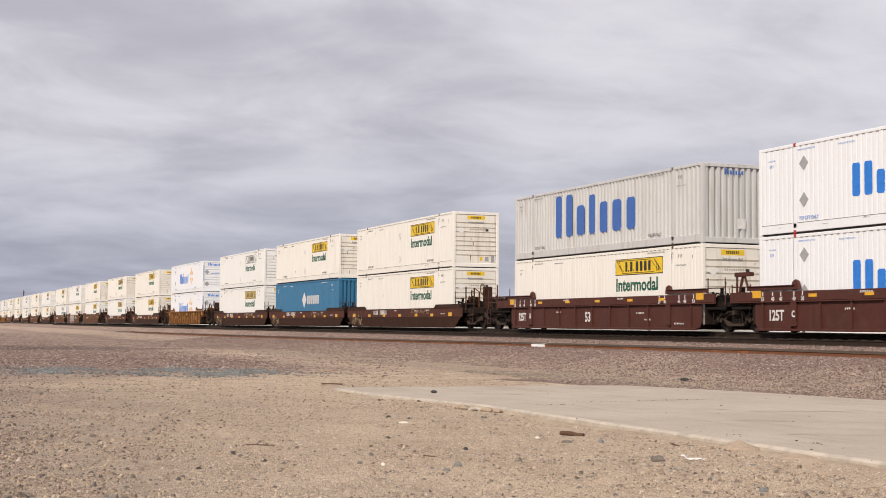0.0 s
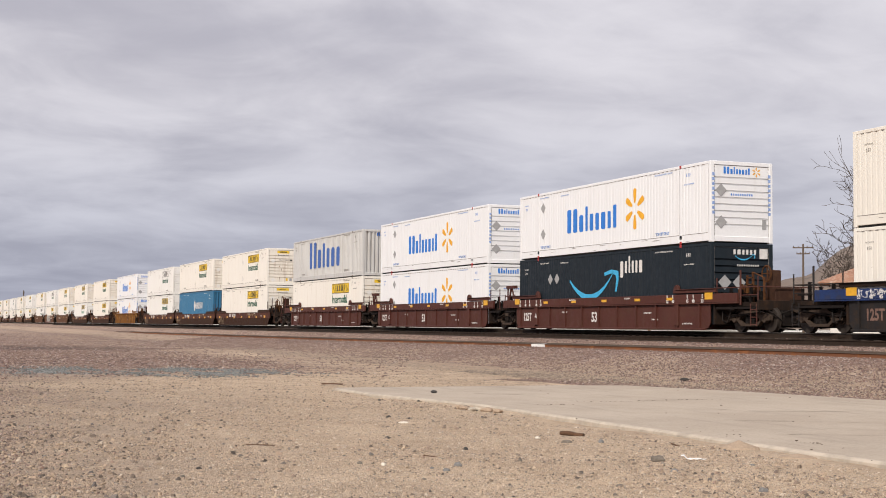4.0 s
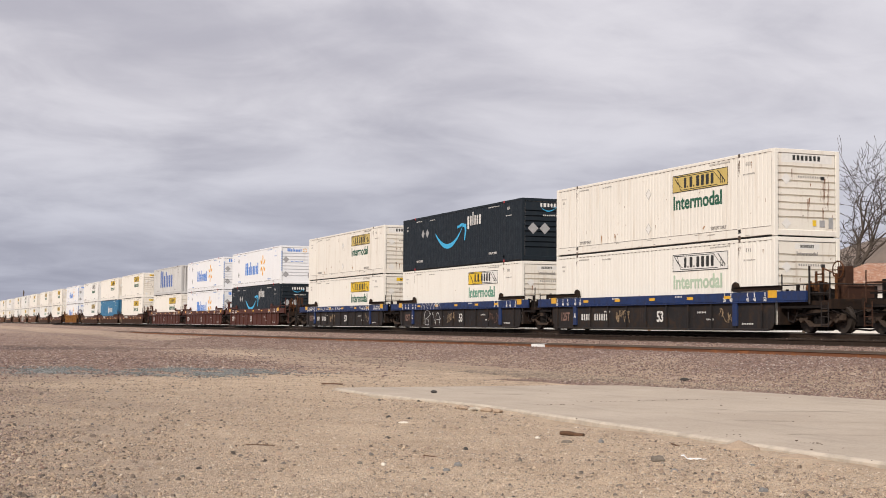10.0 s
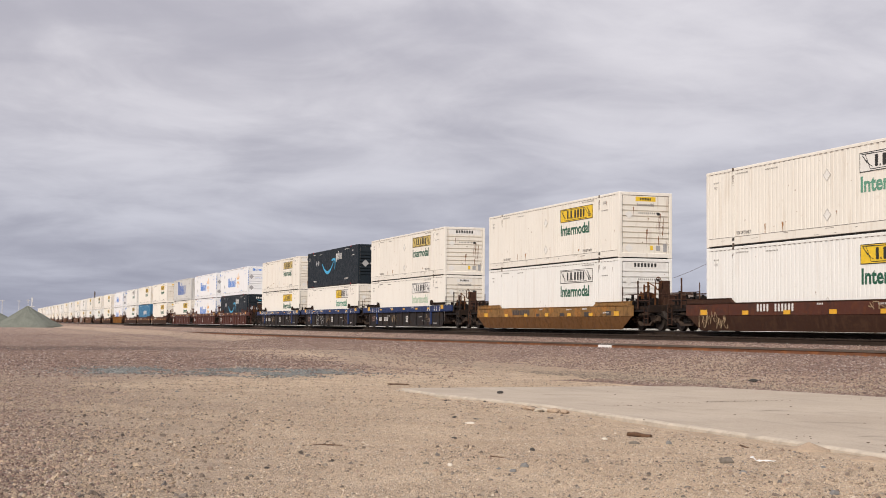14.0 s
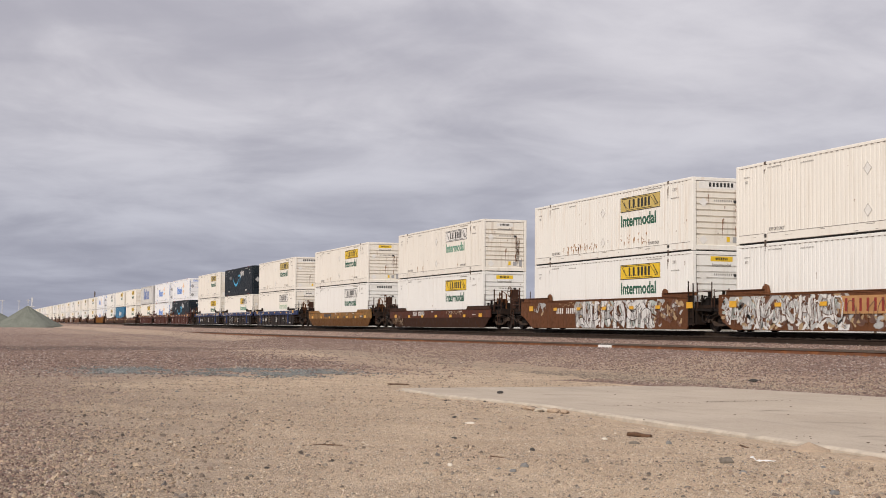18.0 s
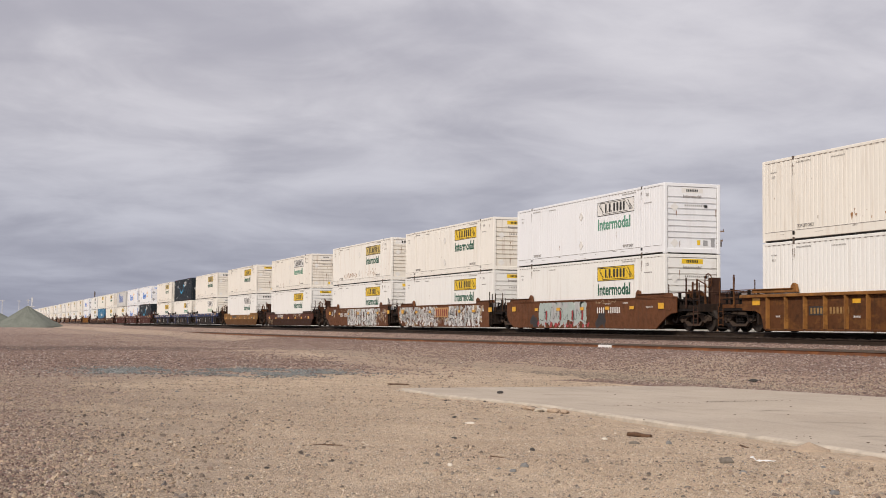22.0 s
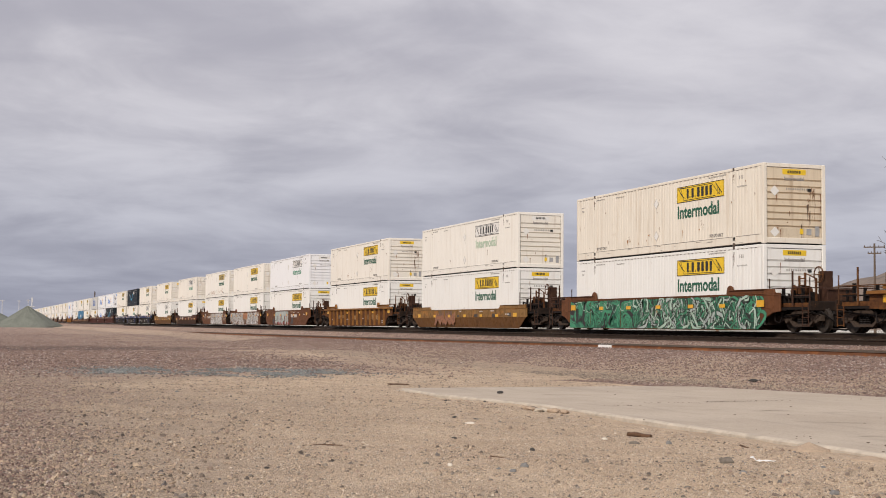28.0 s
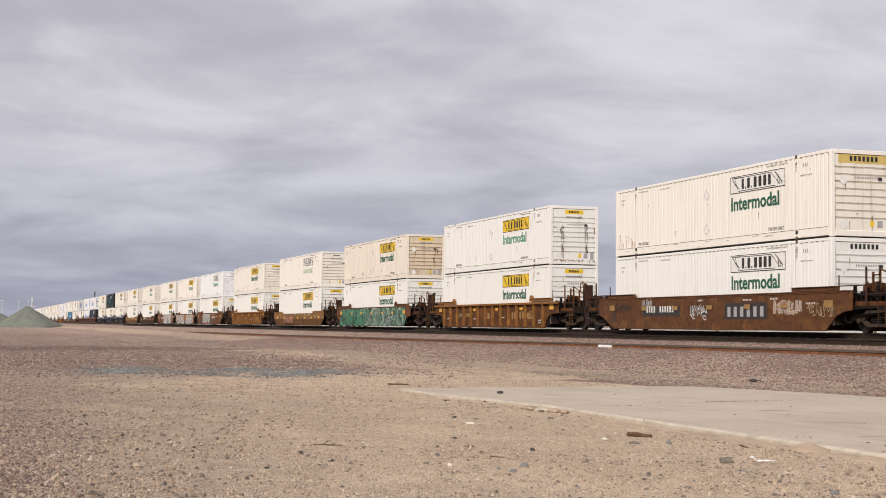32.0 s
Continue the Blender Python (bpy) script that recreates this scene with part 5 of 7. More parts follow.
def spray_layers(kind):
    """Meshes of a wagon's graffiti, one for each paint: black, white, silver, brown, red, mint, tan, greens."""
    g = random.Random(sum(map(ord, kind)))
    n = [Shape() for _ in SPRAY_PAINTS]
    black, white, silver, brown, red, mint, tan, mid_green, deep_green, pale_green, pink = range(len(SPRAY_PAINTS))
    if kind == "spray_a":
        patchwork(n, g, 5.2, 13.4, 0.16, 1.44, 120, (silver, white, white, silver, tan, mint), 0.7)
        word_piece(n, g, 5.4, 13.2, 0.18, 1.38, 6, 0.15, (white, white, white, silver), black)
        scrawl(n, g, 5.3, 13.3, 0.25, 1.38, 40, brown, 0.012)
        scrawl(n, g, 5.6, 13.0, 0.2, 1.3, 30, black, 0.01)
        patchwork(n, g, 12.9, 15.7, 0.3, 1.42, 44, (tan, silver, brown, tan, brown, silver), 0.42)
        scrawl(n, g, 12.6, 15.4, 0.3, 1.36, 16, brown, 0.014)
        patchwork(n, g, 0.4, 2.0, 0.8, 1.4, 5, (silver, tan, silver), 0.6)
        scrawl(n, g, 0.5, 1.9, 0.8, 1.4, 9, silver)
        scrawl(n, g, 3.6, 6.4, 1.18, 1.38, 16, tan, 0.01)
        patchwork(n, g, 6.1, 7.0, 0.3, 1.35, 6, (mint, silver), 0.5)
    elif kind == "spray_b":
        patchwork(n, g, -0.45, 2.0, 0.85, 1.36, 12, (silver, tan, silver, mint, white), 0.8)
        patchwork(n, g, -0.8, 7.2, 0.5, 1.42, 230, (silver, brown, white, silver, tan, white, mint, silver, brown), 0.42)
        patchwork(n, g, 0.6, 7.2, 0.16, 0.7, 110, (silver, brown, white, silver, tan, white), 0.45)
        word_piece(n, g, 1.6, 6.6, 0.5, 1.34, 4, 0.10, (white, silver, white), brown)
        scrawl(n, g, -0.4, 7.0, 0.3, 1.38, 40, white, 0.03)
        scrawl(n, g, -0.4, 9.4, 0.26, 1.3, 50, brown, 0.014, 30)
        patchwork(n, g, 6.6, 9.6, 0.24, 0.8, 30, (brown, silver, tan, brown), 0.5)
        patchwork(n, g, 8.8, 15.2, 0.16, 1.44, 150, (white, silver, white, tan, brown), 0.5)
        word_piece(n, g, 9.2, 14.6, 0.2, 1.4, 4, 0.13, (white, white, silver), black)
        scrawl(n, g, 9.3, 14.6, 0.3, 1.38, 26, white, 0.028)
        scrawl(n, g, 9.3, 14.4, 0.3, 1.38, 26, black, 0.012, 30)
    elif kind == "spray_c":
        for a in (2.3, 10.0):
            patchwork(n, g, a - 0.1, a + 0.95, 0.22, 0.75, 9, (black,), 0.8)
        patchwork(n, g, 3.1, 9.7, 0.22, 0.44, 40, (red, red, silver), 0.4)
        patchwork(n, g, 3.8, 8.9, 0.45, 1.42, 34, (mint, mint, silver), 1.4)
        word_piece(n, g, 3.5, 9.0, 0.46, 1.38, 4, 0.24, (mint, mint, silver), mint)
        scrawl(n, g, 3.3, 9.5, 0.32, 1.36, 16, black, 0.012)
        for a in (4.3, 6.0, 7.4, 8.5):
            piece(n, g, (a, 0.55), (a + 0.1, 0.75), (a + 0.02, 0.98), 0.075, 41, (red,), black)
        scrawl(n, g, 10.0, 12.0, 1.22, 1.4, 14, tan, 0.012)
    elif kind == "green":
        for a in range(26):
            x = -0.35 + a * 0.62
            ribbon(n[deep_green if a % 3 else mid_green], (x, 0.5 + 0.1 * (a % 2)), (x + 0.4, 0.45), (x + 0.9, 0.52), 0.3, 0.32, -SIDE - 0.0102, 4, True)
            ribbon(n[mid_green if a % 4 else black], (x, 1.08), (x + 0.4, 1.06 + 0.04 * (a % 3)), (x + 0.9, 1.05), 0.3, 0.34, -SIDE - 0.0103, 4, True)
        patchwork(n, g, -0.4, 7.6, 0.16, 1.40, 110, (mid_green, mid_green, mid_green, deep_green), 0.9)
        patchwork(n, g, 6.6, 16.3, 0.5, 1.46, 110, (black, deep_green, deep_green, mid_green), 0.7)
        patchwork(n, g, 6.6, 15.4, 0.16, 0.6, 50, (black, deep_green, mid_green), 0.7)
        patchwork(n, g, -0.2, 7.5, 0.6, 1.40, 26, (black, deep_green, deep_green), 0.45)
        patchwork(n, g, 5.2, 9.4, 0.7, 1.36, 8, (red, brown), 0.35)
        x, k = -0.1, 0
        while x < 16.2:
            wild = x > 6.4
            p = (x + g.uniform(-0.3, 0.5), g.uniform(0.22, 1.40))
            r = (p[0] + g.uniform(-0.8, 0.9), min(1.4, max(0.22, p[1] + g.choice((-1, 1)) * g.uniform(0.25, 0.9))))
            q = ((p[0] + r[0]) / 2 + g.uniform(-0.7, 0.7), min(1.5, max(0.1, (p[1] + r[1]) / 2 + g.uniform(-0.6, 0.6))))
            far = 15.45 + 0.9 * min(1.0, max(0.0, p[1] - 0.25))
            p, r = (min(far, max(-0.3, p[0])), p[1]), (min(far, max(-0.3, r[0])), r[1])
            w = g.uniform(0.025, 0.075) if wild else g.uniform(0.03, 0.10)
            piece(n, g, p, q, r, w, k % 40, (pale_green, mid_green, mint, mid_green, deep_green, pale_green) if wild else (mid_green, mid_green, deep_green, black, mid_green), black if wild or g.random() < 0.6 else deep_green, None, g.random() < 0.3)
            k += 1
            x += 0.05 if wild else 0.11
        scrawl(n, g, 0.2, 7.2, 0.85, 1.36, 26, pale_green, 0.013)
        scrawl(n, g, 6.6, 15.4, 0.22, 1.38, 30, pale_green, 0.011)
        scrawl(n, g, 6.8, 15.2, 0.24, 1.36, 44, black, 0.012, 20)
        for a in (8.1, 9.9, 12.2, 14.2):
            patchwork(n, g, a, a + 0.5, 0.5, 1.2, 3, (tan,), 0.3)
    elif kind == "brown":
        scrawl(n, g, 2.95, 3.8, 1.02, 1.4, 22, silver, 0.014)
        scrawl(n, g, 0.3, 1.8, 0.85, 1.3, 18, black, 0.016)
        word_piece(n, g, 7.0, 8.3, 0.72, 1.08, 3, 0.055, (black, brown), white)
        word_piece(n, g, 12.9, 14.7, 0.74, 1.2, 4, 0.05, (pink, tan), silver)
        scrawl(n, g, 15.0, 16.6, 0.6, 1.2, 24, tan, 0.014)
    elif kind == "dark":
        scrawl(n, g, -0.2, 1.9, 0.22, 0.85, 30, tan, 0.013)
        scrawl(n, g, 10.4, 13.4, 0.84, 1.1, 26, tan, 0.013)
    elif kind == "gold_tag":
        patchwork(n, g, 3.1, 6.9, 0.3, 0.92, 20, (pink,), 0.7)
        word_piece(n, g, 3.2, 6.7, 0.34, 0.9, 3, 0.12, (pink, pink), brown)
    elif kind == "blue_tag":
        scrawl(n, g, 12.6, 13.8, 0.35, 0.9, 12, brown, 0.016)
    elif kind == "chord_tags":
        for a, b in ((0.5, 2.0), (3.0, 4.6), (4.9, 6.6), (6.9, 8.2), (12.0, 13.3), (14.8, 16.6)):
            scrawl(n, g, a, b, 1.16, 1.40, int((b - a) * 14), white, 0.012)
    elif kind == "loops":
        y, line = -SIDE - 0.012, n[white]
        a = 3.75
        ribbon(line, (a, 0.26), (a - 0.1, 1.2), (a + 0.7, 1.0), 0.016, 0.015, y, 12, True)
        ribbon(line, (a + 0.7, 1.0), (a + 1.25, 0.8), (a + 0.35, 0.62), 0.015, 0.014, y - 0.0002, 12, True)
        ribbon(line, (a + 0.15, 0.3), (a + 0.95, 0.16), (a + 0.6, 0.55), 0.014, 0.013, y - 0.0006, 10, True)
        ribbon(line, (a + 0.6, 0.55), (a + 0.0, 0.72), (a + 0.25, 0.36), 0.014, 0.013, y - 0.0008, 10, True)
        ribbon(line, (5.0, 0.95), (5.3, 0.5), (5.45, 0.3), 0.015, 0.014, y, 8, True)
        ribbon(line, (5.45, 0.3), (5.5, 1.0), (5.85, 0.9), 0.014, 0.014, y - 0.0002, 10, True)
        ribbon(line, (5.85, 0.9), (6.1, 0.8), (6.05, 0.3), 0.014, 0.013, y - 0.0004, 10, True)
        ribbon(line, (5.6, 0.55), (6.0, 0.5), (6.6, 0.72), 0.013, 0.012, y - 0.0006, 10, True)
        for q in range(6):
            ribbon(line, (3.5 + 0.48 * q, 1.1), (3.74 + 0.48 * q, 1.72), (3.98 + 0.48 * q, 1.1), 0.014, 0.013, y - 0.09, 10, True)
        scrawl(n, g, 7.2, 8.2, 0.35, 0.95, 12, tan, 0.016)
    elif kind == "blue":
        scrawl(n, g, 5.6, 6.7, 0.35, 0.95, 14, tan, 0.014)
        scrawl(n, g, 13.0, 13.8, 0.4, 0.95, 10, tan, 0.01)
    return n


def sprayed(owner, kind):
    key = ("graffiti", kind)
    if key not in MADE:
        MADE[key] = [(s.mesh("graffiti"), paint_of) for s, paint_of in zip(spray_layers(kind), SPRAY_PAINTS) if s.v]
    # on the ribbed kinds the sheet lies deeper
    m = pose(0, {"blue": 0.085, "blue_tag": 0.085, "loops": 0.078, "chord_tags": 0.034}.get(kind, 0.0), 0)
    for me, paint_of in MADE[key]:
        tagged(part("graffiti", me, paint_of, owner, "sprayed strokes", m), kind="stuff")


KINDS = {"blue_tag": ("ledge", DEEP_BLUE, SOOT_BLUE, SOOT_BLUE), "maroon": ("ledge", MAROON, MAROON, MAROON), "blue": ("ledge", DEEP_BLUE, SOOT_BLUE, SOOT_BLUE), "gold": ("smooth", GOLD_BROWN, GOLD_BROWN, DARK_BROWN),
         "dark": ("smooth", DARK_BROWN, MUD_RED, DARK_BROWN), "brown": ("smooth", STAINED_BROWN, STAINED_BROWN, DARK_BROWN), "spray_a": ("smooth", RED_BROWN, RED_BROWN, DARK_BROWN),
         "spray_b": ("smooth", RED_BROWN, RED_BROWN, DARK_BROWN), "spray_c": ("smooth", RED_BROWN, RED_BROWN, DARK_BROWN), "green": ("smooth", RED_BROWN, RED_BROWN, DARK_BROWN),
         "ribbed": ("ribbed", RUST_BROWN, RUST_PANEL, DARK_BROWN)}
LOOKS = {"blue_tag": "blue-topped well wagon with white tags on sooty sides", "maroon": "maroon steel well wagon with a ribbed side sill", "blue": "blue-topped well wagon with sooty ribbed sides", "gold": "golden-brown stained smooth-sided well wagon",
         "dark": "dark brown smooth-sided well wagon with sprayed tags", "brown": "red-brown smooth-sided well wagon with white stencils", "spray_a": "red-brown well wagon covered in white graffiti",
         "spray_b": "red-brown well wagon sprayed with white and grey graffiti", "spray_c": "red-brown well wagon with grey and red graffiti",
         "green": "well wagon covered in green and black graffiti", "ribbed": "rust-brown gondola-like well wagon with upright ribs"}
SIDE = 1.46
BLACK_SPRAY, SILVER_SPRAY, WHITE_SPRAY = plain("black_spray", (0.03, 0.026, 0.025)), plain("silver_spray", (0.44, 0.44, 0.43)), plain("white_spray", (0.70, 0.69, 0.67), 0.6, 0.8, 4.0)
PALE_GREEN, MID_GREEN, DEEP_GREEN = plain("pale_green_spray", (0.40, 0.54, 0.44)), plain("green_spray", (0.055, 0.27, 0.145), 0.55, 0.7, 2.0), plain("deep_green_spray", (0.022, 0.13, 0.075), 0.55, 0.75, 2.0)
RED_SPRAY, BROWN_SPRAY = plain("red_spray", (0.36, 0.04, 0.04)), plain("brown_spray", (0.14, 0.07, 0.045))
MINT_SPRAY, TAN_SPRAY, PINK_SPRAY = plain("mint_grey_spray", (0.40, 0.46, 0.43)), plain("tan_spray", (0.40, 0.28, 0.16)), plain("dusty_pink_spray", (0.29, 0.125, 0.062))
SPRAY_PAINTS = (BLACK_SPRAY, WHITE_SPRAY, SILVER_SPRAY, BROWN_SPRAY, RED_SPRAY, MINT_SPRAY, TAN_SPRAY, MID_GREEN, DEEP_GREEN, PALE_GREEN, PINK_SPRAY)
SPRAYS = ("spray_a", "spray_b", "spray_c", "green", "brown", "dark", "blue_tag", "blue")


def name_board(owner):
    """Tan panel with red strokes in place of a trade name."""
    board = part("name_board", Shape().box(6.75, 9.25, -SIDE - 0.042, -SIDE - 0.009, 0.72, 1.30), TAN_PANEL, owner, "tan painted name panel")
    for x, w in ((7.0, 0.13), (7.38, 0.13), (7.76, 0.13), (8.14, 0.13), (8.52, 0.13), (8.9, 0.13)):
        part("name_bar", Shape().box(x, x + w, -SIDE - 0.046, -SIDE - 0.042, 0.8, 1.22), RED_PANEL, board)


TAN_PANEL, RED_PANEL = plain("tan_panel_paint", (0.47, 0.25, 0.10), 0.6, 0.8, 3.0), plain("dull_red_panel_paint", (0.27, 0.03, 0.022), 0.6, 0.7, 4.0)


def paint_patches(owner, tag):
    """Dark rectangles painted over old stencils."""
    for i, (x, z, w, h) in enumerate(((7.2, 0.72, 0.4, 0.14), (10.1, 0.72, 0.55, 0.16), (12.9, 0.7, 0.7, 0.2), (4.1, 0.80, 2.2, 0.24), (15.2, 0.74, 0.5, 0.2))):
        if i == 3 and tag:
            continue
        part("paint_patch", shared(("paint_patch", i), lambda: Shape().box(0, w, -0.003, 0, 0, h)), PATCH_GREY, owner, "", pose(x, -SIDE - 0.0105, z))


RATING_INK = plain("faded_reddish_lettering", (0.23, 0.13, 0.10), 0.6, 0.6, 5.0)
OCHRE_INK = plain("faded_ochre_lettering", (0.33, 0.19, 0.065), 0.6, 0.6, 5.0)
PATCH_GREY = plain("dark_grey_touch_up", (0.05, 0.04, 0.034), 0.6, 0.7, 3.0)


def wagon(s, kind, left, right):
    """One well unit; left and right: 'own' bogie and coupler, 'bare' (rests on its neighbour's bogie) or 'joint' (carries the shared bogie)."""
    form, top_mat, side_mat, dark = KINDS[kind]
    t = thing("well_wagon", s, YC, 0.0, LOOKS[kind], "railway wagon", "wagons of the train")
    tm, sm, dm = top_mat.name, side_mat.name, dark.name
    reach = {"ledge": {"own": (1.7, 1.85), "bare": (1.5, 1.0), "joint": (1.5, 1.0)}, "ribbed": {"own": (1.25, 1.25)}}.get(form, {})
    el, er = (reach[left][0], LEN + reach[right][1]) if reach else (0.0, LEN)
    if form == "ledge":
        arch = [(16.1, 0.22), (16.25, 0.4), (16.25, 1.075), (-0.1, 1.075), (-0.1, 0.4)]
        part("top_chord", shared(("top_chord", tm, el, er), lambda: Shape().box(-el, er, -SIDE, -SIDE + 0.1, 1.12, 1.43).box(-el, er, -SIDE - 0.02, -SIDE + 0.1, 1.07, 1.115), 0.01), top_mat, t)
        part("side_sheet", shared(("side_sheet", sm, el, er), lambda: Shape().prism([(0.05, 0.22), *arch], -SIDE + 0.07, -SIDE + 0.1, "y")), side_mat, t)
        part("bottom_flange", shared(("bottom_flange", sm), lambda: Shape().box(0.03, 15.97, -SIDE, -SIDE + 0.1, 0.15, 0.225), 0.01), side_mat, t)
        for i in range(11):
            x = 0.4 + i * 1.52
            part("rib", shared(("rib", sm), lambda: Shape().box(-0.035, 0.035, -SIDE + 0.005, -SIDE + 0.075, 0.225, 1.072)), side_mat, t, "", pose(x, 0, 0))
        for x in (2.1, 14.05):
            part("post", shared(("post", tm), lambda: Shape().box(-0.13, 0.13, -SIDE - 0.012, -SIDE + 0.075, 0.30, 1.12), 0.01), top_mat, t, "", pose(x, 0, 0))
    elif form == "ribbed":
        part("top_chord", shared(("top_chord", tm, "r"), lambda: Shape().box(-el, er, -SIDE - 0.05, -SIDE + 0.12, 1.32, 1.43), 0.015), top_mat, t)
        part("side_sheet", shared(("side_sheet", sm, "r"), lambda: Shape().prism([(0.2, 0.22), (15.75, 0.22), (15.9, 0.5), (16.15, 0.72), (16.5, 0.84), (er, 0.88), (er, 1.325), (-el, 1.325), (-el, 0.88), (-0.35, 0.84), (0.0, 0.72), (0.1, 0.5)], -SIDE + 0.08, -SIDE + 0.11, "y")), side_mat, t)
        part("bottom_flange", shared(("bottom_flange", sm, "r"), lambda: Shape().box(0.4, 15.75, -SIDE, -SIDE + 0.11, 0.15, 0.225), 0.01), side_mat, t)
        for i in range(14):
            part("rib", shared(("rib", sm, "r"), lambda: Shape().prism([(-0.05, -SIDE + 0.085), (-0.032, -SIDE - 0.045), (0.032, -SIDE - 0.045), (0.05, -SIDE + 0.085)], 0.225, 1.322, "z")), top_mat, t, "", pose(0.55 + i * 1.158, 0, 0))
    elif kind in ("gold", "dark"):
        part("side_sheet", shared(("side_sheet", sm, "u"), lambda: Shape().box(-1.3, 17.8, -SIDE - 0.01, -SIDE + 0.06, 0.69, 1.13), 0.012), side_mat, t)

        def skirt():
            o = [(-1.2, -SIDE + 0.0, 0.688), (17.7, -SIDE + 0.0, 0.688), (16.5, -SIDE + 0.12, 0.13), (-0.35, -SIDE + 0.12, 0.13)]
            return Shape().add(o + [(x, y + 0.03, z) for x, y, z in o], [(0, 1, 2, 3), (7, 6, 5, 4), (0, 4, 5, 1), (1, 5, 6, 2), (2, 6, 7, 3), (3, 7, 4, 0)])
        # lower sheet in a darker brown than the band above it
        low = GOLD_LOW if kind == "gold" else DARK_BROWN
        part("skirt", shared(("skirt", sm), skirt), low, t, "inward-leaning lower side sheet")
        part("top_chord", shared(("top_chord", tm, "low"), lambda: Shape().box(-1.25, 17.75, -SIDE - 0.03, -SIDE + 0.09, 1.132, 1.165), 0.01), top_mat, t)
    else:
        foot = [(0.1, 0.16)] if left == "own" else [(0.0, 0.16)]
        foot += [(16.0 if kind == "brown" else 15.7, 0.16), (16.6, 0.64), (17.0, 0.78), (17.45, 0.82)] if right == "own" else [(15.95, 0.16), (16.05, 0.3)]
        a, b = (-1.35 if left == "own" else -1.0), (17.45 if right == "own" else 16.05)
        foot += [(b, 1.43), (a, 1.43)] + ([(a, 0.78), (-0.9, 0.64)] if left == "own" else [(a, 0.8), (-0.7, 0.45)])
        part("side_sheet", shared(("side_sheet", sm, "s", left, right), lambda: Shape().prism(foot, -SIDE - 0.01, -SIDE + 0.06, "y"), 0.012), side_mat, t)
        if right != "own":
            def ladder():
                q = Shape().box(16.06, 16.3, -SIDE + 0.02, -SIDE + 0.1, 0.3, 1.45)
                q.rod([(16.12, -SIDE - 0.02, 0.3), (16.12, -SIDE - 0.02, 2.05)], 0.03).rod([(16.5, -SIDE - 0.02, 0.3), (16.5, -SIDE - 0.02, 1.95)], 0.03)
                for i in range(5):
                    q.rod([(16.12, -SIDE - 0.02, 0.35 + 0.28 * i), (16.5, -SIDE - 0.02, 0.35 + 0.28 * i)], 0.018)
                return q
            part("ladder", shared(("ladder",), ladder), GRIME, t, "dark steel corner ladder")
        part("top_chord", shared(("top_chord", tm, "s", a, b), lambda: Shape().box(a + 0.04, b - 0.04, -SIDE - 0.03, -SIDE + 0.09, 1.432, 1.475), 0.01), top_mat, t)
    squat = kind in ("gold", "dark")
    if form == "smooth":
        for i in range(5):
            part("weld_seam", shared(("weld_seam", sm), lambda: Shape().box(-0.02, 0.02, -SIDE - 0.016, -SIDE - 0.008, 0.7 if squat else 0.2, 1.12 if squat else 1.42)), side_mat, t, "", pose(1.9 + i * 3.1, 0, 0))
        if not squat:
            part("rub_rail", shared(("rub_rail", tm, a, b), lambda: Shape().box(a + 0.04, b - 0.04, -SIDE - 0.026, -SIDE - 0.009, 1.385, 1.425), 0.006), top_mat, t)
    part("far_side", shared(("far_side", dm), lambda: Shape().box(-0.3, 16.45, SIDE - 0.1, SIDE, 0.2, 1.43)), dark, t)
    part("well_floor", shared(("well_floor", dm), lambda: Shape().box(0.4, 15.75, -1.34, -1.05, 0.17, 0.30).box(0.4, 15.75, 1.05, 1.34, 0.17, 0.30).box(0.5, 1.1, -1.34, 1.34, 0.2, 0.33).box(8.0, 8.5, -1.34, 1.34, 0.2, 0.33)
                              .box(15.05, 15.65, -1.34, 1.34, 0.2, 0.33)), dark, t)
    for x0, x1 in ((-1.25, 2.3), (13.85, 17.6)) if squat else ((-0.5, 2.15), (14.0, 16.65)):
        if squat:
            u0, u1 = (x0, x1 - 0.28) if x0 < 1 else (x0 + 0.28, x1)
            part("end_guide", shared(("end_guide", tm, x0), lambda: Shape().prism([(x0, 1.168), (x1, 1.168), (u1, 1.315), (u0, 1.315)], -SIDE - 0.012, -SIDE + 0.075, "y").box(u0, u1, -SIDE - 0.04, -SIDE + 0.1, 1.315, 1.34), 0.008), top_mat, t)
        else:
            over = GRIME if kind[:4] == "blue" else top_mat
            part("end_guide", shared(("end_guide", over.name, x0), lambda: Shape().box(x0, x1, -SIDE + 0.012, -SIDE + 0.075, 1.478, 1.60).box(x0, x1, -SIDE - 0.04, -SIDE + 0.1, 1.60, 1.625), 0.008), over, t)
        xf = x1 if x0 < 1 else x0
        guide = GRIME if kind[:4] == "blue" else top_mat
        if kind not in ("gold", "dark", "brown"):
            part("guide_fin", shared(("guide_fin", guide.name, x0), lambda: Shape().prism([(xf - 0.22, 1.478), (xf + 0.22, 1.478), (xf + 0.14, 1.74), (xf - 0.02, 1.80), (xf - 0.16, 1.72)], -SIDE + 0.03, -SIDE + 0.13, "y"), 0.012), guide, t)
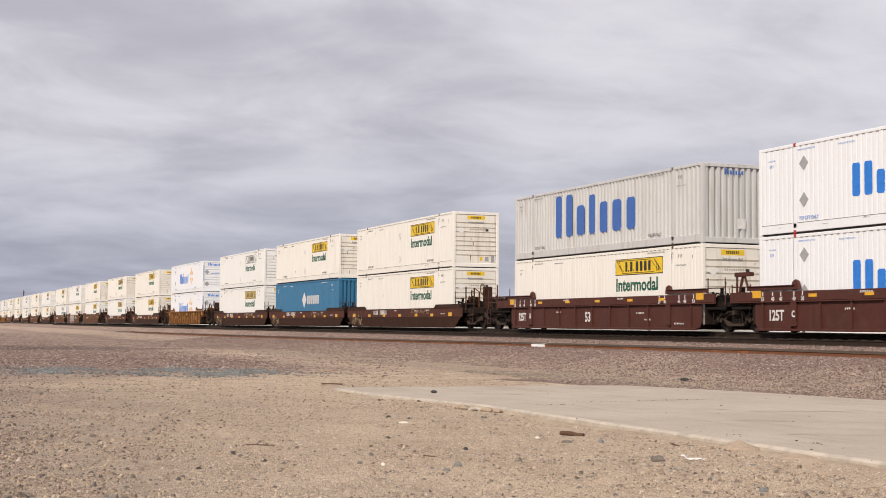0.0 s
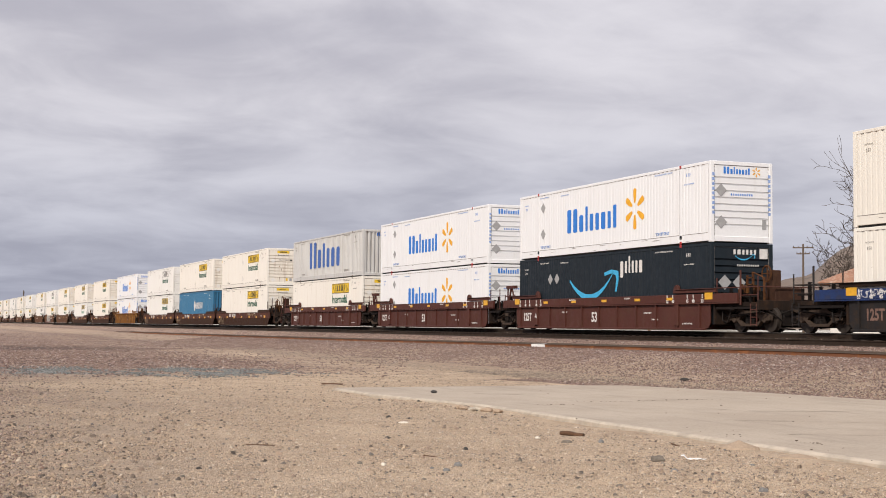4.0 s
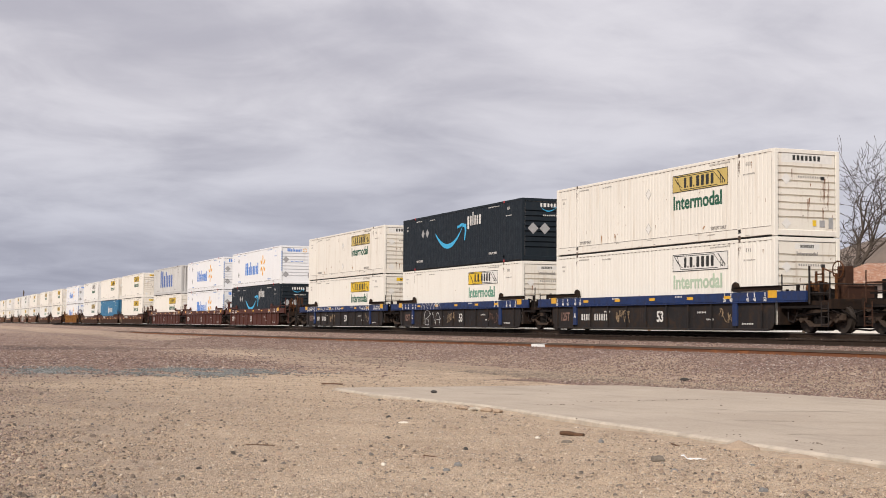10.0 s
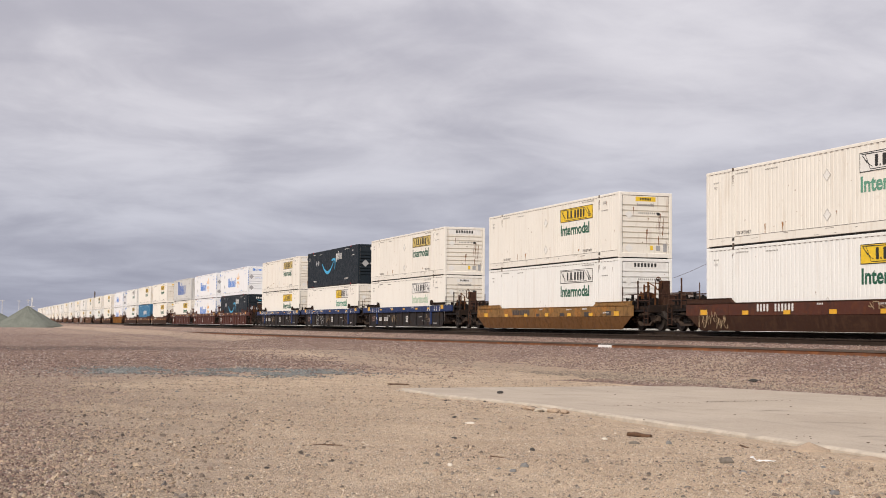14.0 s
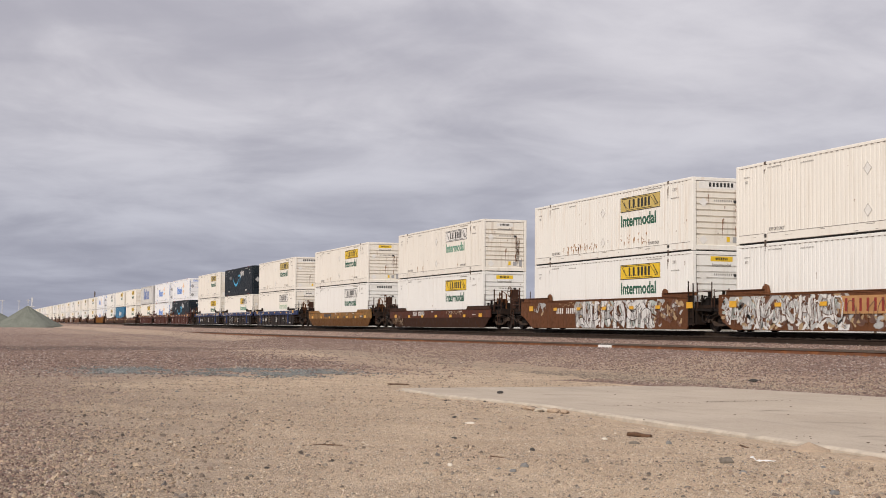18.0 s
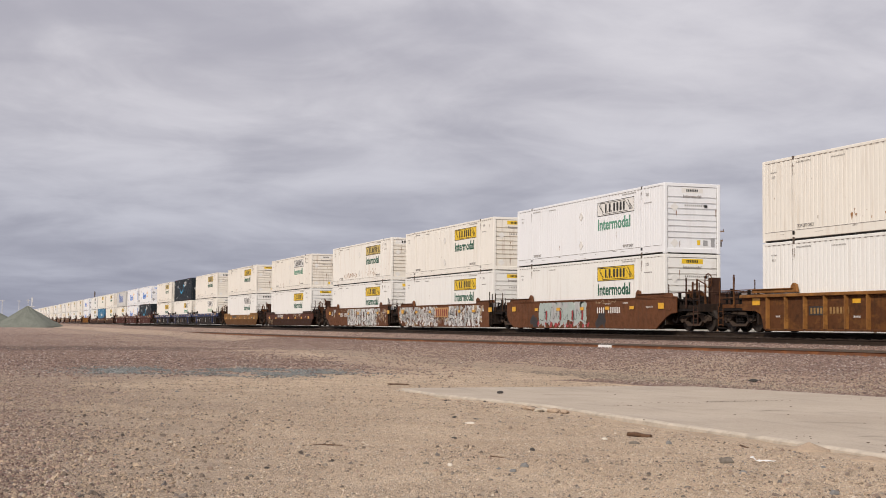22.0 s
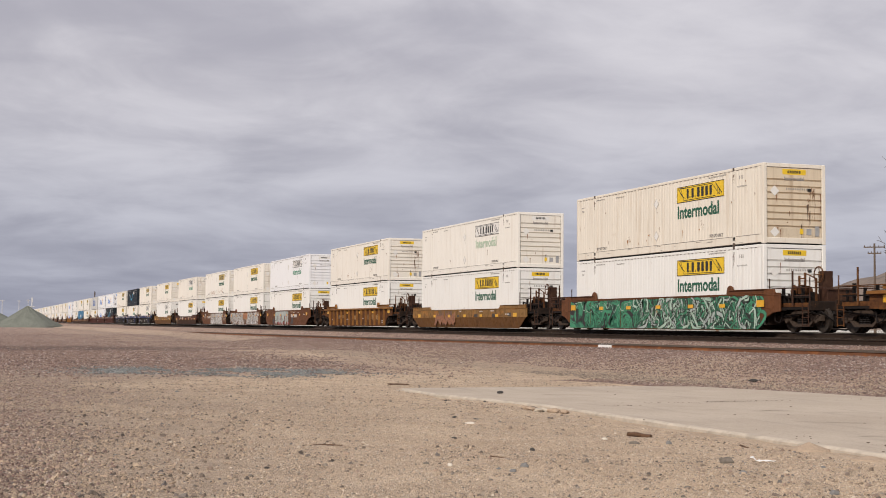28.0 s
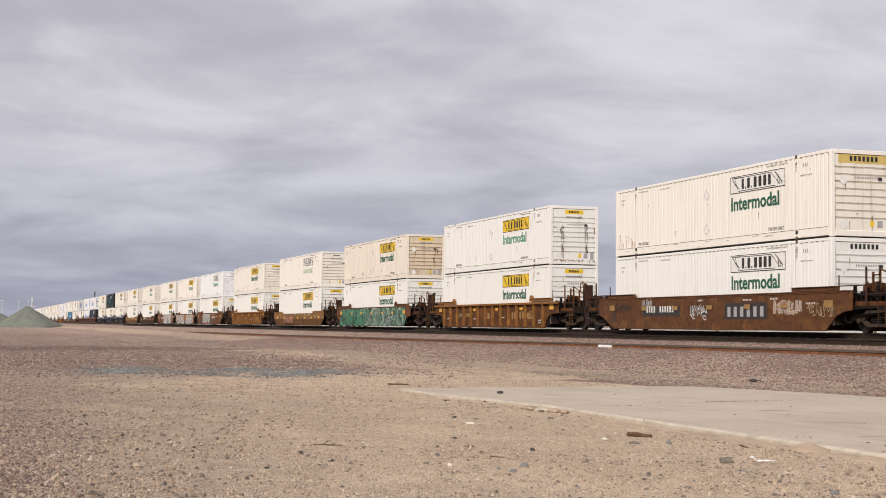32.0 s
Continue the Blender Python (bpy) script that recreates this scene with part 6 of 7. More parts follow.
    # end platforms over the bogies
    for sgn, x0, mode in ((-1, 0.0, left), (1, LEN, right)):
        out = 3.05 if mode == "own" else 1.66
        a, b = sorted((x0 + sgn * 0.28, x0 + sgn * out))
        key = (tm, sgn, mode == "own")

        def deck():
            d = Shape().box(a, b, -1.2, 1.2, 0.98, 1.10)
            d.box(a, b, -0.32, 0.32, 0.80, 0.985)
            d.box(*sorted((x0 + sgn * 0.3, x0 + sgn * (0.62 if mode != "own" else 0.72))), -1.0, 1.0, 0.45, 0.985)
            if mode == "own":
                e0, e1 = sorted((x0 + sgn * 2.93, x0 + sgn * 3.05))
                d.box(e0, e1, -1.40, 1.40, 0.84, 1.16)
            return d
        part("end_platform", shared(("end_platform", GRIME.name, *key), deck, 0.012), GRIME, t)

        p = [(x0 + sgn * 0.30, 0.95), (x0 + sgn * 0.30, 1.6), (x0 + sgn * 0.88, 1.6), (x0 + sgn * 0.95, 1.5), (x0 + sgn * 0.95, 1.02), (x0 + sgn * 0.8, 0.9)]
        plate_mat = GRIME if form == "smooth" and mode != "own" else top_mat
        for y in () if squat or form != "smooth" or kind == "brown" or mode != "own" else (-SIDE + 0.0, SIDE - 0.07):
            part("shoulder_plate", shared(("shoulder", y, *key, plate_mat.name), lambda: Shape().prism(p, y - 0.02, y + 0.07, "y"), 0.01), plate_mat, t)
        g = [(x0 - sgn * 1.3, 0.2), (x0 - sgn * 1.3, 1.06), (x0 + sgn * 0.04, 1.06), (x0 + sgn * 0.04, 0.32), (x0 - sgn * 0.1, 0.2)]
        for y in (-1.327, 1.307):
            part("gusset", shared(("gusset", y, sgn), lambda: Shape().prism(g, y, y + 0.02, "y")), BLACK_STEEL, t)
        def bulkhead():
            q0, q1 = sorted((x0 + sgn * 0.2, x0 + sgn * 0.32))
            return Shape().box(q0, q1, -1.34, 1.34, 0.35, 1.25)
        part("bulkhead", shared(("bulkhead", *key), bulkhead, 0.01), GRIME, t)
        part("hose_bracket", shared(("hose_bracket", sgn), lambda: Shape().box(x0 + sgn * 1.0 - 0.2, x0 + sgn * 1.0 + 0.2, -1.2, -0.8, 1.10, 1.38).rod([(x0 + sgn * 0.6, -1.25, 1.12), (x0 + sgn * 0.9, -1.28, 1.45), (x0 + sgn * 1.5, -1.2, 1.3)], 0.03)
                                  .rod([(x0 + sgn * 0.5, -1.3, 0.9), (x0 + sgn * 1.5, -1.33, 0.86)], 0.025)), BLACK_STEEL, t)

        def clutter():
            r = Shape()
            far = 2.9 if mode == "own" else 1.55
            for i, (u, h) in enumerate(((0.5, 1.5), (0.72, 1.32), (1.1, 1.62), (1.42, 1.44), (1.75, 1.55), (2.3, 1.7), (2.7, 1.5))):
                if u < far:
                    r.box(x0 + sgn * u - 0.03, x0 + sgn * u + 0.03, -1.2 - 0.02 * (i % 3), -1.13, 1.1, h)
            r.box(*sorted((x0 + sgn * 0.4, x0 + sgn * far)), -1.36, -1.30, 0.88, 0.96)
            r.box(*sorted((x0 + sgn * 0.4, x0 + sgn * far)), -1.22, -1.16, 1.28, 1.33)
            r.rod([(x0 + sgn * 0.35, -1.05, 0.72), (x0 + sgn * 0.9, -1.12, 0.62), (x0 + sgn * far, -1.1, 0.78)], 0.028)
            r.rod([(x0 + sgn * 0.6, -1.2, 0.98), (x0 + sgn * 0.7, -1.28, 0.5), (x0 + sgn * 1.0, -1.28, 0.42), (x0 + sgn * 1.2, -1.2, 0.95)], 0.022)
            if mode == "own":
                r.rod([(x0 + sgn * 2.95, -0.5, 0.95), (x0 + sgn * 3.2, -0.45, 0.5), (x0 + sgn * 3.55, -0.3, 0.42), (x0 + sgn * 3.75, -0.2, 0.7)], 0.03)
                r.tube((x0 + sgn * 1.2, -0.6, 1.3), (x0 + sgn * 2.1, -0.6, 1.3), 0.2, n=12)
                r.box(*sorted((x0 + sgn * 1.5, x0 + sgn * 1.9)), -1.15, -0.85, 1.1, 1.42)
                r.box(*sorted((x0 + sgn * 2.7, x0 + sgn * 3.05)), -0.45, 0.45, 0.4, 0.86)
                r.rod([(x0 + sgn * 3.06, -1.35, 0.8), (x0 + sgn * 3.12, -0.9, 0.62), (x0 + sgn * 3.2, -0.2, 0.85)], 0.025)
                r.rod([(x0 + sgn * 3.0, 0.5, 0.9), (x0 + sgn * 3.3, 0.5, 0.3), (x0 + sgn * 3.8, 0.3, 0.26)], 0.035)
                r.rod([(x0 + sgn * 3.0, -0.7, 0.85), (x0 + sgn * 3.25, -0.7, 0.24), (x0 + sgn * 3.8, -0.5, 0.2)], 0.03)
            return r
        tagged(part("brake_gear", shared(("brake_gear", sgn, mode == "own"), clutter), BLACK_STEEL, t, "grimy pipes and brackets"), kind="stuff")

        def rails():
            r = Shape()
            e = out - 0.12
            for xa in (0.45, e):
                r.rod([(x0 + sgn * xa, -1.34, 1.02), (x0 + sgn * xa, -1.34, 1.98 if mode == "own" or sgn > 0 else 1.7)], 0.022)
            r.rod([(x0 + sgn * 0.45, -1.34, 1.62), (x0 + sgn * e, -1.34, 1.62)], 0.018)
            if mode == "own":
                r.rod([(x0 + sgn * 1.9, -1.34, 1.02), (x0 + sgn * 1.9, -1.34, 2.2)], 0.035)
                r.rod([(x0 + sgn * 1.9, -1.34, 1.35), (x0 + sgn * e, -1.34, 1.35)], 0.016)
                for z in (0.35, 0.6, 0.85):
                    r.rod([(x0 + sgn * (e - 0.35), -1.4, z), (x0 + sgn * e, -1.4, z)], 0.016)
                r.rod([(x0 + sgn * (e - 0.35), -1.4, 0.3), (x0 + sgn * (e - 0.35), -1.4, 1.05)], 0.018).rod([(x0 + sgn * e, -1.4, 0.3), (x0 + sgn * e, -1.4, 1.05)], 0.018)
                r.rod([(x0 + sgn * e, -1.3, 1.62), (x0 + sgn * e, 1.3, 1.62)], 0.018)
            return r
        part("handrail", shared(("handrail", sgn, mode == "own", tm), rails), {"ledge": top_mat, "ribbed": RUST_PANEL}.get(form if form != "ledge" or kind == "maroon" else "none", RUST_PANEL if kind == "green" else dark), t)
        if mode == "own":
            bogie(t, x0 + sgn * 2.0)
            part("coupler", shared(("coupler", sgn), lambda: Shape().box(*sorted((x0 + sgn * 3.0, x0 + sgn * 3.62)), -0.12, 0.12, 0.74, 0.96).box(*sorted((x0 + sgn * 3.5, x0 + sgn * 3.80)), -0.18, 0.14, 0.66, 1.02), 0.02), TRUCK_STEEL, t, "cast knuckle coupler")
            if sgn > 0:
                def handwheel():
                    w = Shape()
                    c = Vector((x0 + 2.45, -0.62, 2.08))
                    ring = [c + Vector((0.27 * math.cos(i * math.pi / 8), -0.05, 0.27 * math.sin(i * math.pi / 8))) for i in range(17)]
                    w.rod(ring, 0.022)
                    for i in range(0, 16, 4):
                        w.tube(c, ring[i], 0.014, n=5)
                    return w
                part("brake_wheel", shared(("brake_wheel",), handwheel), RUST_PANEL, t, "spoked hand-brake wheel")
                part("brake_box", shared(("brake_box",), lambda: Shape().box(x0 + 2.28, x0 + 2.62, -0.58, -0.2, 1.1, 2.2).box(x0 + 2.6, x0 + 2.85, -0.6, 0.5, 1.1, 1.6), 0.02), RUST_PANEL if kind in ("green", "ribbed") else dark, t)
                stand = RUST_PANEL if kind in ("green", "ribbed", "brown") else dark

                def frames():
                    w = Shape()
                    for x, h in ((1.45, 1.75), (1.75, 2.05), (2.1, 2.15), (2.75, 1.95)):
                        w.box(x0 + x - 0.03, x0 + x + 0.03, -1.0, -0.94, 1.1, h)
                    for z in (1.4, 1.72, 1.95):
                        w.box(x0 + 1.72, x0 + 2.13, -1.0, -0.95, z - 0.02, z + 0.02)
                    w.rod([(x0 + 2.1, -0.97, 2.13), (x0 + 2.75, -0.97, 1.93)], 0.022).rod([(x0 + 1.45, -0.97, 1.73), (x0 + 1.1, -0.97, 1.1)], 0.022)
                    return w
                part("step_frame", shared(("step_frame",), frames), stand, t, "upright steel frame with rungs")
                part("air_reservoir", shared(("air_reservoir",), lambda: Shape().tube((x0 + 1.15, -0.75, 1.52), (x0 + 1.95, -0.75, 1.52), 0.19, n=14).box(x0 + 1.3, x0 + 1.36, -0.9, -0.6, 1.1, 1.4).box(x0 + 1.74, x0 + 1.8, -0.9, -0.6, 1.1, 1.4)), stand, t, "steel air cylinder")
        edge_mat = RUST_PANEL if kind in ("green", "ribbed", "brown") else GRIME
        part("deck_edge", shared(("deck_edge", edge_mat.name, sgn, mode == "own"), lambda: Shape().box(a, b, -1.225, -1.202, 0.97, 1.112), 0.004), edge_mat, t)
        if kind == "maroon" and sgn < 0 and mode == "bare":
            part("hose_stand", shared(("hose_stand",), lambda: Shape().box(-1.35, -0.45, -1.38, -1.2, 1.98, 2.12).rod([(-1.25, -1.3, 1.1), (-0.95, -1.3, 2.0)], 0.05).rod([(-0.6, -1.3, 1.5), (-0.85, -1.3, 2.0)], 0.04).rod([(-1.3, -1.3, 1.99), (-1.3, -1.3, 1.12)], 0.04)), MAROON, t, "rusty steel bracket")
        if mode == "joint":
            bogie(t, x0 + 1.75)
            part("articulation", shared(("articulation",), lambda: Shape().box(x0 + 1.2, x0 + 2.3, -0.3, 0.3, 0.78, 1.02).tube((x0 + 1.75, 0, 0.7), (x0 + 1.75, 0, 1.06), 0.26, n=14), 0.015), TRUCK_STEEL, t)
    if kind in SPRAYS and not (kind == "brown" and s < 200):
        sprayed(t, kind)
    if kind == "gold" and s > 100:
        sprayed(t, "gold_tag")
    if kind == "blue" and s < 20:
        sprayed(t, "chord_tags")
    if kind == "blue_tag":
        sprayed(t, "loops")
    if kind == "spray_b":
        name_board(t)
    if kind == "gold":
        paint_patches(t, s > 100)
    if kind == "brown" and s > 200:
        plate = part("name_plate", Shape().box(9.6, 12.5, -SIDE - 0.0135, -SIDE - 0.009, 0.56, 1.15), BLACK_SPRAY, t, "black painted name panel")
        for x in (9.8, 10.25, 10.7, 11.15, 11.6, 12.05):
            part("name_bar", shared(("plate_bar",), lambda: Shape().box(0, 0.22, -0.003, 0, 0, 0.36)), SILVER, plate, "", pose(x, -SIDE - 0.0135, 0.65))
        part("number_plate", Shape().box(2.95, 6.15, -SIDE - 0.0125, -SIDE - 0.009, 0.68, 1.07), BLACK_SPRAY, t, "black painted number panel")
        part("word", lettering("53", 0.4, BLACK_SPRAY, 0.9), None, t, "black stencilled length", pose(-0.05, -SIDE - 0.012, 0.48))
    # reflective patches and stencils
    zr = 1.20 if form != "smooth" else 1.15
    yr = -SIDE - (0.004 if form == "ledge" else -0.076 if form == "ribbed" else 0.016)
    zr = 1.03 if form == "ribbed" else zr
    high = 0.1 if form == "ledge" else 0.14
    lift = 0.03
    if kind in SPRAYS and form == "smooth":
        yr, lift = -SIDE - 0.047, -0.16
    if kind == "brown":
        lift, high = -0.22, 0.16
    if kind in ("gold", "dark"):
        yr, lift, high = -SIDE - 0.016, -0.43, 0.15
    for x in (-0.55, 5.45, 8.9, 12.4, 16.3) if form == "ribbed" else (-0.15, 2.9, 5.6, 8.3, 11.0, 13.4, 16.0):
        if kind == "spray_b" and x == 8.3:
            continue
        big = x < 0 or x >= 16.0
        part("reflector", shared(("reflector", big, high, kind == "brown"), lambda: Shape().box(0, 0.5 if big else 0.42, -0.004, 0, 0, (0.2 if high == 0.15 else 0.24) if big else high)), OCHRE_INK if kind == "brown" else REFLECT, t, "", pose(x, yr, zr + lift))
    if form == "ledge":
        if kind == "blue":
            tagged(part("number_band", shared(("number_bars",), lambda: bars([0.11] * 4, [0.26] * 4, 0.1)), WHITE_INK, t, "", pose(2.6, -SIDE + 0.064, 0.5)), kind="stuff")
            tagged(part("number_band", shared(("digit_bars", "w"), lambda: bars([0.1] * 6, [0.26] * 6, 0.1)), WHITE_INK, t, "", pose(3.75, -SIDE + 0.064, 0.5)), kind="stuff")
        part("word", lettering({"bare": "C" if right == "joint" else "A", "own": "B"}[left], 0.22, WHITE_INK, 0.9), None, t, "white stencilled letter", pose(2.03, -SIDE - 0.016, 0.6))
        part("word", lettering("53", 0.42, WHITE_INK, 0.9), None, t, "white stencilled length", pose(8.75 if kind[:4] == "blue" else 7.3, -SIDE + 0.066, 0.45))
        part("word", lettering("125T", 0.36, WHITE_INK if kind == "maroon" else RATING_INK, 0.85), None, t, "stencilled rating", pose(0.72, -SIDE + 0.066, 0.5))
        for x, word in ((13.35, "20"), (13.75, "40"), (14.75, "45"), (15.15, "48"), (15.75, "53"), (2.5, "20"), (2.05, "40"), (1.35, "45"), (0.9, "48"), (0.35, "53")):
            part("word", lettering(word, 0.13, WHITE_INK), None, t, "", pose(x, -SIDE - 0.003, 1.13))
            part("stroke", shared(("stroke",), lambda: Shape().box(0, 0.05, -0.003, 0, 0, 0.14)), WHITE_INK, t, "", pose(x + 0.06, -SIDE - 0.001, 1.28))
        for x, z, n in ((4.6, 0.82, 5), (11.6, 0.75, 6), (12.2, 0.5, 5), (5.4, 1.32, 6), (10.2, 1.32, 5), (14.4, 0.35, 7)):
            tagged(part("stencil", shared(("wagon_stencil", n), lambda: bars([0.05] * n, [0.06] * n, 0.05)), WHITE_INK, t, "", pose(x, -SIDE + (0.064 if z < 1.1 else -0.002), z)), kind="stuff")
    elif form == "ribbed":
        part("word", lettering("53", 0.4, OCHRE_INK, 0.9), None, t, "faded stencilled length", pose(13.75, -SIDE + 0.076, 0.62))
        for x in (11.3, 11.65, 12.4, 12.75):
            part("name_bar", shared(("faded_bar",), lambda: Shape().box(0, 0.2, -0.003, 0, 0, 0.36)), OCHRE_INK, t, "", pose(x, -SIDE + 0.078, 0.62))
        part("paint_patch", shared(("ribbed_patch",), lambda: Shape().box(3.0, 4.0, -SIDE + 0.075, -SIDE + 0.078, 0.68, 0.98)), BLACK_SPRAY, t, "black touch-up under the number")
        tagged(part("number_band", shared(("number_bars", OCHRE_INK.name), lambda: bars([0.11] * 4, [0.2] * 4, 0.08)), OCHRE_INK, t, "", pose(3.1, -SIDE + 0.074, 0.73)), kind="stuff")
        tagged(part("number_band", shared(("digit_bars", OCHRE_INK.name), lambda: bars([0.11] * 6, [0.22] * 6, 0.08)), OCHRE_INK, t, "", pose(4.2, -SIDE + 0.078, 0.73)), kind="stuff")
        for x, z, n in ((1.0, 0.62, 3), (9.7, 0.66, 6), (5.5, 0.6, 4), (14.9, 0.5, 4), (14.9, 0.38, 4)):
            tagged(part("stencil", shared(("wagon_stencil", n), lambda: bars([0.05] * n, [0.06] * n, 0.05)), WHITE_INK, t, "", pose(x, -SIDE + 0.078, z)), kind="stuff")
        for x in (7.7, 13.4):
            part("notice", shared(("yellow_notice",), lambda: Shape().box(0, 0.34, -0.003, 0, 0, 0.3)), OCHRE_INK, t, "", pose(x, -SIDE + 0.078, 0.62))
    elif form == "smooth" and kind in ("brown", "dark", "gold", "spray_a", "spray_c"):
        x = {"brown": 3.3, "dark": 3.9, "gold": 4.0, "spray_a": 3.2, "spray_c": 10.1}[kind]
        tone = WHITE_INK if kind != "gold" else DARK_CAST
        tagged(part("number_band", shared(("number_bars", tone.name), lambda: bars([0.11] * 4, [0.26] * 4, 0.1)), tone, t, "", pose(x, -SIDE - 0.014, 0.83 if squat else 0.84)), kind="stuff")
        tagged(part("number_band", shared(("digit_bars", tone.name), lambda: bars([0.11] * 6, [0.26] * 6, 0.1)), tone, t, "", pose(x + 1.15, -SIDE - 0.014, 0.83 if squat else 0.84)), kind="stuff")
        for x, z, n in ((10.9, 1.22, 6), (12.7, 1.24, 5), (7.6, 1.25, 4), (14.9, 1.05, 6)):
            tagged(part("stencil", shared(("wagon_stencil", n), lambda: bars([0.05] * n, [0.06] * n, 0.05)), WHITE_INK, t, "", pose(x, -SIDE - 0.012, z - (0.22 if squat else 0.0))), kind="stuff")
    return t


# unit: place of the container's far end at 0 s, wagon kind, ends, lower and upper container (paint, marks)
CR, CW, OW, BW = CREAM, CREAM_WORN, OFF_WHITE, BRIGHT_WHITE
UNITS = [
    (-501.45, "brown", "own", "own", (CR, "hyg"), (CR, "hyg")),
    (-477.68, "dark", "own", "own", (OW, "hyg"), (CR, "hyg")),
    (-454.01, "brown", "own", "own", (CR, "hwg"), (CR, "hyg")),
    (-430.34, "ribbed", "own", "own", (CR, "hyg"), (OW, "hyg")),
    (-406.68, "ribbed", "own", "own", (CR, "hyg"), (OW, "hyg")),
    (-383.11, "brown", "own", "own", (CR, "hyg"), (CR, "hyg")),
    (-359.44, "dark", "own", "own", (CR, "hyg"), (CR, "hyg")),
    (-335.77, "dark", "own", "own", (CR, "hwg"), (OW, "hwg")),
    (-312.10, "brown", "own", "own", (CR, "hyg"), (CR, "hyg")),
    (-288.33, "dark", "own", "own", (CR, "hyg"), (OW, "hyg")),
    (-261.46, "brown", "own", "joint", (OW, "hwg"), (CR, "hyg")),
    (-240.19, "spray_c", "bare", "joint", (CR, "hyg"), (OW, "hwg")),
    (-218.53, "brown", "bare", "own", (OW, "hyg"), (CR, "hyg")),
    (-193.76, "dark", "own", "own", (OW, "hof"), (CR, "hog")),
    (-169.99, "dark", "own", "own", (CR, "hyg"), (CR, "hyg")),
    (-146.12, "ribbed", "own", "own", (BW, "s"), (BW, "s")),
    (-122.25, "dark", "own", "joint", (OW, "hog"), (OW, "hwg")),
    (-102.40, "dark", "bare", "joint", (SEA_BLUE, "c"), (CR, "hyg")),
    (-82.44, "dark", "bare", "own", (CR, "hyg"), (CR, "hyg")),
    (-58.57, "maroon", "own", "joint", (CR, "hyg"), (GREY_STEEL, "m")),
    (-38.91, "maroon", "bare", "joint", (BW, "s"), (BW, "s")),
    (-19.06, "maroon", "bare", "own", (NAVY, "a"), (BW, "s")),
    (4.92, "blue", "own", "joint", (CR, "hyg"), (CW, "hogWg")),
    (24.37, "blue_tag", "bare", "joint", (CR, "hvf"), (NAVY, "a")),
    (44.13, "blue", "bare", "own", (CR, "hwp"), (CW, "hogW")),
    (67.84, "gold", "own", "own", (OW, "hwgW"), (CW, "hyg")),
    (91.59, "dark", "own", "own", (OW, "hyg"), (CW, "hwf")),
    (115.20, "spray_a", "own", "joint", (OW, "hyg"), (CREAM_DRIP, "hogWg")),
    (134.61, "spray_b", "bare", "joint", (OW, "hyg"), (CR, "hyg")),
    (154.25, "spray_c", "bare", "own", (OW, "hyg"), (BW, "hwf")),
    (177.81, "ribbed", "own", "own", (OW, "hyg"), (CW, "hyg")),
    (201.40, "gold", "own", "own", (OW, "hyg"), (CR, "hwp")),
    (224.98, "green", "own", "own", (OW, "hyg"), (CREAM_TAN, "hyg")),
    (248.63, "ribbed", "own", "own", (OW, "hyg"), (OW, "hyf")),
    (272.08, "brown", "own", "own", (OW, "hwgW"), (CR, "hwgWY")),
]
ROLLING = []
for s, kind, left, right, lower, upper in UNITS:
    ROLLING.append(wagon(s, kind, left, right))
    for i, (body, logo) in enumerate((lower, upper)):
        ROLLING.append(container(s, 0.35 + i * (HIGH + 0.022), body, logo, logo[0] in "mc", "upper" if i else "lower"))


# ---------------------------------------------------------------- distance
def hill_material():
    m, nt, bsdf = shader("scrub_hill")
    co = node(nt, "ShaderNodeTexCoord").outputs["Object"]
    a, b = fbm(nt, co, 0.006, 6.0, 0.65), fbm(nt, co, 0.05, 5.0, 0.7)
    col = blend(nt, ramp(nt, a, 0.3, 0.7), (0.13, 0.10, 0.08), (0.21, 0.16, 0.13))
    col = blend(nt, ramp(nt, b, 0.5, 0.7), col, (0.09, 0.08, 0.07))
    link(nt, col, bsdf.inputs["Base Color"])
    bsdf.inputs["Roughness"].default_value = 1.0
    return m


# a low range of hills behind the line
hx = np.linspace(0, 1, 160)
azi = np.radians(-68 + 46 * hx)
crest = np.interp(np.degrees(azi), [-68, -66, -64, -62.96, -60, -58, -56.4, -55.3, -54.46, -53.6, -52.26, -51.3, -50, -48, -44, -36, -22], [3, 16, 29, 34, 40, 43, 47, 51, 57, 62, 86, 100, 103, 95, 110, 120, 60])
crest = crest + 3.0 * np.sin(hx * 61) + 2.0 * np.sin(hx * 133 + 1)
rows_v, rows_f = [], []
for j, (d, k) in enumerate(((1150, -0.02), (1250, 0.35), (1400, 0.75), (1550, 1.0), (1800, 0.8), (2300, -0.05))):
    for i in range(160):
        w = 1 + 0.12 * math.sin(i * 0.9 + j * 2.1)
        rows_v.append((d * math.sin(azi[i]), d * math.cos(azi[i]), -1.5 + crest[i] * k * (w if 0 < k < 1 else 1)))
for j in range(5):
    for i in range(159):
        rows_f.append((j * 160 + i, j * 160 + i + 1, (j + 1) * 160 + i + 1, (j + 1) * 160 + i))
hills = Shape().add(rows_v, rows_f).mesh("hills")
hills.polygons.foreach_set("use_smooth", [True] * len(hills.polygons))
hills.materials.append(hill_material())
tagged(new("backdrop", hills), "low brown scrub-covered hills on the horizon", "hills", kind="structure")


